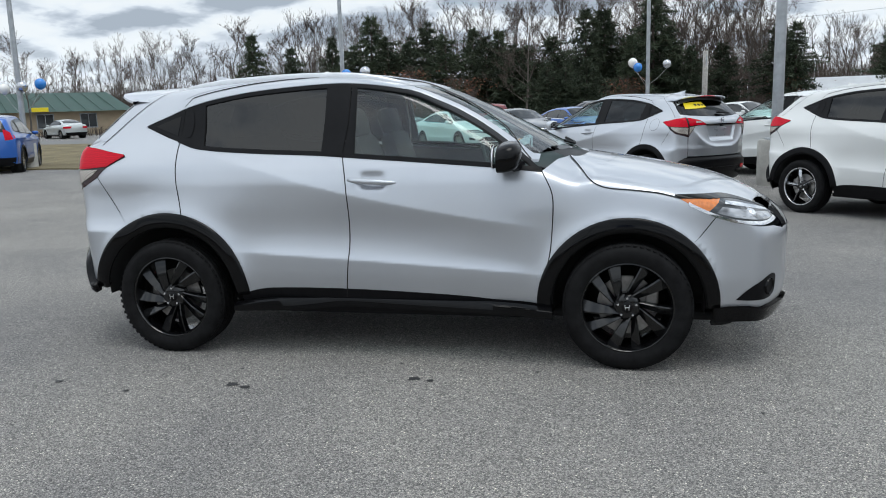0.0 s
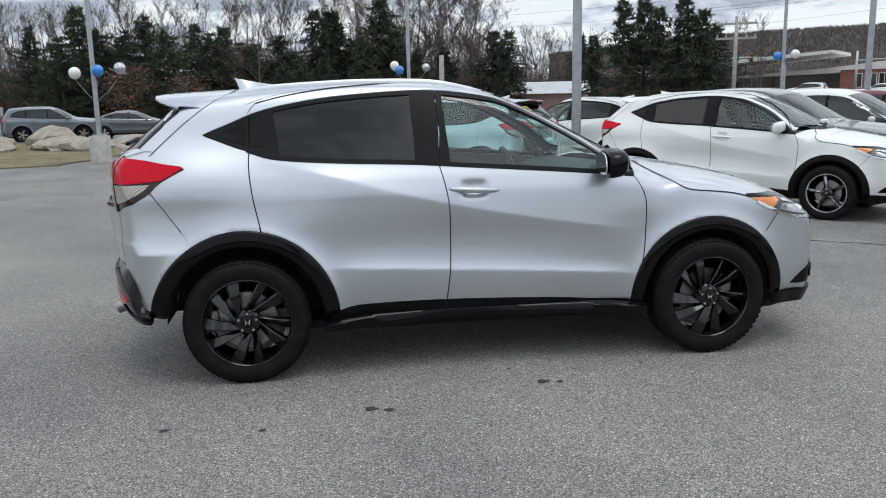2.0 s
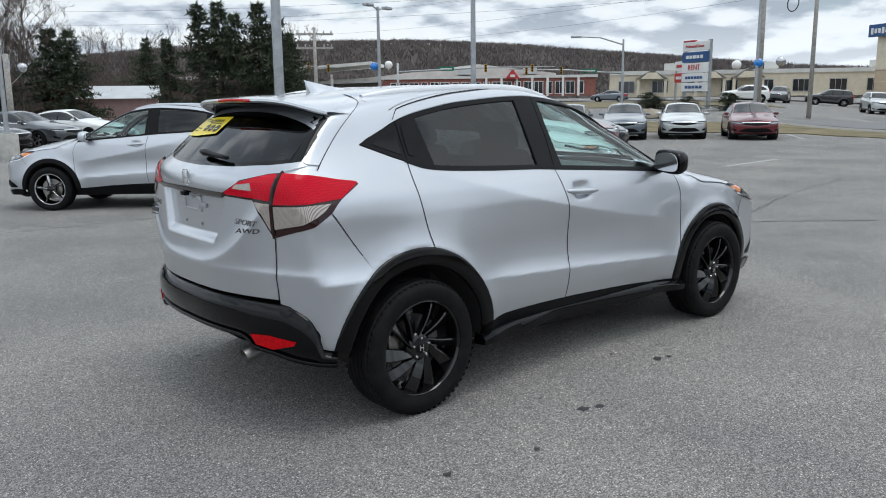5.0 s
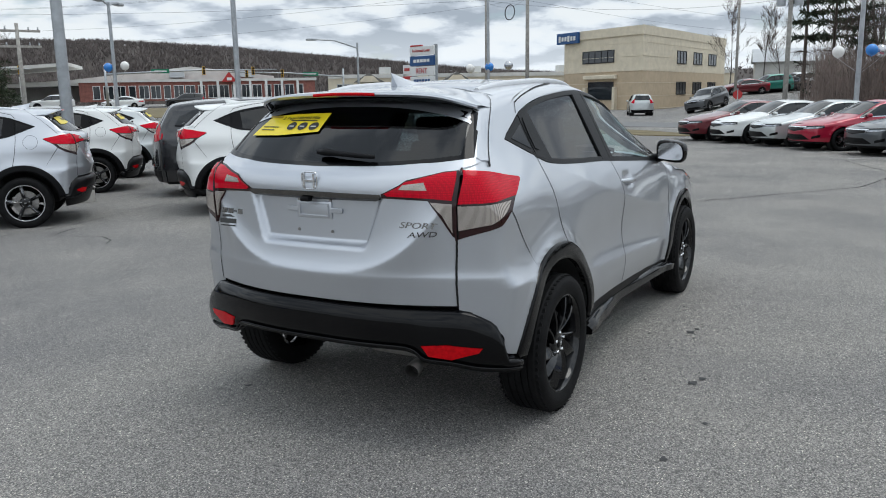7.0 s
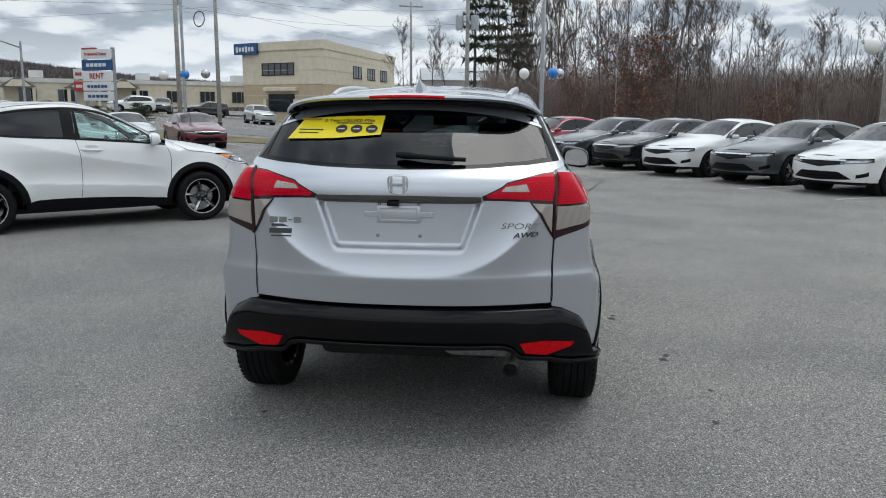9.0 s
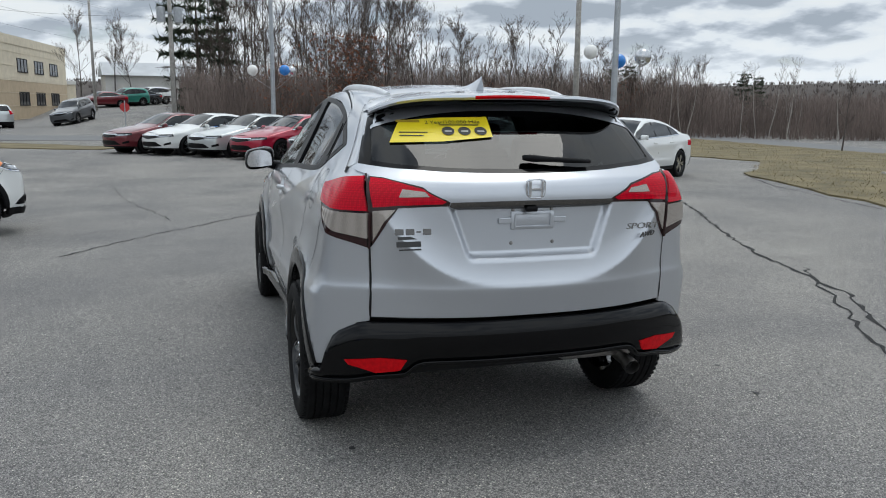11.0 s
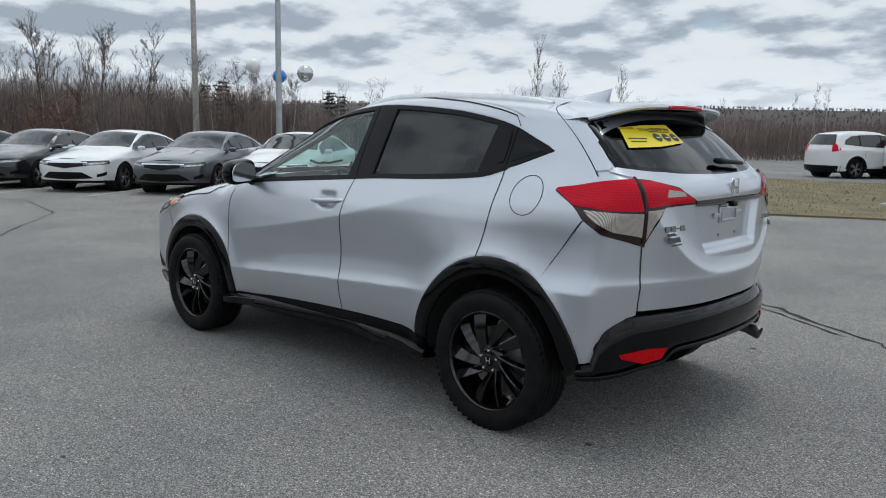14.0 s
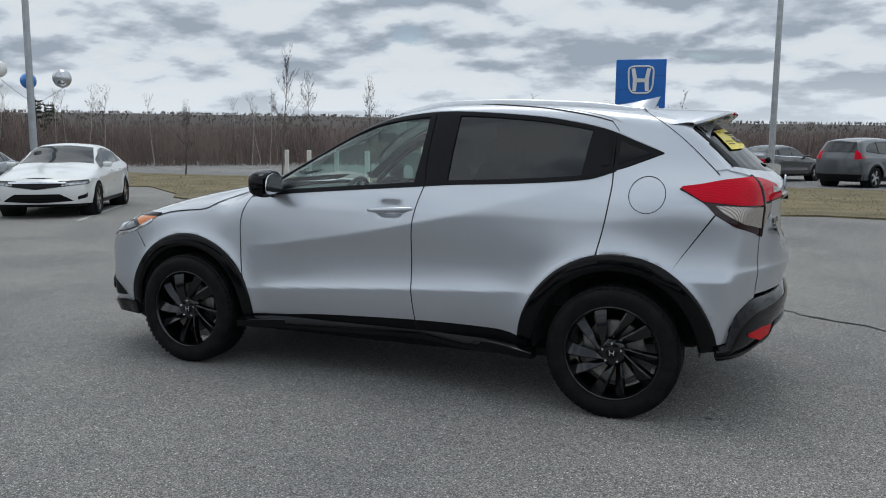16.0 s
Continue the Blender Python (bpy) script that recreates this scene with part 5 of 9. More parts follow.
    part("plate_ring", join_bm(box_bm((0.006, 0.16, 0.006), (px - 0.010, 0, zc + 0.026), 0.001), box_bm((0.006, 0.16, 0.006), (px - 0.010, 0, zc - 0.026), 0.001), box_bm((0.006, 0.006, 0.05), (px - 0.010, 0.078, zc), 0.001), box_bm((0.006, 0.006, 0.05), (px - 0.010, -0.078, zc), 0.001)), colour, pl)
    for y in (-0.12, 0.12):
        part("plate_ear", box_bm((0.008, 0.06, 0.022), (px - 0.003, y, zc), 0.003), colour, pl)
    for y, z in ((-0.092, 0.937), (0.092, 0.937), (-0.085, 1.072), (0.085, 1.072)):
        bm = lathe_bm([(0.0, -0.006), (0.006, -0.005), (0.008, 0.0)], 10)
        bmesh.ops.transform(bm, matrix=Matrix.Translation((float(B.wrap(np.array([0.1]), np.array([z]))[0][0]) - 0.001, y, z)) @ Matrix.Rotation(radians(-90), 4, "Z"), verts=bm.verts)
        part("screw", bm, STEEL, pl)

    def on_rear(y, z, lift=0.002, roll=0.0):
        w = B.w_at(z, y=abs(y))
        p = B.wrap(np.array([w]), np.array([z]))
        n = B.normal(p)[0]
        p = p[0]
        if y > 0:
            p, n = p * np.array([1, -1, 1]), n * np.array([1, -1, 1])
        nz = Vector(n)
        ux = Vector((0, 0, 1)).cross(nz).normalized()
        uy = nz.cross(ux)
        m = Matrix((ux, uy, nz)).transposed().to_4x4()
        m.translation = Vector(p) + nz * lift
        return m @ Matrix.Rotation(roll, 4, "Z")

    if sport:
        text_mesh("trim_lettering", "SPORT", 0.036, DARKCHROME, gate, on_rear(-0.515, 0.985), "chrome trim letters", 0.002, 0.25, 1.55)
        text_mesh("trim_lettering", "AWD", 0.032, DARKCHROME, gate, on_rear(-0.54, 0.950), "chrome trim letters", 0.002, 0.25, 1.55)
        m = on_rear(0.50, 0.995)
        for dx, wide in ((-0.055, 0.034), (-0.012, 0.034), (0.022, 0.018), (0.056, 0.034)):
            part("model_badge", box_bm((wide, 0.024 if wide > 0.02 else 0.006, 0.004), (dx, 0, 0), 0.001), DARKCHROME, gate, "chrome badge").matrix_basis = m
        m = on_rear(0.52, 0.955, 0.001)
        part("dealer_sticker", join_bm(box_bm((0.085, 0.012, 0.001), (0, 0.017, 0)), box_bm((0.10, 0.022, 0.001), (0, -0.008, 0)), box_bm((0.09, 0.006, 0.001), (0.004, -0.03, 0))), INK, gate, "black dealer lettering as bars").matrix_basis = m
    # rear wiper
    pts = B.wrap(np.linspace(0.28, -0.02, 8), 1.245 + 0.018 * np.linspace(0, 1, 8))
    nn = B.normal(pts)
    part("rear_wiper", tube_bm([tuple(a + b * 0.022) for a, b in zip(pts, nn)], [0.009, 0.011, 0.012, 0.012, 0.012, 0.014, 0.018, 0.012], 6), TRIM, gate, "", smooth=True)
    # yellow label on the glass
    if sticker:
        quad = [(-0.545, 1.335), (-0.33, 1.340), (-0.11, 1.358), (-0.105, 1.440), (-0.30, 1.436), (-0.485, 1.424)]
        lab = lay("window_label", B.patch([(-B.w_at(z, y=-y) if y < 0 else y, z) for y, z in quad], 0.03, 0.0035, 0.0), YELLOW, gate, "yellow warranty label on the glass")
        if sport:
            m = on_rear(0.262, 1.415, 0.006)
            text_mesh("label_text", "2 Year/100,000 Mile", 0.030, INK, lab, m @ Matrix.Rotation(radians(1), 4, "Z"), "black label print", 0.0003, 0, 0.98)
            for k in range(3):
                bm = lathe_bm([(0.0, 0.0006), (0.026, 0.0006), (0.027, 0.0)], 20, "z")
                part("label_disc", bm, INK, lab).matrix_basis = on_rear(0.295 - 0.072 * k, 1.380, 0.006)
                part("label_disc_band", box_bm((0.03, 0.007, 0.0004), (0, 0, 0.001)), PALEINK, lab).matrix_basis = on_rear(0.295 - 0.072 * k, 1.378, 0.0068)
            for k, (yy, zz_, ln) in enumerate(((0.45, 1.420, 0.10), (0.44, 1.375, 0.12), (0.45, 1.362, 0.10), (0.24, 1.405, 0.17))):
                part("label_line", box_bm((ln, 0.006 if k else 0.016, 0.0004)), INK if k != 0 else DARKYELLOW, lab).matrix_basis = on_rear(yy, zz_, 0.005)
        else:
            for k in range(3):
                bm = lathe_bm([(0.0, 0.0006), (0.026, 0.0006), (0.027, 0.0)], 12, "z")
                part("label_disc", bm, INK, lab).matrix_basis = on_rear(0.30 - 0.075 * k, 1.395, 0.005)

    # rear bumper
    bump = new("rear_bumper"); bump.parent = car
    wa = -1.785 - w0
    ws = np.concatenate([np.linspace(0, 0.45, 10), np.linspace(0.48, wa, 26)])
    top_w = curve((0.0, 0.625), (0.55, 0.622), (wg[3] + 0.02, 0.618), (wg[3] + 0.12, 0.585), ((wg[3] + wa) / 2 + 0.06, 0.50), (wa - 0.06, 0.425), (wa, 0.41))
    bot_w = curve((0.0, 0.468), (0.42, 0.465), (0.50, 0.452), (0.57, 0.418), (0.75, 0.405), (wa - 0.12, 0.380), (wa, 0.372))
    ct, cb = [(w, float(top_w(w))) for w in ws], [(w, float(bot_w(w))) for w in ws]
    fullt, fullb = [(-a, b) for a, b in ct[::-1]][:-1] + ct, [(-a, b) for a, b in cb[::-1]][:-1] + cb
    lay("bumper_cover", rolled(B, fullb, fullt, ((0, 0.026), (0.06, 0.034), (0.2, 0.039), (0.45, 0.042), (0.62, 0.042), (0.74, 0.039), (0.84, 0.031), (0.93, 0.014), (1, 0.002)), 0.04), GLOSSBLACK if sport else TRIM, bump)
    lay("bumper_lip", B.strip([(a, b - 0.016) for a, b in fullb], [(a, b + 0.004) for a, b in fullb], 1, 0.036, 0.04), GLOSSBLACK, bump)
    for line, off, size in ((fullb, 0.038, 0.006),):
        p = B.wrap(np.array([a for a, _ in line]), np.array([b for _, b in line]))
        part("bumper_bead", tube_bm([tuple(q) for q in p + B.normal(p) * off], size, 6), GLOSSBLACK if sport else TRIM, bump, "", smooth=True)
    if not sport:
        low3 = [(a, 0.26) for a, b in fullb]
        lay("bumper_valance", B.strip(low3, [(a, b) for a, b in fullb], 3, 0.01, 0.01), TRIM, bump)
    rf = [(0.555, 0.475), (0.60, 0.432), (0.75, 0.420), (0.88, 0.448), (0.895, 0.468), (0.72, 0.482)]
    both("reflector", B.patch(rf, 0.03, 0.045, 0.02), REDLENS, (bump, bump), "red reflector")
    # underside, exhaust
    part("floor_pan", box_bm((2.9, 1.30, 0.05), (0.42, 0, 0.235), 0.02), MATTBLACK, car)
    part("rear_subframe", box_bm((0.7, 0.9, 0.16), (-1.35, 0, 0.36), 0.05), MATTBLACK, car)
    part("engine_bay", box_bm((1.0, 1.15, 0.45), (1.40, 0, 0.50), 0.06), MATTBLACK, car)
    part("rear_floor", box_bm((0.7, 1.05, 0.05), (-1.60, 0, 0.62), 0.02), MATTBLACK, car)
    part("silencer", box_bm((0.26, 0.40, 0.14), (-1.82, -0.38, 0.44), 0.05), STEEL, car, "", angle=40)
    part("exhaust_pipe", tube_bm([(-1.85, -0.49, 0.38), (-1.98, -0.49, 0.375), (-2.02, -0.49, 0.366), (-2.05, -0.49, 0.358)], [0.022, 0.028, 0.033, 0.034], 16, False), STEEL, car, "", smooth=True)
    part("exhaust_inside", lathe_bm([(0.0, 0.0), (0.031, 0.0)], 16), MATTBLACK, car).matrix_basis = Matrix.Translation((-2.0, -0.49, 0.368)) @ Matrix.Rotation(radians(90), 4, "Z")
    # roof rails and aerial
    for sg in (-1, 1):
        xs = np.linspace(-1.32, 0.06, 24)
        pts = B.polar(xs, np.array([min(float(seam(x)), float(seam(-0.55))) for x in xs]) - 0.03, 1.0)
        lift = 0.012 + 0.014 * np.clip(np.minimum((xs + 1.32) / 0.22, (0.06 - xs) / 0.22), 0, 1) ** 0.7
        bm = bmesh.new()
        rows = [[bm.verts.new((q[0], -sg * (q[1] + dy), q[2] + h)) for dy, h in ((-0.013, -0.004), (-0.012, l * 0.55), (-0.006, l * 0.92), (0.001, l), (0.008, l * 0.92), (0.014, l * 0.5), (0.015, -0.004))] for q, l in zip(pts, lift)]
        for a, b in zip(rows, rows[1:]):
            for i in range(6):
                bm.faces.new((a[i], a[i + 1], b[i + 1], b[i]))
        bm.faces.new(rows[0]); bm.faces.new(rows[-1])
        part("roof_rail", bm, SATIN if sport else colour, car, "satin silver roof rail" if sport else "", angle=75)
    bm = bmesh.new()
    rows = []
    for t in np.linspace(0, 1, 9):
        x = -1.15 - 0.20 * t
        h = 0.012 + 0.060 * t ** 1.2
        wid = 0.038 * (1 - t) ** 0.5 + 0.009
        z = float(B.top(x)) - 0.004
        rows.append([bm.verts.new(q) for q in ((x, -wid - 0.012, z), (x - 0.02 * t, -wid * 0.35, z + h * 0.75), (x - 0.03 * t, 0, z + h), (x - 0.02 * t, wid * 0.35, z + h * 0.75), (x, wid + 0.012, z))])
    for a, b in zip(rows, rows[1:]):
        for i in range(4):
            bm.faces.new((a[i], a[i + 1], b[i + 1], b[i]))
    bm.faces.new(rows[-1])
    part("aerial_fin", bm, colour, car, "", angle=50)
    # fuel flap on the left
    cx, cz = -1.435, 1.115
    ringo = [(cx - w0 + 0.090 * math.cos(t), cz + 0.090 * math.sin(t)) for t in np.linspace(0, 2 * math.pi, 37)]
    ringi = [(cx - w0 + 0.0865 * math.cos(t), cz + 0.0865 * math.sin(t)) for t in np.linspace(0, 2 * math.pi, 37)]
    lay("fuel_flap_gap", mirrored(B.strip(ringi, ringo, 1, 0.0012, 0.0)), MATTBLACK, car)

    # cabin
    seat(car, 0.12, -0.37); seat(car, 0.12, 0.37); seat(car, -0.78, 0, True)
    bm = bmesh.new()
    rows = []
    for y in np.linspace(-0.68, 0.68, 15):
        k = abs(y) / 0.68
        rows.append([bm.verts.new(q) for q in ((0.98, y, 1.06 - 0.03 * k), (0.80, y, 1.075 - 0.02 * k), (0.62, y, 1.055 - 0.02 * k), (0.55, y, 1.0), (0.60, y, 0.80), (0.66, y, 0.55))])
    for a, b in zip(rows, rows[1:]):
        for i in range(5):
            bm.faces.new((a[i], a[i + 1], b[i + 1], b[i]))
    part("dashboard", bm, CABIN, car, "", smooth=True)
    bm = bmesh.new()
    tr = Matrix.Translation((0.43, 0.37, 0.97)) @ Matrix.Rotation(radians(68), 4, "Y")
    ringpts = [tr @ Vector((0.18 * math.cos(t), 0.18 * math.sin(t), 0)) for t in np.linspace(0, 2 * math.pi, 29)]
    sw = part("steering_wheel", tube_bm(ringpts, 0.014, 8, False), CABIN, car, "", smooth=True)
    part("wheel_boss", join_bm(tube_bm([tr @ Vector((-0.17, 0, 0)), tr @ Vector((0.17, 0, 0))], 0.014, 6), tube_bm([tr @ Vector((0, 0, -0.015)), tr @ Vector((0, 0, 0.02))], 0.06, 10)), CABIN, sw)
    part("cabin_mirror", box_bm((0.02, 0.24, 0.065), (0.36, 0, 1.39), 0.008), CABIN, car)
    # wheels
    for x in (WB, -WB):
        for y in (-0.797, 0.797):
            black_wheel(car, x, y, BLACKRIM, BLACKRIM if sport else ALLOY)
    return car


DARKYELLOW = material("dark print on yellow", (0.35, 0.24, 0.02), 0.5)


# ---- plainer cars for the rows ----
def plain_wheel(parent, x, y, r, mat):
    w = new("wheel")
    w.parent = parent
    w.location = (x, y, r)
    if y > 0:
        w.rotation_euler = (0, 0, math.pi)
    q = r - 0.10
    part("tyre", lathe_bm([(q, -0.085), (q + 0.03, -0.108), (r - 0.03, -0.108), (r - 0.006, -0.09), (r, -0.06), (r, 0.06), (r - 0.006, 0.09), (r - 0.03, 0.108), (q, 0.09)], 28), RUBBER, w, "", angle=40)
    bms = [lathe_bm([(q + 0.002, -0.088), (q - 0.004, -0.097), (q - 0.014, -0.09), (q - 0.03, -0.04), (0.0, -0.02)], 24), lathe_bm([(0.0, -0.085), (0.045, -0.083), (0.06, -0.06), (0.06, -0.02)], 16)]
    for k in range(5):
        for d in (-0.16, 0.16):
            a = 2 * math.pi * k / 5 + d
            b = box_bm((q - 0.05, 0.022, 0.030), (0.05 + (q - 0.05) / 2, -0.078, 0))
            bmesh.ops.transform(b, matrix=Matrix.Rotation(a, 4, "Y"), verts=b.verts)
            bms.append(b)
    part("rim", bms[0], BLACKRIM, w, "", angle=40)
    part("spokes", join_bm(*bms[1:]), mat, w, "", angle=30)
    return w


def row_detail(wb, r, arch, line):
    """Shoulder and sill creases and flared arches of the plainer cars."""
    def detail(x, z):
        y = 0.020 * ridge(z - (line - 0.035 * x), 0.05, 0.11) + 0.018 * ridge(z - (0.44 + 0.02 * x), 0.04, 0.12) * smoothstep(-1.0, -0.7, x) * (1 - smoothstep(0.6, 0.9, x))
        for c in (-wb, wb):
            q = np.hypot(x - c, z - r)
            y = y + 0.022 * np.exp(-np.maximum(q - arch - 0.02, 0) / 0.05)
        return y
    return detail


SEDAN = dict(
    shell=Shell(detail=row_detail(1.35, 0.325, 0.365, 0.80), width=curve((-2.4, 0.78), (-1.8, 0.86), (-0.8, 0.89), (0.8, 0.89), (1.6, 0.865), (2.4, 0.76)),
                section=curve((0.1, -0.09), (0.25, -0.045), (0.45, -0.005), (0.72, -0.012), (0.88, -0.035), (0.96, -0.07), (1.15, -0.17), (1.35, -0.285), (1.5, -0.40)),
                rear=curve((0.15, -2.15), (0.3, -2.28), (0.5, -2.32), (0.75, -2.32), (0.95, -2.29), (1.05, -2.24), (1.2, -1.9)),
                front=curve((0.15, 2.18), (0.28, 2.31), (0.5, 2.34), (0.66, 2.32), (0.76, 2.23), (0.9, 2.0)),
                top=curve((-2.4, 0.98), (-2.2, 1.045), (-1.75, 1.10), (-1.4, 1.22), (-0.95, 1.355), (-0.5, 1.415), (-0.1, 1.42), (0.2, 1.375), (0.6, 1.21), (1.0, 1.035), (1.1, 1.0), (1.6, 0.92), (2.0, 0.84), (2.35, 0.70)),
                crown=curve((-2.4, 0.03), (-1.7, 0.04), (-0.4, 0.05), (0.6, 0.09), (1.1, 0.05), (2.3, 0.08)),
                pivot_rear=(-1.9, 0.45), pivot_front=(1.85, 0.45), high=(1.0, 1.4, 0.9, 0.2)),
    wb=1.35, r=0.325, arch=0.365,
    edge=curve((-2.3, 0.955), (-1.8, 0.985), (-1.4, 0.99), (-0.3, 0.955), (0.8, 0.905), (1.2, 0.865), (1.7, 0.79), (2.3, 0.68)),
    dlo_low=curve((-1.42, 1.02), (-1.0, 1.0), (0.0, 0.965), (0.9, 0.93)),
    dlo_top=curve((-1.42, 1.03), (-1.2, 1.16), (-0.8, 1.265), (-0.3, 1.315), (0.05, 1.295), (0.45, 1.16), (0.9, 0.94)), dlo=(-1.42, 0.88), pillars=(-0.98, -0.16),
    screen=(0.22, 1.02), backlight=(-0.98, -1.66), head=(0.60, 0.71), tail=(0.74, 0.90), suv=False)
SUV = dict(
    shell=Shell(detail=row_detail(1.33, 0.35, 0.405, 0.95), width=curve((-2.4, 0.80), (-1.8, 0.88), (-0.8, 0.905), (0.8, 0.905), (1.6, 0.885), (2.4, 0.78)),
                section=curve((0.1, -0.08), (0.3, -0.035), (0.5, 0.0), (0.85, -0.005), (1.02, -0.035), (1.1, -0.07), (1.35, -0.17), (1.58, -0.27), (1.8, -0.40)),
                rear=curve((0.15, -2.1), (0.3, -2.24), (0.5, -2.28), (0.95, -2.26), (1.15, -2.2), (1.35, -2.08), (1.6, -1.9), (1.7, -1.8)),
                front=curve((0.15, 2.14), (0.3, 2.27), (0.6, 2.30), (0.82, 2.28), (0.95, 2.18), (1.05, 2.0)),
                top=curve((-2.3, 1.50), (-1.95, 1.585), (-1.4, 1.655), (-0.6, 1.685), (-0.1, 1.67), (0.2, 1.60), (0.6, 1.40), (0.95, 1.205), (1.05, 1.165), (1.5, 1.11), (1.9, 1.04), (2.3, 0.90)),
                crown=curve((-2.4, 0.05), (-0.4, 0.05), (0.6, 0.10), (1.1, 0.05), (2.3, 0.07)),
                pivot_rear=(-1.85, 0.45), pivot_front=(1.8, 0.45)),
    wb=1.33, r=0.35, arch=0.405,
    edge=curve((-2.3, 1.12), (-1.4, 1.13), (-0.3, 1.09), (0.8, 1.045), (1.2, 1.03), (1.7, 0.98), (2.3, 0.86)),
    dlo_low=curve((-1.85, 1.22), (-1.0, 1.15), (0.0, 1.10), (0.9, 1.065)),
    dlo_top=curve((-1.85, 1.36), (-1.4, 1.49), (-0.8, 1.54), (-0.3, 1.55), (0.05, 1.52), (0.45, 1.35), (0.92, 1.075)), dlo=(-1.82, 0.88), pillars=(-1.12, -0.18),
    screen=(0.24, 1.0), backlight=None, head=(0.80, 0.92), tail=(0.95, 1.25), suv=True)


def row_car(kind, label, colour, m, group="", rims=None, name="parked_car"):
    K = SEDAN if kind == "sedan" else SUV
    B = K["shell"]
    w0 = B.side_w()
    car = thing(name, label, "car", m, group)
    mid_w = B.pf[0] - w0 + 0.62 + B.pf[1]
    wb, r, ra, edge = K["wb"], K["r"], K["arch"], K["edge"]
    xr, xf = B.pr[0], B.pf[0]
    zr, zf = float(edge(-2.3)), float(edge(2.3))
    low = 0.27
    out = [(0.0, low), (xr - w0 - 0.3, low), (xr - w0, low)] + [(x - w0, z) for x, z in arc(-wb, r, ra, 190, -10, 16)] + [(x - w0, z) for x, z in arc(wb, r, ra, 190, -10, 16)] + [(xf - w0 + 0.2, low), (mid_w, low), (mid_w, zf)]
    out += [(w, z) for w, z in ((xf - w0 + 0.62, zf), (xf - w0 + 0.3, zf + 0.03))] + [(x - w0, float(edge(x))) for x in np.linspace(xf, xr, 26)] + [(xr - w0 - 0.35, zr + 0.012), (B.pr[1], zr), (0.0, zr)]
    both("body_side", B.patch(out, 0.055), colour, (car, car))
    ph0 = 0.55 if not K["suv"] else 0.7
    xs = np.linspace(float(B.rear(np.array(zr + 0.03))) + 0.20, float(B.front(np.array(zf + 0.03))) - 0.10, 44)
    lim = []
    for x in xs:
        p = B.wrap(np.array([x - w0]), np.array([float(edge(x)) - 0.006]))[0] if xr < x < xf else B.solve(np.array([[x, 0.0, float(edge(x)) - 0.006]]), np.array([[0.0, -1.0, 0.0]]))[0]
        lim.append(math.atan2(-p[1], p[2] - ph0))
    X, T = np.meshgrid(xs, np.linspace(-1, 1, 25), indexing="ij")
    L = np.array(lim)[:, None]
    lay("upper_body", B.sheet(X, T * L, 0.0, 0.0, lambda u, v: B.polar(u, v, ph0)), colour, car)
    # lids that close the ends
    X, T = np.meshgrid(np.linspace(0, 1, 8), np.linspace(-1, 1, 21), indexing="ij")
    xe = xs[0]
    zt = float(B.top(xe))
    zz = np.linspace(zr - 0.01, zt - 0.01, 10)
    Wm, Zm = np.meshgrid(np.linspace(-0.98, 0.98, 30), zz)
    lay("rear_lid", B.sheet(Wm, Zm, -0.001, 0.0), colour, car)
    zz = np.linspace(zf - 0.01, float(B.top(xs[-1])) - 0.02, 5)
    for sg in (0, 1):
        Wm, Zm = np.meshgrid(np.linspace(xf - w0 + 0.25, mid_w, 16), zz)
        d = B.sheet(Wm, Zm, -0.001, 0.0)
        lay("nose_lid", d if sg == 0 else mirrored(d), colour, car)
    # glass
    xa, xb = K["dlo"]
    gx = np.linspace(xa, xb, 34)
    lo, hi = [(x - w0, float(K["dlo_low"](x)) + 0.01) for x in gx], [(x - w0, max(float(K["dlo_top"](x)), float(K["dlo_low"](x)) + 0.011)) for x in gx]
    both("side_glass", B.strip(lo, hi, 4, 0.003, 0.0), FARGLASS, (car, car))
    for px in K["pillars"]:
        both("pillar", B.strip([(px - w0 - 0.03, float(K["dlo_low"](px))), (px - w0 - 0.03, float(K["dlo_top"](px)))], [(px - w0 + 0.03, float(K["dlo_low"](px))), (px - w0 + 0.03, float(K["dlo_top"](px)))], 1, 0.006, 0.004), TRIM, (car, car))
    both("window_trim", B.strip([(x - w0, float(K["dlo_low"](x)) - 0.012) for x in gx], [(x - w0, float(K["dlo_low"](x)) + 0.010) for x in gx], 1, 0.006, 0.006), CHROME if not K["suv"] else TRIM, (car, car))
    A, T = np.meshgrid(np.linspace(0, 1, 14), np.linspace(-1, 1, 21), indexing="ij")

    def pane(x0, x1, bow, wide):
        Xp = x0 - bow * 0.6 * np.abs(T) ** 2 + (x1 - x0 - bow * 0.5 * np.abs(T) ** 2) * A
        zed = K["dlo_top"](np.clip(Xp, xa, xb)) + 0.035
        ylim = np.maximum(B.side(Xp, np.minimum(zed, B.top(Xp) - 0.03)) - 0.05, 0.45)
        zz = B.top(Xp) - B.crown(Xp) * (ylim / 0.6) ** 2
        return B.sheet(Xp, T * np.arctan2(ylim, zz - ph0) * wide, 0.004, 0.0, lambda u, v: B.polar(u, v, ph0))
    lay("windscreen", pane(K["screen"][0], K["screen"][1], 0.16, 0.97), FARGLASS, car)
    if K["backlight"]:
        lay("rear_window", pane(K["backlight"][0], K["backlight"][1], -0.14, 0.94), FARGLASS, car)
    else:
        zz = np.linspace(1.18, 1.55, 8)
        Wm, Zm = np.meshgrid(np.linspace(-1, 1, 24), zz)
        Wm = Wm * (0.72 - 0.12 * (Zm - 1.18) / 0.37)
        lay("rear_window", B.sheet(Wm, Zm, 0.004, 0.0), FARGLASS, car)
    # lamps, grille and lower trim
    h0, h1 = K["head"]
    fw = xf - w0
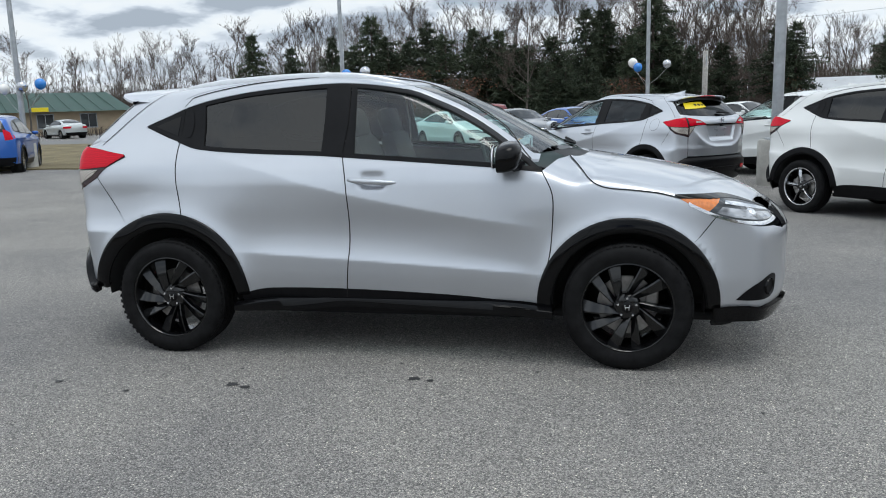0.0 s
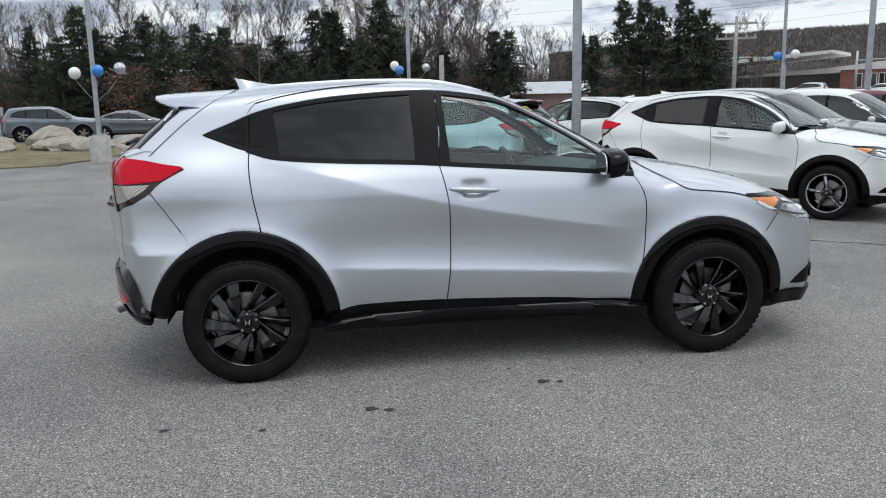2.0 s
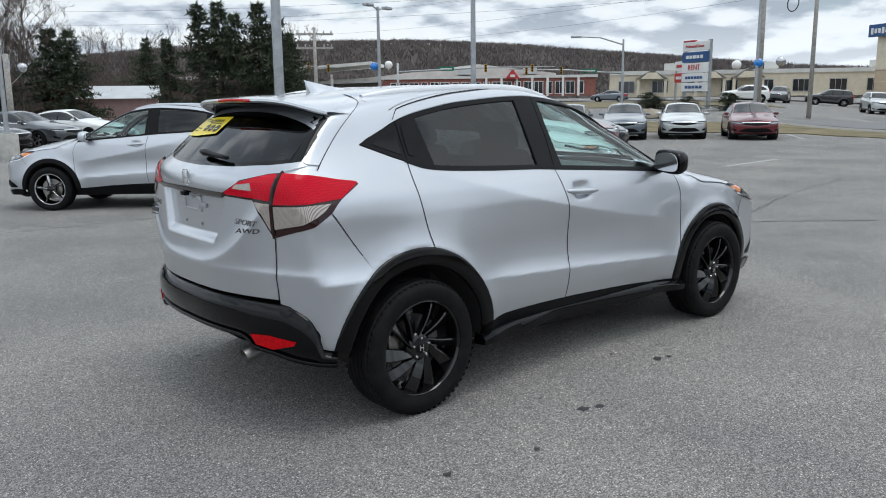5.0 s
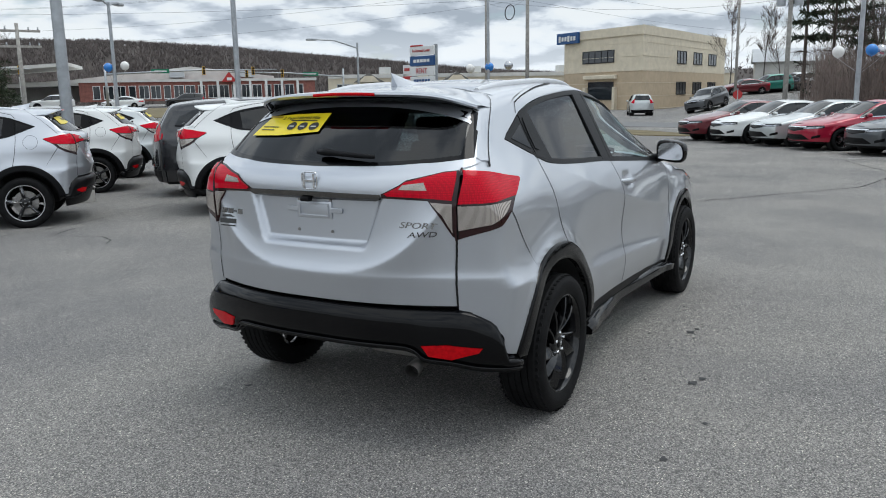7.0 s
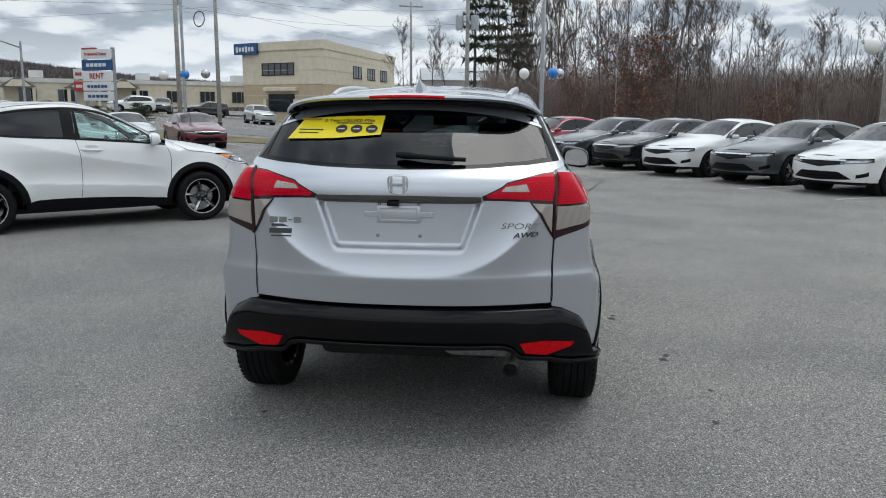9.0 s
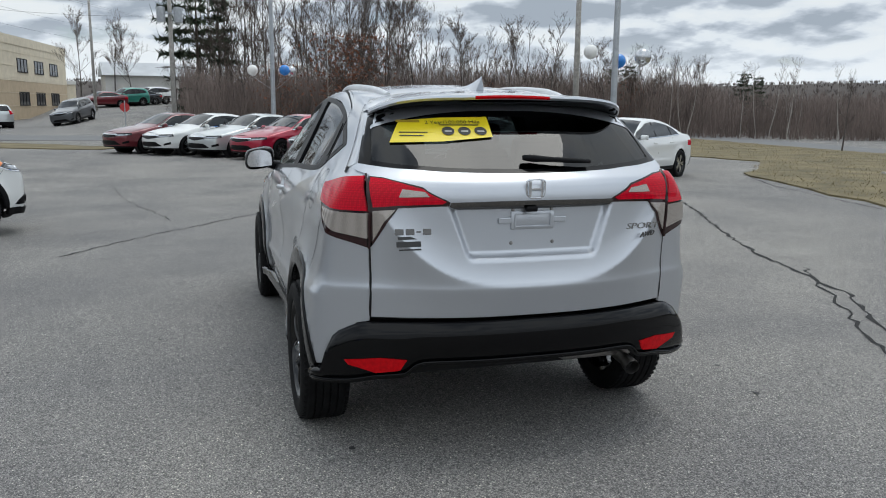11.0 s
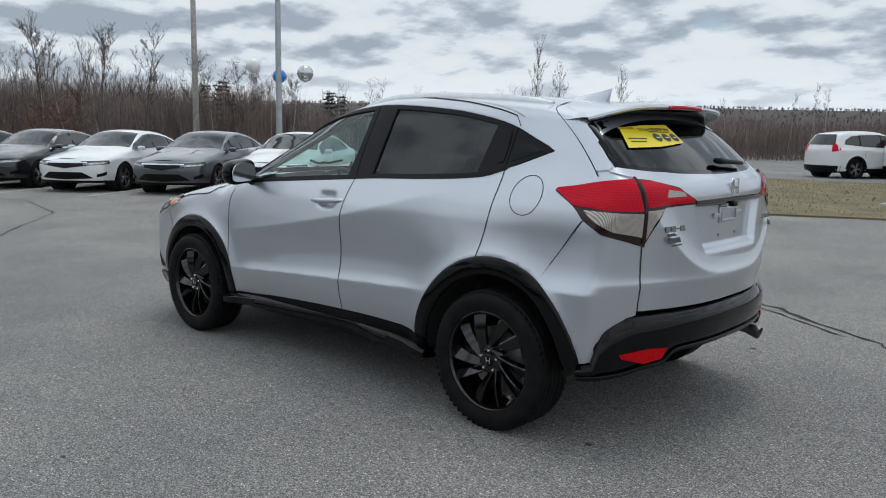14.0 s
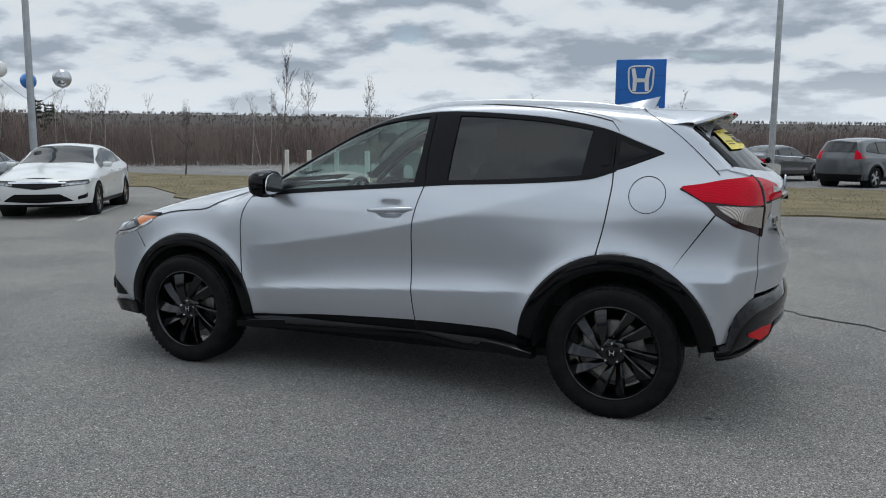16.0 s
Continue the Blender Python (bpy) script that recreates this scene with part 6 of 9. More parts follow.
    hx = np.linspace(fw + 0.04, fw + 0.70, 12)
    both("headlamp", B.strip([(w, h0 + 0.05 - 0.045 * (w - hx[0]) / 0.66) for w in hx], [(w, h1 - 0.02 * (w - hx[0]) / 0.66) for w in hx], 2, 0.006, 0.01), SMOKED, (car, car))
    both("lamp_bulb", B.strip([(w, h0 + 0.060 - 0.045 * (w - hx[0]) / 0.66) for w in hx[1:11]], [(w, h1 - 0.022 - 0.025 * (w - hx[0]) / 0.66) for w in hx[1:11]], 1, 0.009, 0.004), HEADLENS, (car, car))
    both("lamp_line", B.strip([(w, h1 - 0.005 - 0.02 * (w - hx[0]) / 0.66) for w in hx], [(w, h1 + 0.012 - 0.02 * (w - hx[0]) / 0.66) for w in hx], 1, 0.008, 0.006), GLOSSBLACK, (car, car))
    gxw = np.linspace(mid_w - 0.50, mid_w, 9)
    both("grille", B.strip([(w, h0 - 0.05 + 0.06 * (1 - (w - gxw[0]) / 0.5)) for w in gxw], [(w, h1 - 0.02) for w in gxw], 2, 0.008, 0.01), GLOSSBLACK, (car, car))
    both("grille_bar", B.strip([(w, h1 - 0.045) for w in gxw], [(w, h1 - 0.025) for w in gxw], 1, 0.016, 0.01), CHROME, (car, car))
    gxw = np.linspace(mid_w - 0.62, mid_w, 12)
    both("lower_intake", B.strip([(w, 0.30 + 0.03 * (1 - (w - gxw[0]) / 0.62)) for w in gxw], [(w, 0.335 + 0.13 * min(1, (w - gxw[0]) / 0.22)) for w in gxw], 2, 0.006, 0.02), TRIM, (car, car))
    both("intake_bar", B.strip([(w, 0.372) for w in gxw[4:]], [(w, 0.384) for w in gxw[4:]], 1, 0.014, 0.01), GLOSSBLACK, (car, car))
    chin = np.linspace(mid_w - 0.95, mid_w, 14)
    both("chin_lip", B.strip([(w, 0.235) for w in chin], [(w, 0.275) for w in chin], 1, 0.012, 0.02), TRIM, (car, car))
    pocket = np.linspace(mid_w - 0.93, mid_w - 0.70, 6)
    both("side_intake", B.strip([(w, 0.40 - 0.010 * k) for k, w in enumerate(pocket)], [(w, 0.475 - 0.012 * k) for k, w in enumerate(pocket)], 1, 0.007, 0.01), TRIM, (car, car))
    t0, t1 = K["tail"]
    rw = np.linspace(0.42, 1.15, 10)
    tl = [(w, t0 + 0.05 * abs(w - 0.8)) for w in rw] if not K["suv"] else [(0.62, t0), (0.72, t0), (0.82, t0 + 0.02), (0.92, t0 + 0.05)]
    tu = [(w, t1 - 0.03 * (w - 0.42)) for w in rw] if not K["suv"] else [(0.60, t1), (0.68, t1 - 0.01), (0.78, t1 - 0.06), (0.92, t0 + 0.12)]
    both("tail_lamp", B.strip(tl, tu, 3, 0.008, 0.01), REDLED, (car, car))
    rw = np.linspace(-0.95, 0.95, 20)
    lay("rear_valance", B.strip([(w, 0.26) for w in rw], [(w, 0.46) for w in rw], 2, 0.006, 0.02), TRIM, car)
    sx = np.linspace(-wb + ra, wb - ra, 12)
    both("sill", B.strip([(x - w0, 0.22) for x in sx], [(x - w0, 0.30 if not K["suv"] else 0.36) for x in sx], 1, 0.008, 0.02), TRIM, (car, car))
    if K["suv"]:
        for c in (-wb, wb):
            aa = np.linspace(0, 180, 24)
            both("arch_trim", B.strip([(c + (ra - 0.01) * math.cos(radians(a)) - w0, r + (ra - 0.01) * math.sin(radians(a))) for a in aa], [(c + (ra + 0.05) * math.cos(radians(a)) - w0, r + (ra + 0.05) * math.sin(radians(a))) for a in aa], 2, 0.006, 0.01), TRIM, (car, car))
    # shut lines
    for x, za, zb in ((0.86, 0.34, 0.93), (-0.16, 0.34, 0.97), (-0.98, 0.72, 1.0)):
        zb = zb if not K["suv"] else zb + 0.13
        both("shut_line", B.strip([(x - w0, za), (x - w0, (za + zb) / 2), (x - w0, zb)], [(x - w0 + 0.008, za), (x - w0 + 0.008, (za + zb) / 2), (x - w0 + 0.008, zb)], 1, 0.0015, 0.0), MATTBLACK, (car, car))
    hz = 0.85 if not K["suv"] else 0.98
    for sg in (-1, 1):
        for hx_ in (0.0, -0.85):
            y = float(B.side(np.array([hx_]), np.array([hz]))[0]) + 0.02
            part("handle", tube_bm([(hx_ - 0.1, sg * y, hz), (hx_, sg * (y + 0.01), hz), (hx_ + 0.1, sg * y, hz)], 0.012, 6), colour, car)
        y = float(B.side(np.array([0.62]), np.array([hz + 0.1]))[0])
        bm = box_bm((0.10, 0.18, 0.105), (0.66, sg * (y + 0.10), hz + 0.135), 0.035)
        part("mirror", bm, colour, car, "", angle=50)
        for x in (-wb, wb):
            bm = lathe_bm([(ra + 0.01, 0.0), (ra - 0.01, 0.30), (0.0, 0.30)], 28)
            bmesh.ops.transform(bm, matrix=Matrix.Translation((x, sg * 0.86, r)) @ Matrix.Rotation(math.pi if sg > 0 else 0, 4, "Z"), verts=bm.verts)
            part("wheel_liner", bm, MATTBLACK, car, "", smooth=True)
            plain_wheel(car, x, sg * 0.79, r, rims or ALLOY)
    part("floor_pan", box_bm((4.0, 1.35, 0.06), (0, 0, 0.24), 0.02), MATTBLACK, car)
    return car


def repaint(car, old, fresh):
    """A copy's own painted meshes."""
    for o in car.children_recursive:
        if o.type == "MESH" and o.data.materials and o.data.materials[0] == old:
            o.data = o.data.copy()
            o.data.materials[0] = fresh
    return car


def stand(x, y, az, dz=0.0):
    """A pose on the ground with the nose towards az degrees."""
    d = 1.2
    ca, sa = math.cos(radians(az)), math.sin(radians(az))
    slope = (gz(x + d * ca, y + d * sa) - gz(x - d * ca, y - d * sa)) / (2 * d)
    side = (gz(x - d * sa * 0.6, y + d * ca * 0.6) - gz(x + d * sa * 0.6, y - d * ca * 0.6)) / (1.2 * d)
    return Matrix.Translation((x, y, gz(x, y) + dz)) @ Matrix.Rotation(radians(az), 4, "Z") @ Matrix.Rotation(-math.atan(slope), 4, "Y") @ Matrix.Rotation(math.atan(side), 4, "X")


# ---- ground ----
def ground_z(x, y):
    """The lot falls away gently on its far sides and the land across the road rises again."""
    x, y = np.asarray(x, float), np.asarray(y, float)
    r = np.sqrt(np.maximum(0, x - 1.5) ** 2 + np.maximum(0, y - 1.5) ** 2 + (0.25 * np.maximum(0, -y - 3)) ** 2)
    z = -0.25 * (1 - np.exp(-r / 11))
    side_road = y / np.maximum(x, 1.0)
    z = z + 1.9 * smoothstep(46, 88, x) * smoothstep(0.0, 0.06, side_road) * (1 - smoothstep(0.15, 0.22, side_road))
    return z + 0.95 * smoothstep(30, 55, x + 0.25 * y) * smoothstep(0.30, 0.55, y / np.maximum(x, 1.0))


def gz(x, y):
    return float(ground_z(x, y))


def ground():
    ticks = np.concatenate([-np.geomspace(900, 14, 26), np.linspace(-12, 60, 73), np.geomspace(64, 900, 24)])
    ty = np.concatenate([-np.geomspace(900, 32, 22), np.linspace(-30, 40, 71), np.geomspace(43, 900, 24)])
    X, Y = np.meshgrid(ticks, ty, indexing="ij")
    Z = ground_z(X, Y)
    r, c = X.shape
    verts = np.stack([X, Y, Z], -1).reshape(-1, 3)
    faces = [(i * c + j, (i + 1) * c + j, (i + 1) * c + j + 1, i * c + j + 1) for i in range(r - 1) for j in range(c - 1)]
    ob = finish("ground", verts, faces, ASPHALT)
    return tagged(ob, "worn grey asphalt of a sales lot", "ground", kind="structure")


ground()


# ---- materials of the setting ----
STRAW = material("dead straw blades", (0.20, 0.165, 0.085), 0.95, color2=(0.34, 0.285, 0.16), scale=1.3)
GRASS = material("dry winter grass", (0.095, 0.078, 0.040), 0.95, color2=(0.215, 0.175, 0.092), scale=0.9, bump=0.6, bump_scale=25, detail=9)
CONCRETE = material("weathered concrete", (0.42, 0.41, 0.38), 0.9, vary=0.18, scale=5, bump=0.25, bump_scale=40)
GALV = material("galvanised pole", (0.40, 0.42, 0.44), 0.42, 0.6, vary=0.15, scale=6)
POLEWOOD = material("weathered pole wood", (0.34, 0.325, 0.30), 0.9, vary=0.25, scale=8, bump=0.4, bump_scale=30)
BARK = material("grey bark", (0.105, 0.09, 0.078), 0.95, vary=0.3, scale=6, bump=0.5, bump_scale=20, per_object=0.25)
BROWNBARK = material("brown bark", (0.085, 0.066, 0.055), 0.95, vary=0.3, scale=6, per_object=0.3)
BIRCH = material("pale birch bark", (0.42, 0.39, 0.35), 0.85, vary=0.35, scale=9)
TWIG = material("bare twigs", (0.092, 0.070, 0.059), 0.95, vary=0.3, scale=0.5, per_object=0.25)
NEEDLE = material("pine needles", (0.022, 0.036, 0.020), 0.85, color2=(0.060, 0.076, 0.040), scale=0.9, per_object=0.25)
RUSSET = material("dead brown leaves", (0.19, 0.078, 0.045), 0.9, vary=0.35, scale=2, per_object=0.2)
DARKSCRUB = material("leafless brush by the road", (0.085, 0.062, 0.055), 0.95, color2=(0.19, 0.142, 0.125), scale=0.35, per_object=0.2)
SCRUB = material("leafless brush", (0.125, 0.098, 0.086), 0.95, color2=(0.31, 0.245, 0.215), scale=0.35, per_object=0.2)
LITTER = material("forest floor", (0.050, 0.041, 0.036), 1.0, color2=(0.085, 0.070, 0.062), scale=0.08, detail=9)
HILL = material("distant bare woods", (0.105, 0.090, 0.086), 1.0, color2=(0.185, 0.158, 0.148), scale=0.05, bump=1.0, bump_scale=0.4, detail=9)
ROCK = material("tan boulder stone", (0.30, 0.26, 0.21), 0.9, vary=0.3, scale=3, bump=0.6, bump_scale=9)
BALLOON_W = material("white balloon foil", (0.78, 0.77, 0.74), 0.22, vary=0.05, scale=4, coat=0.4)
BALLOON_B = material("blue balloon foil", (0.02, 0.20, 0.62), 0.20, vary=0.05, scale=4, coat=0.6)
BALLOON_S = material("silver balloon foil", (0.55, 0.56, 0.58), 0.16, 0.8, vary=0.08, scale=6)
STRING = material("string", (0.4, 0.4, 0.4), 0.8)
WIRE = material("black cable", (0.03, 0.03, 0.03), 0.6)
LINEPAINT = material("worn white line paint", (0.55, 0.55, 0.53), 0.85, color2=(0.28, 0.28, 0.27), scale=14)
CRACKFILL = material("open pavement crack", (0.018, 0.018, 0.018), 0.95)
STAIN = material("oil spot", (0.035, 0.035, 0.036), 0.6, vary=0.3, scale=30)
TAN = material("tan stucco", (0.50, 0.40, 0.28), 0.9, vary=0.08, scale=1.5)
CREAM = material("cream stucco", (0.66, 0.59, 0.46), 0.9, vary=0.08, scale=1.5)
WINDOWDARK = material("dark window glass", (0.02, 0.025, 0.03), 0.06, spec=0.8)
BRICK = material("red brick wall", (0.26, 0.105, 0.085), 0.9, vary=0.25, scale=2.5)
WHITEWALL = material("white panel wall", (0.62, 0.61, 0.58), 0.8, vary=0.1, scale=0.8)
ROOFGREY = material("pale roof sheet", (0.52, 0.54, 0.56), 0.6, vary=0.1, scale=0.5)
ROOFGREEN = material("green metal roof", (0.018, 0.060, 0.046), 0.5, vary=0.15, scale=2)
SIGNBLUE = material("blue sign panel", (0.012, 0.135, 0.50), 0.35, vary=0.06, scale=2)
SIGNWHITE = material("white sign panel", (0.74, 0.74, 0.73), 0.5, vary=0.05, scale=2)
SIGNNAVY = material("navy sign panel", (0.015, 0.075, 0.22), 0.45, vary=0.06, scale=2)
SIGNRED = material("red sign panel", (0.45, 0.03, 0.03), 0.5, vary=0.06, scale=2)
SIGNGREEN = material("green road sign", (0.01, 0.18, 0.10), 0.5)
SIGNALYELLOW = material("signal housing yellow", (0.55, 0.32, 0.02), 0.6, vary=0.1, scale=5)
BOXGREEN = material("green transformer cabinet", (0.055, 0.090, 0.078), 0.55, vary=0.18, scale=3)
POSTWHITE = material("white bollard paint", (0.66, 0.65, 0.60), 0.75, vary=0.12, scale=9)
ROADGREY = material("old road asphalt", (0.17, 0.17, 0.172), 0.9, vary=0.12, scale=2, bump=0.2, bump_scale=60)


# ---- lawns, kerbs, roads ----
def ground_sheet(name, outline, mat, lift, cell, label, category, kind="structure"):
    """A sheet that follows the ground, a little above it."""
    bm = bmesh.new()
    bm.faces.new([bm.verts.new((x, y, 0)) for x, y in outline])
    for axis in (0, 1):
        lo, hi = min(q[axis] for q in outline), max(q[axis] for q in outline)
        n = int((hi - lo) / cell)
        for k in range(1, n + 1):
            co, no = [0, 0, 0], [0, 0, 0]
            co[axis], no[axis] = lo + (hi - lo) * k / (n + 1), 1
            bmesh.ops.bisect_plane(bm, geom=bm.verts[:] + bm.edges[:] + bm.faces[:], dist=1e-5, plane_co=co, plane_no=no)
    bmesh.ops.triangulate(bm, faces=bm.faces)
    for v in bm.verts:
        v.co.z = gz(v.co.x, v.co.y) + lift
    edges = [e for e in bm.edges if len(e.link_faces) == 1]
    ret = bmesh.ops.extrude_edge_only(bm, edges=edges)
    for v in [g for g in ret["geom"] if isinstance(g, bmesh.types.BMVert)]:
        v.co.z -= lift + 0.05
    return tagged(part(name, bm, mat, None), label, category, kind=kind)


def wobble(pts, amount, step=1.2, seed=1):
    """A closed outline with uneven edges."""
    rnd = random.Random(seed)
    out = []
    for (x0, y0), (x1, y1) in zip(pts, pts[1:] + pts[:1]):
        n = max(1, min(40, int(math.dist((x0, y0), (x1, y1)) / step)))
        for k in range(n):
            t = k / n
            out.append((x0 + (x1 - x0) * t + rnd.uniform(-amount, amount), y0 + (y1 - y0) * t + rnd.uniform(-amount, amount)))
    return out


def grass_blades(name, outline, count, label, seed):
    """Short dead blades scattered over a lawn, one mesh."""
    rnd = random.Random(seed)
    xs, ys = [p[0] for p in outline], [p[1] for p in outline]
    verts, faces = [], []
    while len(faces) < count:
        x, y = rnd.uniform(min(xs), max(xs)), rnd.uniform(min(ys), max(ys))
        inside = False
        for (x0, y0), (x1, y1) in zip(outline, outline[1:] + outline[:1]):
            if (y0 > y) != (y1 > y) and x < (x1 - x0) * (y - y0) / (y1 - y0) + x0:
                inside = not inside
        if not inside:
            continue
        z, h, a = gz(x, y) + 0.03, rnd.uniform(0.015, 0.05), rnd.uniform(0, 6.28)
        k = len(verts)
        w = rnd.uniform(0.006, 0.02)
        verts += [(x - w * math.cos(a), y - w * math.sin(a), z), (x + w * math.cos(a), y + w * math.sin(a), z), (x + rnd.uniform(-0.05, 0.05), y + rnd.uniform(-0.05, 0.05), z + h)]
        faces.append((k, k + 1, k + 2))
    return tagged(finish(name, verts, faces, STRAW, None, "", False), label, "grass", kind="stuff")


LAWN_S = [(-30, -13.0), (-4, -12.4), (-1.0, -12.0), (2.5, -10.4), (5.2, -9.3), (9.2, -10.6), (12.5, -12.2), (17.0, -16.0), (24, -14), (40, -26), (22, -24), (12, -24.5), (-30, -22)]
LAWN_W = [(-8.2, 18.9), (-13.5, 16.4), (-22, 15.2), (-60, 18), (-60, 38), (-24, 36), (-12, 34), (-7.2, 26)]
LAWN_E = [(27.5, 19.5), (30.6, 12.5), (27.6, 4.8), (29.0, 4.0), (34.0, 9.8), (35.5, 16), (33, 24), (24, 34), (21, 30)]
LAWN_N = [(43.5, 31), (54, 25), (80, 45), (72, 58), (52, 76), (36, 76), (20, 60)]
for nm, pts, seed in (("lawn", LAWN_S, 3), ("lawn", LAWN_W, 4), ("lawn", LAWN_E, 5), ("lawn", LAWN_N, 6)):
    ground_sheet(nm, wobble(pts, 0.18, 1.0, seed), GRASS, 0.035, 4.0, "dry yellowed winter grass verge", "lawn")
grass_blades("grass", LAWN_S, 30000, "dead grass blades on the verge", 7)
grass_blades("grass", LAWN_W, 12000, "dead grass blades on the verge", 8)
ground_sheet("road", [(-60, -27.5), (24, -27.5), (60, -34), (60, -29), (24, -23.6), (-60, -23.6)], ROADGREY, 0.012, 6.0, "grey road past the verge", "road")
ground_sheet("road", [(34.5, -4), (41.0, -4), (44.0, 16), (40, 30), (10, 64), (4, 58), (33, 26), (37.5, 15)], ROADGREY, 0.012, 6.0, "grey road across the verge", "road")
ground_sheet("road", [(-70, 38.2), (-24, 36.6), (-12, 34.8), (8, 50), (6, 56), (-12, 41), (-24, 42.5), (-70, 44)], ROADGREY, 0.012, 6.0, "grey road before the trees", "road")


def crack(pts, width, seed, name="pavement_crack"):
    """A ragged open crack in the asphalt."""
    rnd = random.Random(seed)
    line = []
    for (x0, y0), (x1, y1) in zip(pts, pts[1:]):
        n = max(2, int(math.dist((x0, y0), (x1, y1)) / 0.12))
        for k in range(n):
            t = k / n
            line.append((x0 + (x1 - x0) * t + rnd.uniform(-1, 1) * 0.035, y0 + (y1 - y0) * t + rnd.uniform(-1, 1) * 0.035))
    verts, faces = [], []
    for i, (x, y) in enumerate(line):
        x2, y2 = line[min(i + 1, len(line) - 1)]
        x1, y1 = line[max(i - 1, 0)]
        d = math.hypot(x2 - x1, y2 - y1) or 1
        w = width * rnd.uniform(0.2, 1.0) * (1 if 0 < i < len(line) - 1 else 0.1)
        nx, ny = -(y2 - y1) / d * w, (x2 - x1) / d * w
        verts += [(x + nx, y + ny, gz(x, y) + 0.004), (x - nx, y - ny, gz(x, y) + 0.004)]
        if i:
            k = 2 * i
            faces.append((k - 2, k - 1, k + 1, k))
    return tagged(finish(name, verts, faces, CRACKFILL, None, "", False), "ragged dark crack in the asphalt", "crack", kind="structure")


crack([(7.2, -6.7), (5.0, -5.7), (3.3, -4.85), (1.8, -4.2), (0.2, -3.75), (-1.2, -2.9), (-2.4, -2.1), (-3.6, -1.3)], 0.027, 1)
crack([(1.2, -4.2), (-0.2, -3.35), (-1.5, -2.6), (-2.1, -2.2)], 0.018, 2)
crack([(3.6, 2.8), (4.8, 2.1), (7.2, 0.4), (10.5, -1.8), (13.3, -2.4), (17, -1.2)], 0.019, 3)
crack([(-22, 5.2), (-10, 6.2), (-3.5, 7.4), (2.0, 7.3), (5.5, 8.4)], 0.010, 4)
crack([(6.3, 1.7), (9.5, 2.6), (13.0, 3.2)], 0.010, 5)
crack([(-1.2, 8.3), (-0.8, 7.4), (-0.2, 7.0)], 0.009, 6)
crack([(1.1, 5.4), (1.5, 6.0), (1.3, 6.7), (2.0, 7.1)], 0.010, 8)
crack([(5.0, -9.0), (9.3, -10.35), (12.6, -12.0)], 0.03, 9)


def spot(x, y, r, seed):
    """A flat dark fleck pressed into the asphalt."""
    rnd = random.Random(seed)
    n = 11
    verts = [(x, y, gz(x, y) + 0.006)] + [(x + r * rnd.uniform(0.5, 1.1) * math.cos(6.283 * k / n) * 1.3, y + r * rnd.uniform(0.5, 1.1) * math.sin(6.283 * k / n), gz(x, y) + 0.004) for k in range(n)]
    return tagged(finish("tar_fleck", verts, [(0, 1 + k, 1 + (k + 1) % n) for k in range(n)], STAIN, None, "", False), "small dark tar fleck on the asphalt", "fleck", "flecks on the lot", kind="structure")


for i, (x, y, r) in enumerate(((-0.69, -1.39, 0.035), (-0.60, -1.42, 0.025), (0.226, -1.18, 0.035), (0.32, -1.2, 0.02), (-1.65, -1.47, 0.022), (-1.77, 0.716, 0.022), (-1.2, -1.55, 0.015), (0.85, -1.0, 0.012), (0.45, -1.02, 0.012), (0.1, -0.95, 0.014), (-0.75, -1.15, 0.01), (1.9, -1.4, 0.01), (-2.6, -2.0, 0.014), (-3.2, 0.7, 0.014), (-2.6, 1.9, 0.012), (0.2, 1.6, 0.012), (1.6, 2.2, 0.012), (-0.2, 2.4, 0.012), (-3.1, -0.6, 0.013), (2.8, -2.4, 0.012))):
    spot(x, y, r, 40 + i)


def bay_line(x, y, az, length=4.6):
    m = Matrix.Translation((x, y, 0)) @ Matrix.Rotation(radians(az), 4, "Z")
    verts = []
    for k in range(9):
        for s in (-0.05, 0.05):
            p = m @ Vector((length * k / 8, s, 0))
            verts.append((p.x, p.y, gz(p.x, p.y) + 0.004))
    faces = [(2 * k, 2 * k + 2, 2 * k + 3, 2 * k + 1) for k in range(8)]
    return tagged(finish("bay_line", verts, faces, LINEPAINT, None, "", False), "worn white parking bay line", "line", "bay lines", kind="structure")


for k in range(10):
    bay_line(9.7 + 1.95 * k, -6.2 + 1.22 * k, -57)
for k in range(5):
    bay_line(22.0 + 1.7 * k, 15.9 - 1.7 * k, 36)
bay_line(13.9, 6.4, 5, 3.0)
for k in range(5):
    bay_line(-8.0 + 2.2 * k, 23.5 + 1.2 * k, 128, 4.5)


# ---- poles, balloons, cables ----
def balloon(mat, label, at, r=0.17):
    ob = thing("balloon", label, "balloon", Matrix.Translation(at), "balloons on the poles")
    bm = bmesh.new()
    bmesh.ops.create_uvsphere(bm, u_segments=20, v_segments=14, radius=r)
    for v in bm.verts:
        if v.co.z < 0:
            v.co.z *= 1.06
    part("skin", bm, mat, ob, "", smooth=True)
    part("neck", lathe_bm([(0.004, -r * 1.04), (0.012, -r * 1.10), (0.02, -r * 1.16)], 8, "z"), mat, ob)
    return ob


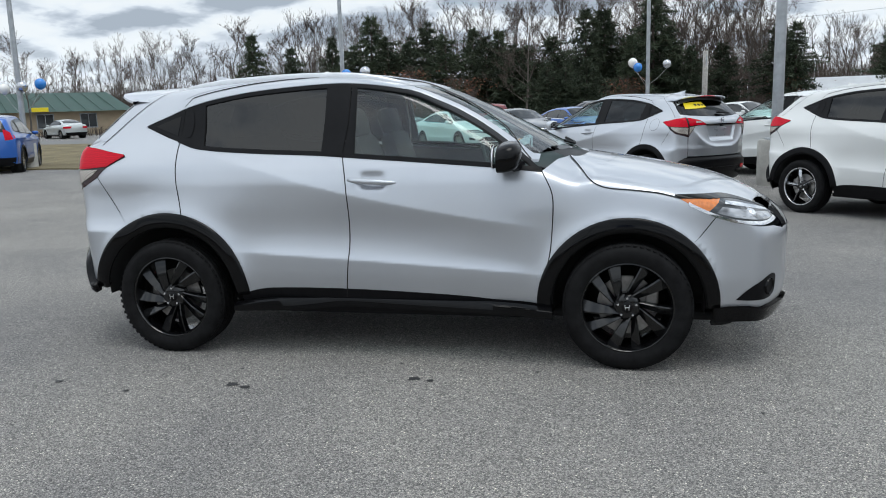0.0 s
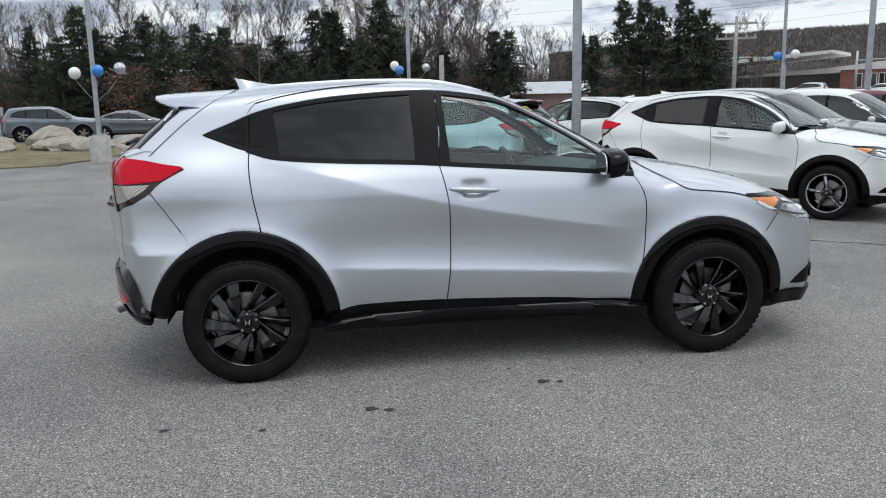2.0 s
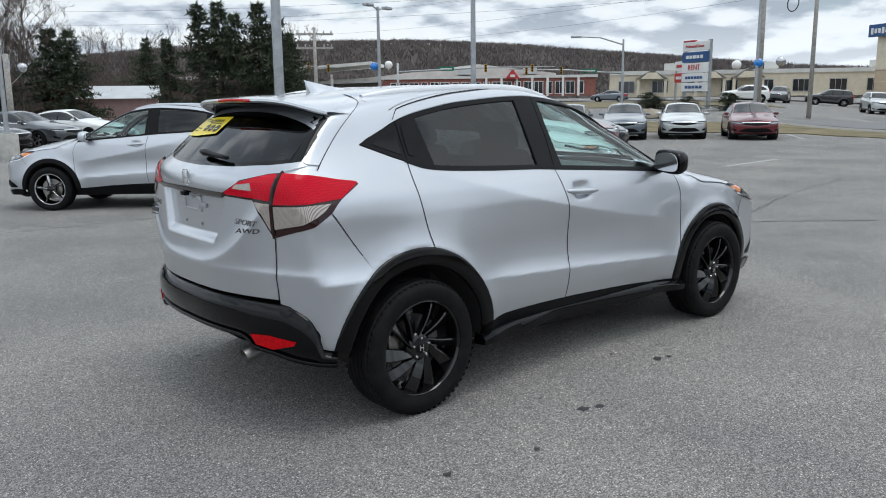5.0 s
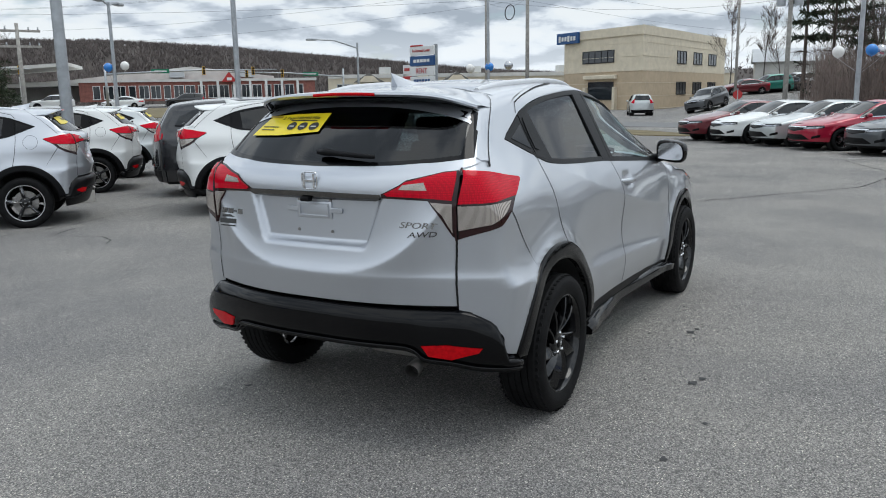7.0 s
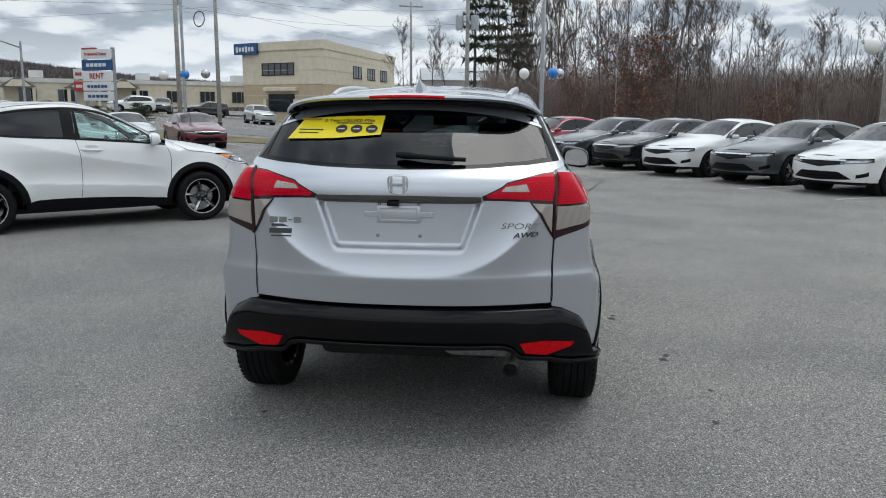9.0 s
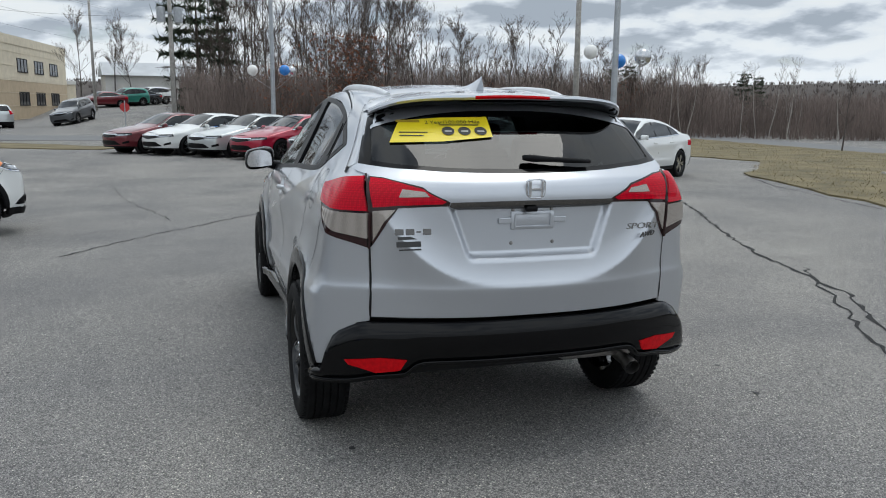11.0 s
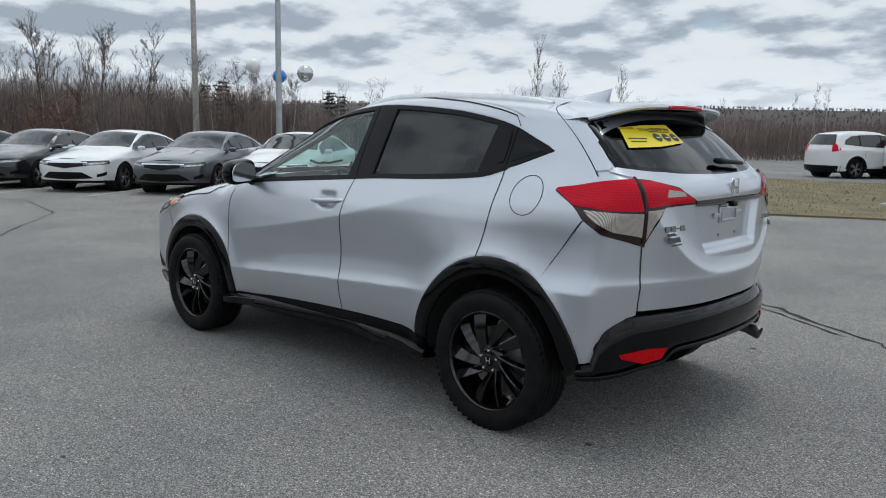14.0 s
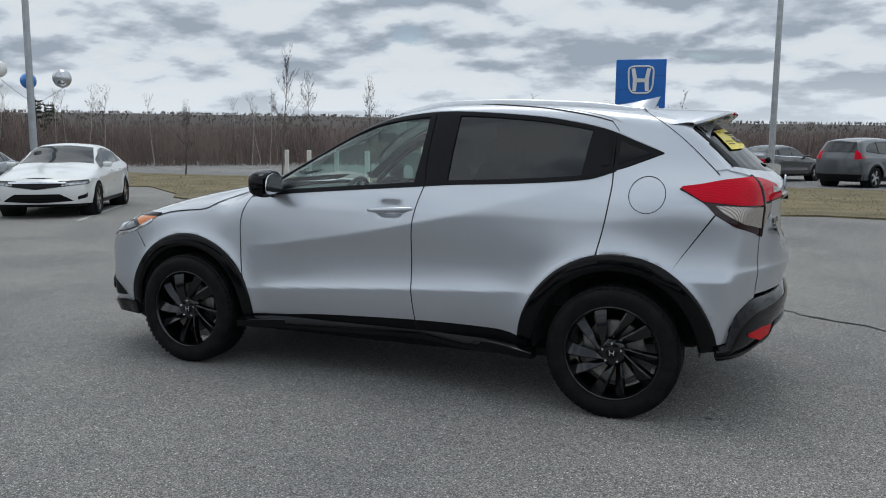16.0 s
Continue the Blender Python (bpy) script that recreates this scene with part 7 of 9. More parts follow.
def light_pole(x, y, h, r0, r1, base=True, arm=None, label="grey galvanised steel light pole", lean=(0, 0)):
    z = gz(x, y)
    ob = thing("light_pole", label, "pole", Matrix.Translation((x, y, z)), "light poles")
    b = 0.0
    if base:
        b = 0.78
        part("concrete_base", lathe_bm([(0.0, -0.1), (0.30, -0.1), (0.30, 0.74), (0.28, 0.78), (0.0, 0.78)], 24, "z"), CONCRETE, ob, "round concrete base", angle=40)
        part("base_plate", box_bm((0.34, 0.34, 0.03), (0, 0, 0.795), 0.005), GALV, ob)
    part("shaft", tube_bm([(lean[0] * t, lean[1] * t, b + 0.01 + (h - b) * t) for t in np.linspace(0, 1, 7)], [r0 + (r1 - r0) * t for t in np.linspace(0, 1, 7)], 10), GALV, ob, "", angle=50)
    if arm == "twin":
        for s in (-1, 1):
            part("arm", tube_bm([(0, 0, h - 0.1), (s * 0.4, s * 0.2, h)], 0.03, 6), GALV, ob)
            part("lamp_head", box_bm((0.55, 0.28, 0.12), (s * 0.75, s * 0.37, h + 0.03), 0.03, Matrix.Rotation(0.46, 4, "Z")), GALV, ob)
    elif arm:
        ax, ay = arm
        part("arm", tube_bm([(0, 0, h - 0.3), (ax * 0.5, ay * 0.5, h + 0.12), (ax, ay, h + 0.18)], 0.05, 6), GALV, ob)
        part("lamp_head", box_bm((0.6, 0.26, 0.12), (ax, ay, h + 0.15), 0.03, Matrix.Rotation(math.atan2(ay, ax), 4, "Z")), GALV, ob)
    return ob


def pole_balloons(x, y, z, az, order=("w", "b", "s"), spread=0.62, r=0.17):
    """Balloons on strings round a pole, spread along a heading."""
    kinds = {"w": (BALLOON_W, "white balloon tied to a pole"), "b": (BALLOON_B, "blue balloon tied to a pole"), "s": (BALLOON_S, "silver balloon tied to a pole")}
    for i, k in enumerate(order):
        d = (i - (len(order) - 1) / 2) * spread
        px, py = x + d * math.cos(radians(az)) + 0.12, y + d * math.sin(radians(az))
        pz = z + 0.06 * ((i * 7) % 3 - 1)
        o = balloon(kinds[k][0], kinds[k][1], (px, py, pz), r)
        inv = Matrix.Translation((-px, -py, -pz))
        part("string", tube_bm([inv @ Vector((x, y, z - 0.9)), inv @ Vector(((x + px) / 2, (y + py) / 2, z - 0.6)), inv @ Vector((px, py, pz - r * 1.1))], 0.006, 4), STRING, o)


for x, y, h, r0, r1, base, arm, bal in (
        (-7.4, 19.9, 9.0, 0.075, 0.05, True, None, (2.45, 5, "wbs")), (-17.0, 17.0, 9.0, 0.09, 0.06, True, None, (2.35, 5, "wsb")), (3.9, 9.75, 9.5, 0.095, 0.07, True, None, None),
        (2.2, 23.6, 9.0, 0.07, 0.05, True, None, None), (17.0, 24.6, 5.5, 0.08, 0.06, True, "twin", (2.9, -30, "bw")), (14.0, 15.4, 9.0, 0.09, 0.06, True, None, None),
        (24.3, -1.15, 9.0, 0.085, 0.06, True, None, None), (13.8, -8.9, 9.0, 0.085, 0.06, True, None, None), (-2.0, -23.0, 9.5, 0.10, 0.075, True, None, None),
        (36.2, 26.4, 4.5, 0.08, 0.06, False, (-2.4, 1.6), None), (31.8, 15.5, 9.0, 0.08, 0.055, True, None, (2.9, -65, "wbs", 0.95, 0.22))):
    light_pole(x, y, h, r0, r1, base, arm)
    if bal:
        pole_balloons(x, y, bal[0], bal[1], tuple(bal[2]), *bal[3:])


def tie_balloon(kind, at, pole, r):
    """One balloon on its own string to a pole."""
    mat, label = {"w": (BALLOON_W, "white balloon tied to a pole"), "b": (BALLOON_B, "blue balloon tied to a pole"), "s": (BALLOON_S, "silver balloon tied to a pole")}[kind]
    o = balloon(mat, label, at, r)
    end = Vector((pole[0], pole[1], at[2] - 0.7)) - Vector(at)
    part("string", tube_bm([(0, 0, -r * 1.1), tuple(end * 0.5 + Vector((0, 0, -0.12))), tuple(end)], 0.006, 4), STRING, o)


for kind, at, pole, r in (("w", (1.70, 23.5, 2.62), (2.2, 23.6), 0.16), ("b", (1.86, 23.35, 2.46), (2.2, 23.6), 0.15), ("s", (2.82, 23.6, 2.55), (2.2, 23.6), 0.14), ("w", (24.9, -0.5, 2.71), (24.3, -1.15), 0.19), ("b", (23.6, -1.5, 2.68), (24.3, -1.15), 0.18), ("s", (23.9, -1.75, 2.66), (24.3, -1.15), 0.18),
                          ("s", (13.44, -9.48, 2.76), (13.8, -8.9), 0.21), ("b", (14.25, -9.25, 2.70), (13.8, -8.9), 0.18), ("w", (14.1, -8.35, 2.9), (13.8, -8.9), 0.18)):
    tie_balloon(kind, at, pole, r)


def utility_pole(x, y, h, cross=True, az=0.0, label="weathered wooden utility pole"):
    ob = thing("utility_pole", label, "pole", Matrix.Translation((x, y, gz(x, y))) @ Matrix.Rotation(radians(az), 4, "Z"), "utility poles")
    part("shaft", tube_bm([(0, 0, -0.1), (0.03, 0, h * 0.5), (0.05, 0, h)], [0.135, 0.115, 0.09], 10), POLEWOOD, ob, "", smooth=True)
    if cross:
        for zc in ((h - 0.4,) if cross == 1 else (h - 0.4, h - 1.2)):
            part("crossarm", box_bm((0.10, 2.2, 0.12), (0.05, 0, zc)), POLEWOOD, ob)
            for s in (-1.0, -0.55, 0.55, 1.0):
                part("insulator", lathe_bm([(0.0, 0.0), (0.035, 0.0), (0.05, 0.05), (0.03, 0.09), (0.04, 0.13), (0.0, 0.16)], 8, "z"), GALV, ob).location = (0.05, s, zc + 0.06)
    return ob


stub = thing("short_pole", "short grey wooden pole with a small aerial", "pole", Matrix.Translation((5.4, 37.4, gz(5.4, 37.4))))
part("shaft", tube_bm([(0, 0, 0), (0.02, 0, 3.9)], [0.15, 0.12], 10), POLEWOOD, stub, "", smooth=True)
part("aerial", join_bm(tube_bm([(0, -0.1, 3.5), (0, -0.7, 3.45)], 0.025, 5), tube_bm([(0, -0.45, 3.2), (0, -0.45, 3.7)], 0.02, 5), tube_bm([(0, -0.7, 3.15), (0, -0.7, 3.65)], 0.02, 5)), GALV, stub)
POLES = [(36.0, 17.6, 9.5, 30), (42.1, 17.8, 10.5, 30), (27.5, 63.0, 8.5, 60), (40.2, 2.7, 9.2, -20), (26.4, -13.9, 8.8, -40), (22.4, 38.5, 5.9, 60), (70.0, 10.0, 10.0, 20)]
for i, (x, y, h, az) in enumerate(POLES):
    utility_pole(x, y, h, 1 + i % 2, az)
part_box = thing("transformer_can", "grey transformer can on a utility pole", "transformer", Matrix.Translation((36.4, 17.6, gz(36.0, 17.6) + 6.6)))
part("can", lathe_bm([(0.0, 0.0), (0.2, 0.0), (0.2, 0.7), (0.0, 0.75)], 16, "z"), GALV, part_box, "", angle=40)
for dy in (-0.42, 0.42):
    part_box = thing("transformer_can", "grey transformer can on a utility pole", "transformer", Matrix.Translation((40.0, 2.7 + dy, gz(40.2, 2.7) + 5.9)))
    part("can", lathe_bm([(0.0, 0.0), (0.22, 0.0), (0.22, 0.75), (0.0, 0.80)], 16, "z"), GALV, part_box, "", angle=40)
    part("bracket", box_bm((0.12, 0.45, 0.08), (0.1, -dy * 0.5, 0.45)), GALV, part_box)


def cable(a, b, sag, r=0.012):
    a, b = Vector(a), Vector(b)
    pts = []
    for k in range(13):
        t = k / 12
        p = a.lerp(b, t)
        p.z -= sag * 4 * t * (1 - t)
        pts.append(p)
    return tagged(part("overhead_cable", tube_bm(pts, r, 4), WIRE, None), "thin black overhead cable between poles", "cable", "overhead cables")


for z0, z1, off in ((9.0, 9.9, 0.5), (8.9, 9.8, -0.5), (7.4, 8.2, 0.0), (6.6, 7.2, 0.2)):
    cable((36.0, 17.6 + off, z0), (-2, 70 + off, z0 + 0.8), 1.0, 0.006)
    cable((36.0, 17.6 + off, z0), (40.2, 2.7 + off, z0 - 0.6), 0.5, 0.006)
    cable((42.1, 17.8 + off, z1), (36.0, 17.6 + off, z0), 0.4, 0.006)
    cable((42.1, 17.8 + off, z1), (95, -6 + off, z1), 1.2, 0.006)
    cable((42.1, 17.8 + off, z1), (30, 80 + off, z1), 1.4, 0.006)
for z0, off in ((8.2, 0.4), (8.1, -0.4)):
    cable((40.2, 2.7 + off, z0), (26.4, -13.9 + off, z0 - 0.1), 0.5, 0.006)
lp = thing("cable_loop", "coil of spare cable hung on the line", "cable", Matrix.Translation((38.6, 17.4, 6.15)))
part("coil", tube_bm([(0.32 * math.cos(a) * 0.2, 0.30 * math.sin(a), 0.42 * math.cos(a)) for a in np.linspace(0, 6.283, 25)], 0.03, 5, False), WIRE, lp)


# ---- the cars ----
crossover("silver crossover with black wheels and black body kit", SILVER, True, Matrix.Identity(4))

white = crossover("white crossover with black arches and alloy wheels", WHITE, False, stand(5.03, 5.42, -50), "crossovers in the rows")
c = copy_thing(white, stand(4.6, 12.1, 138)); c["label"] = "white crossover with a yellow window label"
c = copy_thing(white, stand(7.0, 14.1, 138)); c["label"] = "pale silver crossover behind a white one"
repaint(c, WHITE, MINT)
c = copy_thing(white, stand(1.25, 9.2, 138)); c["label"] = "silver crossover with alloy wheels by a concrete pole base"
repaint(c, WHITE, SILVER)

H1 = -50
suv = row_car("suv", "white sport utility car with black lower trim", WHITE, stand(6.5 + 0.4, 6.6, H1), "cars in the angled row")
MODELS = {"suv": suv}


def park(kind, colour, label, x, y, az, group, rims=None):
    if (kind, colour) in MODELS:
        c = copy_thing(MODELS[(kind, colour)], stand(x, y, az))
        c["label"], c["group"] = label, group
        return c
    base = MODELS.get(kind)
    if base is None:
        base = MODELS[kind] = row_car(kind, label, WHITE, stand(x, y, az), group, rims)
        c = base
        if colour is not WHITE:
            repaint(c, WHITE, colour)
            MODELS[kind + "_paint"] = colour
    else:
        c = copy_thing(base, stand(x, y, az))
        c["label"], c["group"] = label, group
        repaint(c, MODELS.get(kind + "_paint", WHITE), colour)
    MODELS[(kind, colour)] = c
    return c


for x, y, colour, label in ((11.15, 10.35, MAROON, "dark red sport utility car"), (13.0, 11.75, BLACKPAINT, "black sport utility car with chrome grille"), (6.75, 7.6, BLACKPAINT, "black sport utility car between two white cars")):
    park("suv", colour, label, x, y, H1, "cars in the angled row")
suv.matrix_basis = stand(9.1, 9.15, H1)
park("sedan", BLACKPAINT, "black saloon car at the end of the row", 14.9, 12.9, H1, "cars in the angled row")

# the row along the far side, noses to the lot
for x, y, colour, label in ((26.2, 2.5, MAROON, "dark maroon saloon car in the row"), (24.8, 1.1, WHITE, "white saloon car with a black grille"), (23.4, -0.4, MINT, "pale silver saloon car"), (21.8, -1.7, RED, "bright red saloon car in the row"),
                            (19.95, -3.3, GREY, "dark grey saloon car"), (18.2, -4.65, BLACKPAINT, "black saloon car with tinted glass"), (16.1, -5.75, WHITE, "white saloon car with a dark grille"), (14.1, -7.0, GREY, "dark grey hatchback saloon car"), (11.95, -8.15, WHITE, "white saloon car with a black lower grille")):
    park("sedan", colour, label, x, y, 123, "cars along the far row")
# cars facing the lot beside the road
for x, y, colour, label in ((21.9, 18.2, SLATE, "slate grey saloon car facing the lot"), (23.9, 16.9, SLATE, "slate blue saloon car facing the lot"), (25.9, 15.5, MINT, "silver white saloon car"), (27.0, 13.1, MAROON, "maroon saloon car facing the lot")):
    park("sedan", colour, label, x, y, 216, "cars by the road")
# the row before the trees
for x, y, az, kind, colour, label in ((-4.6, 24.9, -48, "sedan", WHITE, "white saloon car with a black grille"), (-2.5, 26.0, -50, "sedan", GREY, "dark grey green saloon car"), (-0.4, 27.6, -52, "sedan", BLUE, "bright blue saloon car before the trees"),
                                      (1.9, 28.6, -52, "sedan", BLACKPAINT, "black saloon car with tinted glass"), (4.3, 30.9, -52, "sedan", GREY, "grey saloon car before the trees"), (6.8, 33.0, -52, "sedan", WHITE, "white saloon car before the trees"), (-17.3, 16.2, 120, "suv", BLUE, "dark blue sport utility car by the grass")):
    park(kind, colour, label, x, y, az, "cars before the trees")
for x, y, az, kind, colour, label in ((-0.5, 40.0, 200, "suv", GREY, "grey sport utility car before the trees"), (-7.2, 42.4, 190, "suv", MAROON, "dark red car before the trees"), (-13.9, 36.9, 12, "suv", SLATE, "slate blue car on the road before the trees"), (-10.4, 37.9, 10, "sedan", GREY, "dark grey saloon car before the trees"), (-27.0, 41.0, 165, "suv", WHITE, "white sport utility car on the road"), (-22.0, 47.0, 170, "suv", SLATE, "dark grey car on the road"),
                                      (-40.0, 49.0, 150, "sedan", MINT, "silver car by the shop"), (-47.0, 45.0, 150, "suv", MINT, "pale car by the shop"), (4.9, -28.5, -120, "suv", WHITE, "white sport utility car on the far lot"), (2.7, -29.6, -120, "suv", WHITE, "white sport utility car on the far lot"), (-5.3, -27.0, -125, "suv", GREY, "grey sport utility car on the far lot"), (-2.2, -30.0, -125, "sedan", BLACKPAINT, "black car on the far lot"),
                                      (58.8, 15.3, 20, "suv", MINT, "silver car by the tan building"), (59.9, 10.3, 165, "suv", GREY, "grey car leaving the side road"), (74.5, 10.0, 120, "sedan", MAROON, "dark red car parked up the side road"), (77.0, 8.2, 125, "suv", TEAL, "teal green car parked up the side road"), (79.0, 7.2, 125, "sedan", BLACKPAINT, "dark car parked up the side road"), (81.0, 6.3, 125, "suv", WHITE, "white car parked up the side road"), (62.9, 22.3, 215, "suv", MINT, "pale crossover parked before the tan building"), (70.8, 37.8, 130, "suv", WHITE, "white sport utility car across the road"), (80.5, 34.0, 120, "suv", BLACKPAINT, "black sport utility car across the road"), (77.0, 37.5, 200, "suv", GREY, "grey sport utility car across the road"), (64.0, 70.5, 130, "suv", BLACKPAINT, "dark pickup-sized car before the shops"), (58.0, 74.0, 130, "sedan", WHITE, "white car before the shops"), (78.0, 60.0, 120, "sedan", SLATE, "dark car before the shops")):
    park(kind, colour, label, x, y, az, "distant cars")


# ---- buildings ----
def oriented(ax, ay, bx, by):
    """A frame at a with x towards b, and the length."""
    d = math.dist((ax, ay), (bx, by))
    return Matrix.Translation((ax, ay, 0)) @ Matrix.Rotation(math.atan2(by - ay, bx - ax), 4, "Z"), d


def window_on(parent, x, z, w, h, y=0.0, panes=2, mat=None, frame_mat=None, name="window"):
    """A window let into a wall whose face is the plane y = 0, seen from -y."""
    o = new(name)
    o.parent = parent
    part("pane", box_bm((w, 0.04, h), (x, y - 0.01, z)), mat or WINDOWDARK, o)
    fm = frame_mat or GALV
    part("frame", join_bm(box_bm((w + 0.12, 0.10, 0.07), (x, y - 0.02, z + h / 2)), box_bm((w + 0.12, 0.12, 0.09), (x, y - 0.03, z - h / 2)), box_bm((0.07, 0.10, h), (x - w / 2, y - 0.02, z)), box_bm((0.07, 0.10, h), (x + w / 2, y - 0.02, z))), fm, o)
    for k in range(1, panes):
        part("mullion", box_bm((0.05, 0.08, h), (x - w / 2 + w * k / panes, y - 0.03, z)), fm, o)
    return o


def tan_building():
    (lx, ly), (mx, my), (rx, ry) = (83.5, 30.9), (77.6, 20.3), (106.8, 17.5)
    z0 = gz(mx, my) - 0.5
    h = 8.2 - z0
    b = thing("office_building", "two-storey tan and cream office building with flat roof", "building", Matrix.Translation((0, 0, z0)))
    fx, fy = lx + rx - mx, ly + ry - my
    plan = [(mx, my), (rx, ry), (fx, fy), (lx, ly)]

    def storey(name, za, zb, grow, mat):
        c = (sum(p[0] for p in plan) / 4, sum(p[1] for p in plan) / 4)
        bm = prism_bm([(x + (x - c[0]) * grow, y + (y - c[1]) * grow) for x, y in plan], zb - za, "z")
        bmesh.ops.translate(bm, vec=(0, 0, (za + zb) / 2), verts=bm.verts)
        return part(name, bm, mat, b)
    storey("lower_wall", 0.0, h * 0.50, 0.0, TAN)
    storey("band", h * 0.50, h * 0.56, 0.004, CREAM)
    storey("upper_wall", h * 0.56, h * 0.90, 0.0, CREAM)
    storey("cornice", h * 0.90, h, 0.012, CREAM)
    storey("roof", h, h + 0.06, -0.02, ROOFGREY)
    for (ax, ay), (bx, by), rows in (((lx, ly), (mx, my), "left"), ((mx, my), (rx, ry), "right")):
        m, d = oriented(ax, ay, bx, by)
        face = new("facade")
        face.parent = b
        face.matrix_basis = m
        for k in range(6):
            part("course", box_bm((d, 0.03, 0.04), (d / 2, -0.015, 0.6 + k * h * 0.15)), CREAM, face)
        if rows == "left":
            window_on(face, d * 0.46, h * 0.68, d * 0.40, 1.25, 0, 5, None, MATTBLACK)
            part("arch_hood", box_bm((5.0, 0.45, 0.45), (d * 0.5, -0.2, h * 0.44), 0.1), CREAM, face)
            part("entrance", box_bm((3.9, 0.12, 1.9), (d * 0.5, -0.05, h * 0.28)), WINDOWDARK, face)
            for x in (d * 0.5 - 2.3, d * 0.5 + 2.3):
                part("column", box_bm((0.4, 0.4, 2.9), (x, -0.2, 1.45), 0.03), CREAM, face)
        else:
            for x in (d * 0.41, d * 0.61, d * 0.81):
                for z in (0.68, 0.30):
                    window_on(face, x, h * z, 3.2, 1.35, 0, 3, None, MATTBLACK)
    sign = thing("roof_sign", "navy blue company sign with pale lettering bars", "sign", oriented(lx, ly, mx, my)[0] @ Matrix.Translation((0.6, -0.35, z0 + h * 0.93)))
    part("panel", box_bm((3.6, 0.3, 1.2), (0.4, 0, 0), 0.03), SIGNNAVY, sign)
    for k in range(6):
        part("lettering_bar", box_bm((0.34, 0.04, 0.62 if k in (0, 3) else 0.46), (-0.85 + k * 0.5, -0.165, -0.05), 0.03), SIGNWHITE, sign)
    ac = thing("roof_unit", "grey roof plant on the office building", "roof unit", Matrix.Translation((86, 22, z0 + h + 0.35)))
    part("casing", box_bm((1.6, 1.2, 0.6), (0, 0, 0), 0.03), ROOFGREY, ac)


def brick_shops():
    ax, ay, bx, by = 61.5, 86.0, 82.25, 65.6
    m, d = oriented(ax, ay, bx, by)
    z0 = 1.5
    b = thing("brick_shop_building", "long red brick shop building with pale gabled roof", "building", m @ Matrix.Translation((0, 0, z0)))
    part("wall", box_bm((d, 18, 2.6), (d / 2, 9.0, 1.3)), BRICK, b)
    part("fascia", box_bm((d + 0.4, 0.3, 0.35), (d / 2, -0.1, 2.55)), WHITEWALL, b)
    bm = prism_bm([(-14, 1.9), (-1, 2.75), (d * 0.46, 4.3), (d * 0.82, 3.0), (d * 0.82, 2.6), (-14, 1.75)], 17.5, "y")
    bmesh.ops.translate(bm, vec=(0, 9.8, 0), verts=bm.verts)
    part("roof", bm, WHITEWALL, b)
    for x in (d * 0.40, d * 0.70):
        part("roof_unit", box_bm((1.8, 1.4, 0.8), (x, 0.6, 3.3), 0.03), ROOFGREY, b)
    for k in range(19):
        window_on(b, 2.0 + k * (d - 4) / 18, 1.1, 1.15 if k % 3 else 0.8, 1.6, 0, 2 if k % 3 else 1, None, SIGNWHITE)
    for k in range(7):
        part("pilaster", box_bm((0.3, 0.25, 2.4), (d * 0.5 + k * d * 0.07, -0.3, 1.2)), SIGNWHITE, b)
    bm = prism_bm([(-0.95, 2.3), (0, 3.6), (0.95, 2.3)], 0.6, "y")
    bmesh.ops.translate(bm, vec=(d * 0.62, -0.4, 0), verts=bm.verts)
    part("gable", bm, SIGNRED, b)
    part("gable_panel", box_bm((0.6, 0.1, 0.35), (d * 0.62, -0.75, 2.65)), SIGNWHITE, b)
    c = thing("canopy_building", "low white canopy building with open bays", "building", m @ Matrix.Translation((-26, 3, z0 + 0.2)))
    part("roof", prism_bm([(-6, 2.0), (25.5, 4.1), (25.5, 4.5), (-6, 2.4)], 12, "y"), WHITEWALL, c)
    part("back_wall", box_bm((30, 0.3, 2.6), (10, 5.5, 1.2)), WHITEWALL, c)
    for x in (-4, 2, 8, 14, 20):
        part("post", box_bm((0.3, 0.3, 3.2), (x, -5, 1.3)), WHITEWALL, c)
    for x, y, lab in ((52.0, 78.0, "white van before the canopy"),):
        park("suv", WHITE, lab, x, y, 130, "distant cars")


SHINGLE = material("grey roof shingles", (0.16, 0.155, 0.145), 0.9, vary=0.2, scale=3)
PORCHES = (5.4, 12.6, 17.2)


def long_shops():
    m, d = oriented(83.6, 64.4, 118.0, 18.0)
    b = thing("shop_row", "low pale shop row with gabled porches", "building", m @ Matrix.Translation((0, 0, 1.2)))
    part("wall", box_bm((d, 14, 3.0), (d / 2, 7, 1.5)), CREAM, b)
    part("parapet", box_bm((d, 0.4, 0.5), (d / 2, 0.0, 3.1)), WHITEWALL, b)
    for x in PORCHES:
        bm = prism_bm([(-2.0, 2.3), (0, 3.5), (2.0, 2.3)], 2.0, "y")
        bmesh.ops.translate(bm, vec=(x, -1.0, 0), verts=bm.verts)
        part("porch_roof", bm, SHINGLE, b)
        part("porch_gable", box_bm((2.8, 0.1, 0.8), (x, -2.02, 2.7), 0.0, None, 0.4), CREAM, b)
        for q in (-1.7, 1.7):
            part("porch_post", box_bm((0.35, 0.35, 2.4), (x + q, -1.6, 1.2)), CREAM, b)
    for k in range(13):
        window_on(b, 2.2 + k * d / 13.4, 1.3, 2.0, 1.5, 0, 3)
    for k in range(4):
        part("roof_unit", box_bm((1.6, 1.6, 0.9), (8 + 13 * k, 6, 4.0), 0.03), ROOFGREY, b)


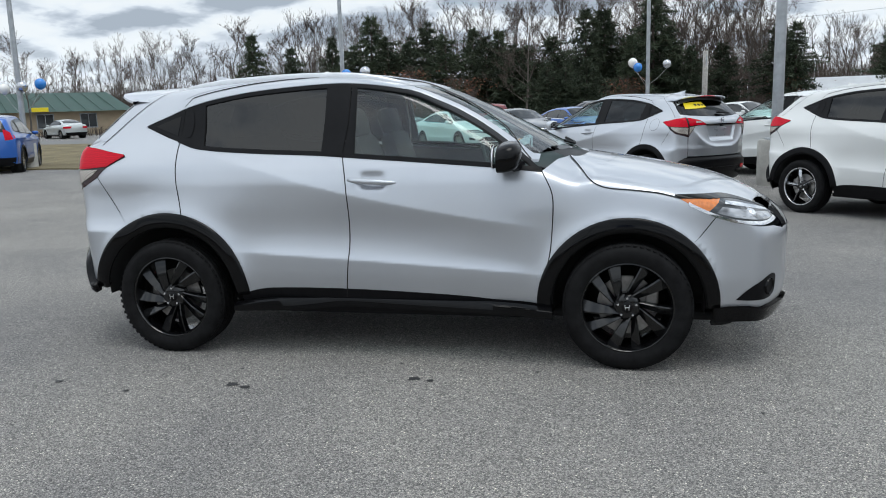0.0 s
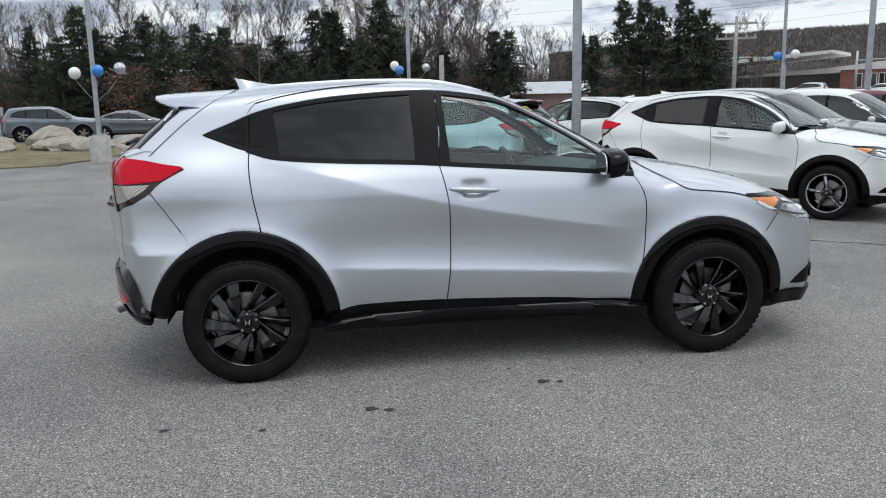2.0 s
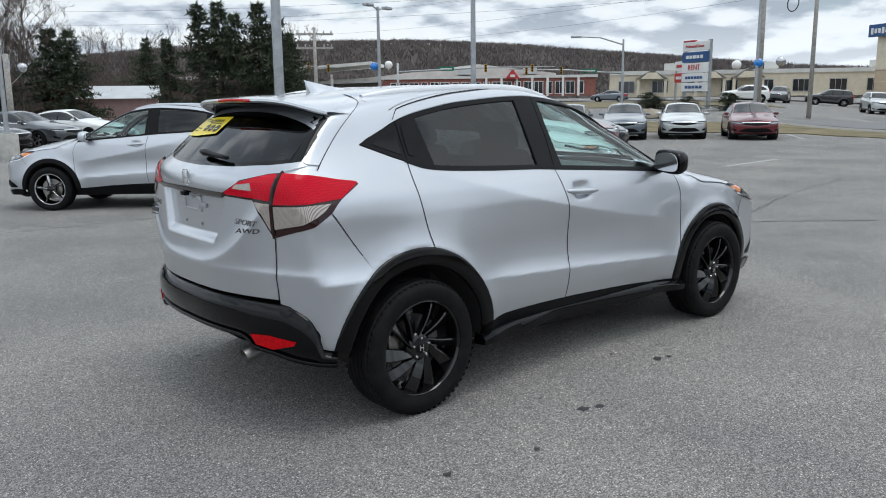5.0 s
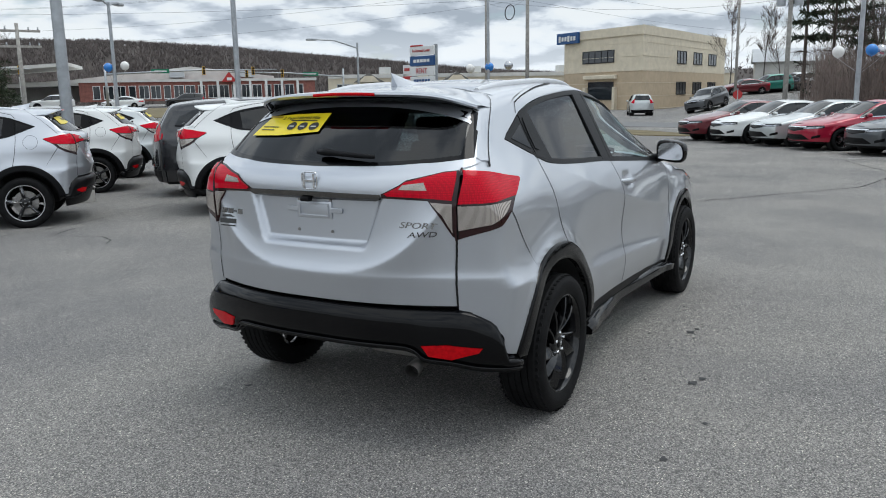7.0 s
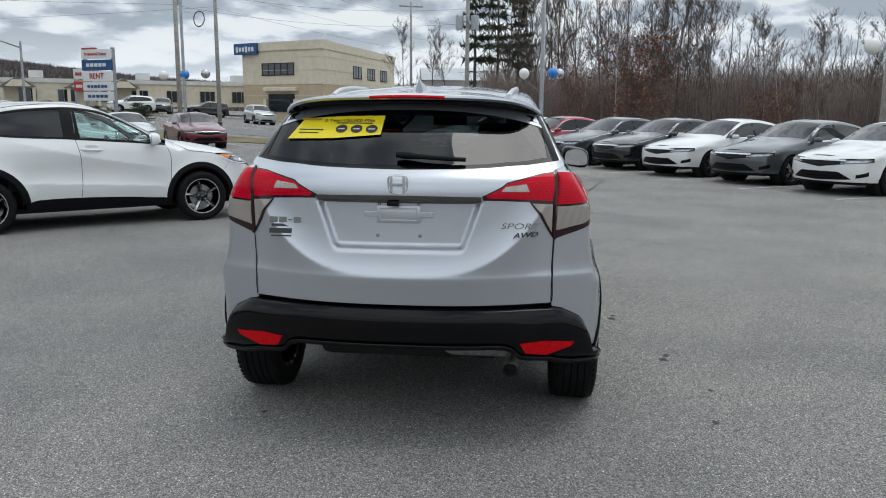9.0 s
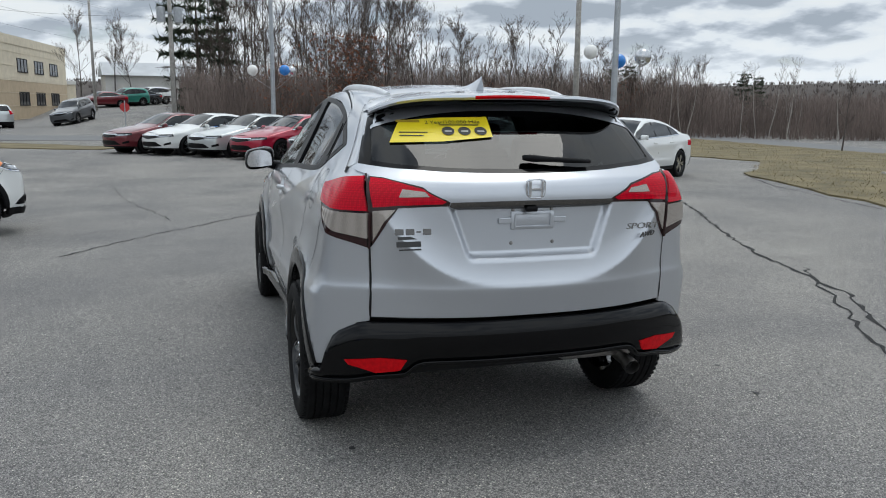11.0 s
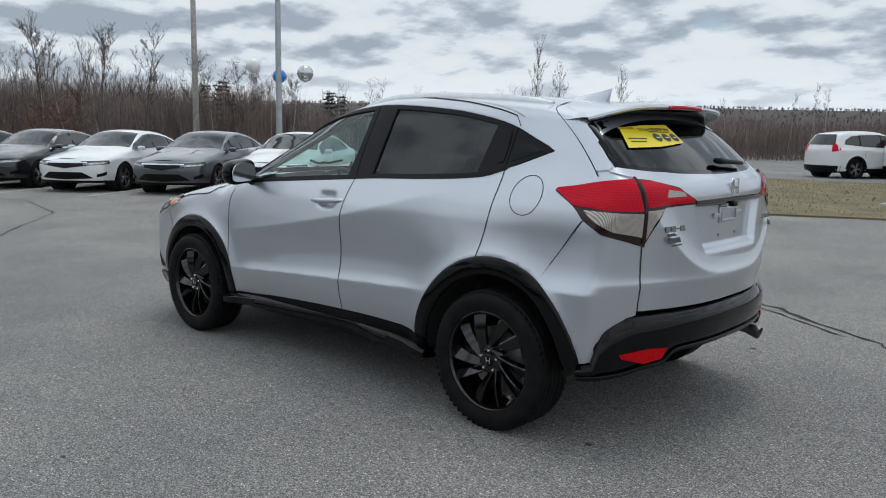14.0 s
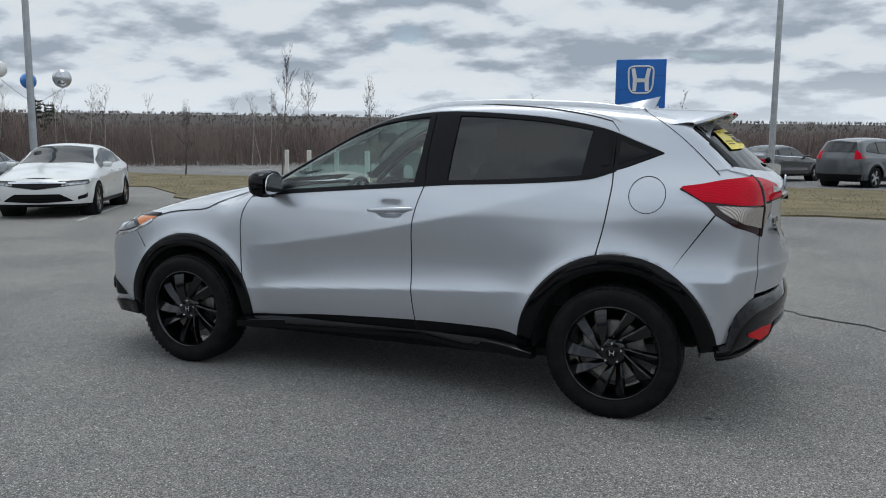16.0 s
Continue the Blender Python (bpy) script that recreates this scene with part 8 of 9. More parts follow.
def green_store():
    m, d = oriented(-64.0, 41.0, -42.0, 60.0)
    b = thing("strip_store", "low brick store with a green metal roof", "building", m @ Matrix.Translation((0, 0, -0.2)))
    part("wall", box_bm((d, 9, 2.2), (d / 2, 4.5, 1.1)), TAN, b)
    bm = bmesh.new()
    v = [bm.verts.new(p) for p in ((-0.6, -1.2, 2.0), (d + 0.6, -1.2, 2.0), (d - 1.0, 3.5, 3.7), (1.0, 3.5, 3.7), (-0.6, 10, 2.0), (d + 0.6, 10, 2.0))]
    for f in ((0, 1, 2, 3), (3, 2, 5, 4), (0, 3, 4), (1, 5, 2), (0, 4, 5, 1)):
        bm.faces.new([v[i] for i in f])
    part("roof", bm, ROOFGREEN, b)
    for k in range(24):
        part("roof_seam", tube_bm([(0.4 + k * d / 24, -1.2, 2.04), (1.0 + k * (d - 2) / 24, 3.4, 3.72)], 0.03, 4), ROOFGREEN, b)
    for k in range(8):
        window_on(b, 2 + k * (d - 3) / 7.6, 1.2, 1.3, 1.2, 0, 2)
    for k, mt in ((2, SIGNWHITE), (4, SIGNWHITE), (6, YELLOW)):
        part("shop_sign", box_bm((1.3, 0.12, 0.36), (3 + k * 3.2, -1.3, 2.2), 0.02), mt, b)


def bungalow(x, y, az, mat, label, s=1.0):
    b = thing("bungalow", label, "house", Matrix.Translation((x, y, gz(x, y) + 0.4)) @ Matrix.Rotation(radians(az), 4, "Z") @ Matrix.Scale(s, 4))
    part("wall", box_bm((9, 6, 2.5), (0, 0, 1.25)), mat, b)
    bm = prism_bm([(-3.6, 2.4), (0, 3.9), (3.6, 2.4)], 9.6, "x")
    part("roof", bm, ROOFGREY, b)
    for k in (-3, 0, 3):
        window_on(b, k, 1.4, 1.3, 1.0, -3.0, 2, None, SIGNWHITE)
    bm = prism_bm([(-1.6, 2.4), (0, 3.5), (1.6, 2.4)], 1.2, "y")
    bmesh.ops.translate(bm, vec=(1.0, -3.4, 0), verts=bm.verts)
    part("porch_gable", bm, SIGNWHITE, b)


tan_building()
brick_shops()
long_shops()
green_store()
PINK = material("faded pink siding", (0.42, 0.27, 0.25), 0.85, vary=0.1, scale=2)
bungalow(17.2, 58.0, 155, PINK, "faded pink bungalow with grey roof", 0.62)
bungalow(-14.0, 68.0, 165, WHITEWALL, "pale bungalow half hidden by trees", 1.1)
bungalow(91.0, 7.0, 100, WHITEWALL, "white house behind a side road")

# ---- signs ----
def bars(parent, x, z, w, h, n, mat, y=-0.02, gap=0.25):
    for k in range(n):
        part("lettering_bar", box_bm((w / n * (1 - gap), 0.03, h), (x - w / 2 + w / n * (k + 0.5), y, z)), mat, parent)


def pylon_sign():
    m, d = oriented(44.0, 27.5, 43.0, 24.7)
    z0 = gz(43.5, 26.0) - 0.05
    s = thing("pylon_sign", "tall shop directory sign with stacked panels", "sign", m @ Matrix.Translation((0, 0, z0)))
    for x in (0.28, d - 0.28):
        part("post", box_bm((0.2, 0.2, 4.4), (x, 0.12, 2.2), 0.02), GALV, s)
    z = 4.3
    for h, mat, n, ink in ((0.58, SIGNWHITE, 7, SIGNRED), (0.64, SIGNNAVY, 5, SIGNWHITE), (0.61, SIGNWHITE, 4, SIGNRED), (0.53, SIGNWHITE, 6, SIGNNAVY), (0.56, SIGNWHITE, 5, SIGNNAVY)):
        p = part("panel", box_bm((d - 0.45, 0.16, h), (d / 2, -0.06, z - h / 2), 0.02), mat, s)
        if mat is SIGNWHITE and h > 0.6:
            text_mesh("lettering", "RENT", 0.5, SIGNRED, s, Matrix.Translation((d / 2, -0.16, z - h / 2)) @ Matrix.Rotation(radians(90), 4, "X"), "red lettering", 0.01)
        elif z > 4.2:
            text_mesh("lettering", "Professional Center", 0.27, SIGNRED, s, Matrix.Translation((d / 2, -0.16, z - h / 2)) @ Matrix.Rotation(radians(90), 4, "X"), "red lettering", 0.01, 0, 0.86)
        else:
            bars(s, d / 2, z - h / 2, (d - 1.2), h * 0.32, n, ink, -0.15)
        z -= h + 0.06
    part("cap", box_bm((d * 0.4, 0.18, 0.10), (d * 0.3, -0.06, 4.36), 0.02), SIGNRED, s)
    part("side_post", box_bm((0.12, 0.12, 3.1), (-0.95, 0.3, 1.55), 0.01), GALV, s)
    for zc, mat, ink in ((2.82, SIGNWHITE, SIGNRED), (2.05, SIGNRED, SIGNWHITE)):
        part("side_panel", box_bm((0.95, 0.14, 0.62), (-0.42, 0.2, zc), 0.02), mat, s)
        bars(s, -0.42, zc, 0.6, 0.2, 3, ink, 0.12)


def dealer_sign():
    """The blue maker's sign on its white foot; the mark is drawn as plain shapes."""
    m, d = oriented(3.6, -26.2, 1.80, -26.55)
    s = thing("dealer_sign", "blue and white car maker's pylon sign on a white foot", "sign", m @ Matrix.Translation((0, 0, 0)))
    z0 = gz(2.7, -26.3)
    part("foot", box_bm((1.62, 0.42, 2.35 - z0), (0.92, 0.35, z0 + (2.35 - z0) / 2), 0.02), SIGNWHITE, s, "white sheet-metal foot")
    part("panel", box_bm((1.84, 0.45, 2.08), (0.92, 0.30, 3.42), 0.03), SIGNBLUE, s)
    for z in (2.85, 3.35, 3.85):
        part("seam", box_bm((1.83, 0.46, 0.012), (0.92, 0.30, z)), SIGNNAVY, s)
    y = 0.06
    ringp = [(0.92 + sx * 0.52 * (abs(math.cos(a)) ** 0.45) * (1 if math.cos(a) > 0 else -1) * (0.86 + 0.14 * math.sin(a)), 3.70 + 0.50 * (abs(math.sin(a)) ** 0.45) * (1 if math.sin(a) > 0 else -1)) for sx in (1,) for a in np.linspace(0, 6.283, 37)]
    part("mark_ring", tube_bm([(a, y, b) for a, b in ringp], 0.035, 6, False), SIGNWHITE, s)
    for sg in (-1, 1):
        bm = prism_bm([(0.92 + sg * 0.36, 4.12), (0.92 + sg * 0.22, 4.12), (0.92 + sg * 0.13, 3.70), (0.92 + sg * 0.17, 3.28), (0.92 + sg * 0.30, 3.28), (0.92 + sg * 0.29, 3.72)], 0.06, "y")
        bmesh.ops.translate(bm, vec=(0, y, 0), verts=bm.verts)
        part("mark_leg", bm, SIGNWHITE, s)
    part("mark_bar", box_bm((0.36, 0.06, 0.14), (0.92, y, 3.68)), SIGNWHITE, s)
    bars(s, 0.92, 2.62, 1.44, 0.20, 5, SIGNWHITE, y, 0.18)


def traffic_mast(x, y, tx, ty, h, label):
    s = thing("signal_mast", label, "traffic signal", Matrix.Translation((x, y, gz(x, y))), "traffic signals")
    part("shaft", tube_bm([(0, 0, 0), (0, 0, h + 0.6)], [0.14, 0.10], 10), GALV, s, "", smooth=True)
    part("mast_arm", tube_bm([(0, 0, h - 0.3), ((tx - x) * 0.5, (ty - y) * 0.5, h + 0.1), (tx - x, ty - y, h + 0.2)], [0.10, 0.08, 0.05], 8), GALV, s, "", smooth=True)
    az = math.atan2(-(y + 3), -(x + 3))
    for t in (0.55, 0.85):
        o = new("signal_head"); o.parent = s
        o.matrix_basis = Matrix.Translation(((tx - x) * t, (ty - y) * t, h + 0.05)) @ Matrix.Rotation(az, 4, "Z") @ Matrix.Scale(0.78, 4)
        part("housing", box_bm((0.25, 0.38, 1.05), (0, 0, 0), 0.02), SIGNALYELLOW, o)
        for k, mt in enumerate((SIGNRED, SIGNALYELLOW, SIGNGREEN)):
            part("lens", lathe_bm([(0.0, 0.0), (0.13, 0.0), (0.15, 0.05)], 12), MATTBLACK, o).matrix_basis = Matrix.Translation((0.14, 0, 0.33 - 0.33 * k)) @ Matrix.Rotation(radians(-90), 4, "Z")
    o = part("street_name_sign", box_bm((0.06, 1.7, 0.42), (0, 0, 0)), SIGNGREEN, s)
    o.matrix_basis = Matrix.Translation(((tx - x) * 0.3, (ty - y) * 0.3, h)) @ Matrix.Rotation(az, 4, "Z")
    o = part("sign_bars", box_bm((0.02, 1.2, 0.12), (0.05, 0, 0)), SIGNWHITE, s)
    o.matrix_basis = Matrix.Translation(((tx - x) * 0.3, (ty - y) * 0.3, h)) @ Matrix.Rotation(az, 4, "Z")


pylon_sign()
dealer_sign()
traffic_mast(48.0, 64.0, 62.8, 55.5, 3.7, "grey signal mast over the junction")
traffic_mast(71.9, 53.4, 60.0, 59.7, 3.5, "grey signal mast with a green street sign")
traffic_mast(33.4, 65.3, 47.4, 74.4, 4.1, "grey signal mast beyond the trees")

# ---- verge furniture ----
def bollard(x, y, h, label="white painted guard post on the verge"):
    b = thing("guard_post", label, "post", Matrix.Translation((x, y, gz(x, y) + 0.03)), "guard posts on the verge")
    part("post", box_bm((0.10, 0.10, h), (0, 0, h / 2), 0.015), POSTWHITE, b)
    part("footing", box_bm((0.34, 0.30, 0.06), (0, 0, 0.02), 0.01), CONCRETE, b)


for x, y, h in ((6.55, -11.59, 1.2), (8.10, -12.91, 1.2), (9.69, -14.19, 1.2), (11.25, -15.49, 1.2), (5.65, -12.75, 1.28), (0.75, -14.8, 1.15), (-1.45, -17.5, 1.1)):
    bollard(x, y, h)


def transformer_cabinet(x, y, az):
    z = gz(x, y)
    c = thing("transformer_cabinet", "dark green pad-mounted transformer cabinet on a concrete pad", "cabinet", Matrix.Translation((x, y, z)) @ Matrix.Rotation(radians(az), 4, "Z"))
    part("pad", box_bm((1.9, 1.4, 0.14), (0, 0, 0.08), 0.02), CONCRETE, c)
    part("body", box_bm((1.58, 0.95, 1.0), (0, 0, 0.62), 0.02), BOXGREEN, c)
    part("lid", box_bm((1.64, 1.02, 0.08), (0, 0, 1.14), 0.03), BOXGREEN, c)
    for k in (-0.40, 0.40):
        d = part("door", box_bm((0.77, 0.04, 0.92), (k, -0.485, 0.62), 0.01), BOXGREEN, c)
        part("latch", box_bm((0.05, 0.04, 0.14), (k - 0.34 if k > 0 else k + 0.34, -0.515, 0.62), 0.008), GALV, d)
    part("warning_label", box_bm((0.22, 0.01, 0.14), (0.55, -0.512, 0.96)), SIGNWHITE, c)


transformer_cabinet(6.45, -15.05, 190)
transformer_cabinet(0.25, -18.2, 176)


def boulder(x, y, sx, sy, sz, seed):
    rnd = random.Random(seed)
    bm = bmesh.new()
    bmesh.ops.create_icosphere(bm, subdivisions=3, radius=1)
    off = Vector((rnd.uniform(0, 50), rnd.uniform(0, 50), 0))
    for v in bm.verts:
        n = noise.noise(v.co * 1.3 + off) * 0.35 + noise.noise(v.co * 3.5 + off) * 0.12
        c = v.co * (1 + n)
        v.co = (c.x * sx, c.y * sy, max(c.z, -0.35) * sz)
    ob = part("boulder", bm, ROCK, None, "", angle=35)
    ob.matrix_basis = Matrix.Translation((x, y, gz(x, y) + sz * 0.3)) @ Matrix.Rotation(rnd.uniform(0, 6), 4, "Z")
    return tagged(ob, "tan weathered boulder on the verge", "rock", "boulders on the verge")


for i, (x, y, sx, sy, sz) in enumerate(((-13.5, 27.0, 2.3, 1.0, 0.42), (-11.0, 28.6, 2.0, 1.0, 0.42), (-16.5, 28.0, 2.1, 0.9, 0.5), (-8.2, 29.0, 1.8, 0.9, 0.38), (-9.6, 27.0, 1.7, 0.9, 0.36), (-14.8, 30.4, 1.2, 0.9, 0.6), (-19.0, 29.5, 1.1, 0.7, 0.5), (-12.2, 31.4, 1.3, 0.9, 0.6), (36.0, 24.3, 1.0, 0.7, 0.4))):
    boulder(x, y, sx, sy, sz, 60 + i)


def road_sign(x, y, mat, label, h=2.0, kind="oct"):
    s = thing("road_sign", label, "sign", Matrix.Translation((x, y, gz(x, y))))
    part("post", tube_bm([(0, 0, 0), (0, 0, h + 0.35)], 0.03, 6), GALV, s)
    n = 8 if kind == "oct" else 4
    az = math.atan2(y, x + 4)
    o = part("plate", prism_bm([(0.26 * math.cos(6.283 * (k + 0.5) / n), 0.26 * math.sin(6.283 * (k + 0.5) / n)) for k in range(n)], 0.02, "x"), mat, s)
    o.matrix_basis = Matrix.Translation((0, 0, h)) @ Matrix.Rotation(az, 4, "Z")


road_sign(42.0, 5.3, SIGNRED, "red stop sign seen across the road", 1.55)
road_sign(-14.8, 32.6, GALV, "grey diamond sign seen from behind", 1.5, "dia")


# ---- trees ----
def limb_mesh(segments, sides=3):
    """Tapered prisms for (start, end, radius, radius) segments."""
    S = np.array([(*a, *b, r, q) for a, b, r, q in segments])
    A, Bn, r0, r1 = S[:, 0:3], S[:, 3:6], S[:, 6], S[:, 7]
    d = Bn - A
    d /= np.maximum(np.linalg.norm(d, axis=1, keepdims=True), 1e-6)
    ref = np.where(np.abs(d[:, 2:3]) > 0.9, np.array([[1.0, 0, 0]]), np.array([[0, 0, 1.0]]))
    u = np.cross(d, ref); u /= np.linalg.norm(u, axis=1, keepdims=True)
    v = np.cross(d, u)
    n = len(S)
    verts = np.zeros((n, 2 * sides, 3))
    for k in range(sides):
        t = 2 * math.pi * k / sides
        o = u * math.cos(t) + v * math.sin(t)
        verts[:, k] = A + o * r0[:, None]
        verts[:, sides + k] = Bn + o * r1[:, None]
    base = np.arange(n)[:, None, None] * 2 * sides
    quads = np.array([(k, (k + 1) % sides, sides + (k + 1) % sides, sides + k) for k in range(sides)])
    return verts.reshape(-1, 3), (base + quads[None]).reshape(-1, 4)


def fast_mesh(name, verts, quads, mat, smooth=False):
    me = bpy.data.meshes.new(name)
    nq = len(quads)
    k = quads.shape[1]
    me.vertices.add(len(verts)); me.vertices.foreach_set("co", np.ascontiguousarray(verts, dtype=np.float32).ravel())
    me.loops.add(nq * k); me.loops.foreach_set("vertex_index", np.ascontiguousarray(quads, dtype=np.int32).ravel())
    me.polygons.add(nq); me.polygons.foreach_set("loop_start", np.arange(0, nq * k, k, dtype=np.int32))
    me.update(calc_edges=True)
    me.materials.append(mat)
    return me


def blades(segments, seed):
    """Thin tapered slips, one for each (start, end, width)."""
    S = np.array([(*a, *b, w) for a, b, w in segments])
    A, Bn, w = S[:, 0:3], S[:, 3:6], S[:, 6:7]
    d = Bn - A
    d /= np.maximum(np.linalg.norm(d, axis=1, keepdims=True), 1e-6)
    ref = np.random.default_rng(seed).normal(size=d.shape)
    u = np.cross(d, ref)
    u /= np.maximum(np.linalg.norm(u, axis=1, keepdims=True), 1e-6)
    verts = np.stack([A - u * w / 2, A + u * w / 2, Bn], 1).reshape(-1, 3)
    return verts, np.arange(len(verts)).reshape(-1, 3)


def grow(rnd, h=10.0, spread=0.4, clear=0.3, boughs=16, branches=5, twigs=5, fine=4, thick=1.0, width=0.02):
    """Limbs, then slips for the fine twigs, of a leafless tree of height h."""
    limbs, slips = [], []

    def wander(v, amount):
        return (v + Vector((rnd.uniform(-1, 1), rnd.uniform(-1, 1), rnd.uniform(-0.5, 0.8))) * amount).normalized()

    def side(v, lean):
        return (v * lean + Vector((rnd.uniform(-1, 1), rnd.uniform(-1, 1), rnd.uniform(0.0, 1.15))).normalized()).normalized()

    def branch(p, d, length, r):
        for k in range(2):
            d = wander(d, 0.25)
            q = p + d * length / 2
            limbs.append((tuple(p), tuple(q), r, r * 0.6))
            for _ in range(twigs):
                a = p.lerp(q, rnd.uniform(0.1, 1.0))
                e = side(d, 0.8)
                L = length * rnd.uniform(0.25, 0.55)
                b = a + e * L
                slips.append((tuple(a), tuple(b), width * 1.3))
                for _ in range(fine):
                    c = a.lerp(b, rnd.uniform(0.25, 0.95))
                    slips.append((tuple(c), tuple(c + side(e, 0.9) * L * rnd.uniform(0.35, 0.8)), width))
            p, r = q, r * 0.6

    p, d, r = Vector((0, 0, -0.1)), Vector((rnd.uniform(-0.06, 0.06), rnd.uniform(-0.06, 0.06), 1)), 0.0125 * h * thick
    n = 7
    for k in range(n):
        d = (d + Vector((rnd.uniform(-1, 1), rnd.uniform(-1, 1), 0.25)) * 0.10).normalized()
        q = p + d * (h * 0.86 / n)
        limbs.append((tuple(p), tuple(q), r, r * 0.80))
        for j in range(boughs):
            t = (k + j / boughs) / n
            if t < clear or rnd.random() > (n / (n * (1 - clear))) / n * 1.05:
                continue
            a = rnd.uniform(0, 6.283)
            up = 0.45 + 1.1 * t
            c = Vector((math.cos(a), math.sin(a), up)).normalized()
            L = h * spread * rnd.uniform(0.6, 1.1) * (1.15 - 0.65 * t)
            s0, rr = p.lerp(q, j / boughs), r * 0.42
            for m in range(3):
                c = wander(c, 0.22)
                s1 = s0 + c * L / 3
                limbs.append((tuple(s0), tuple(s1), rr, rr * 0.62))
                for _ in range(max(1, branches - 2 + m)):
                    branch(s0.lerp(s1, rnd.random()), side(c, 0.9), L * rnd.uniform(0.3, 0.5), rr * 0.4)
                s0, rr = s1, rr * 0.62
        p, r = q, r * 0.80
    for _ in range(4):
        branch(p, side(Vector((0, 0, 1)), 1.4), h * 0.16, r * 0.6)
    return limbs, slips


RND = random.Random(11)
BARE = []
for i in range(6):
    limbs, slips = grow(RND, 10.0, (0.34, 0.42, 0.30, 0.46, 0.38, 0.27)[i], (0.22, 0.3, 0.4, 0.2, 0.28, 0.4)[i], 16, 3, 4, 4)
    BARE.append((fast_mesh("trunk", *limb_mesh(limbs, 3), BARK), fast_mesh("crown", *blades(slips, i), TWIG)))
limbs, slips = grow(RND, 10.0, 0.15, 0.35, 14, 2, 3, 2, 0.55)
BIRCHES = (fast_mesh("trunk", *limb_mesh(limbs, 4), BIRCH), fast_mesh("crown", *blades(slips, 9), TWIG))


def bare_tree(x, y, h, i, label="leafless grey tree with fine twigs", meshes=None, z=None, wide=1.0):
    t = thing("bare_tree", label, "tree", Matrix.Translation((x, y, gz(x, y) if z is None else z)) @ Matrix.Rotation(RND.uniform(0, 6.28), 4, "Z") @ Matrix.Diagonal((h / 10 * wide, h / 10 * wide, h / 10, 1)), "bare trees")
    for nm, me in zip(("trunk", "crown"), meshes or BARE[i % 6]):
        o = new(nm, me)
        o.parent = t
    return t


def conifer_meshes(seed, slim, profile, droop, bare, blade=0.42, gap=0.30):
    """Trunk with boughs, and the needled sprays on them."""
    rnd = random.Random(seed)
    segs, slips = [((0, 0, -0.1), (0, 0, 6), 0.16, 0.09), ((0, 0, 6), (0, 0, 9.9), 0.09, 0.015)], []
    z = 0.5
    while z < 9.9:
        t = z / 10
        lobe = rnd.uniform(0.85, 1.1)
        for _ in range(7):
            a = rnd.uniform(0, 6.283)
            L = (slim * profile(t) * lobe + 0.12) * rnd.uniform(0.45, 1.2) * (1 + 0.25 * math.sin(a * 2 + seed + z * 0.8))
            root = Vector((0, 0, z))
            end = root + Vector((math.cos(a) * L, math.sin(a) * L, droop * L + rnd.uniform(-0.12, 0.12)))
            segs.append((tuple(root), tuple(end), 0.025, 0.006))
            if t < bare and rnd.random() < 0.75:
                for _ in range(5):
                    c = root.lerp(end, rnd.uniform(0.3, 1))
                    segs.append((tuple(c), tuple(c + Vector((rnd.uniform(-0.4, 0.4), rnd.uniform(-0.4, 0.4), rnd.uniform(-0.5, 0.1)))), 0.012, 0.004))
                continue
            n = max(3, int(L * 5.5))
            for k in range(n):
                f = (k + 0.9) / n
                c = root.lerp(end, f)
                for s in range(6):
                    b = a + rnd.gauss(0, 0.9)
                    ln = blade * rnd.uniform(0.5, 1.1) * (1.15 - 0.45 * f)
                    tip = c + Vector((math.cos(b) * ln, math.sin(b) * ln, rnd.gauss(0.0, 0.24)))
                    slips.append((tuple(c), tuple(tip), rnd.uniform(0.07, 0.14)))
        z += gap * rnd.uniform(0.7, 1.4)
    return fast_mesh("trunk", *limb_mesh(segs, 3), BROWNBARK), fast_mesh("crown", *blades(slips, seed), NEEDLE)


SPRUCES = [conifer_meshes(5, 2.3, lambda t: (1 - t) ** 0.7, -0.25, 0.32), conifer_meshes(6, 1.7, lambda t: (1 - t) ** 0.7, -0.2, 0.42), conifer_meshes(8, 2.7, lambda t: (1 - t) ** 0.6, -0.12, 0.12)]
SOFTPINES = [conifer_meshes(7, 3.0, lambda t: (1 - t ** 2.2) * (0.6 + 0.4 * min(1, t * 3)), 0.12, 0.08, 0.5, 0.34), conifer_meshes(12, 2.7, lambda t: (1 - t ** 2.0) * (0.7 + 0.3 * min(1, t * 3)), 0.15, 0.05, 0.5, 0.36)]
RAGGED = [conifer_meshes(13, 1.9, lambda t: 0.9 - 0.55 * t if t > 0.4 else 0.45, 0.02, 0.45, 0.5, 0.62)]


def conifer(x, y, h, meshes, label="dark green spruce with drooping boughs", z=None, wide=1.0):
    t = thing("conifer", label, "tree", Matrix.Translation((x, y, gz(x, y) if z is None else z)) @ Matrix.Rotation(RND.uniform(0, 6.28), 4, "Z") @ Matrix.Diagonal((h / 10 * wide, h / 10 * wide, h / 10, 1)), "conifers")
    for nm, me in zip(("trunk", "crown"), meshes):
        o = new(nm, me)
        o.parent = t
    return t


def polar_at(az, d, cx=-2.0, cy=-1.0):
    return cx + d * math.cos(radians(az)), cy + d * math.sin(radians(az))


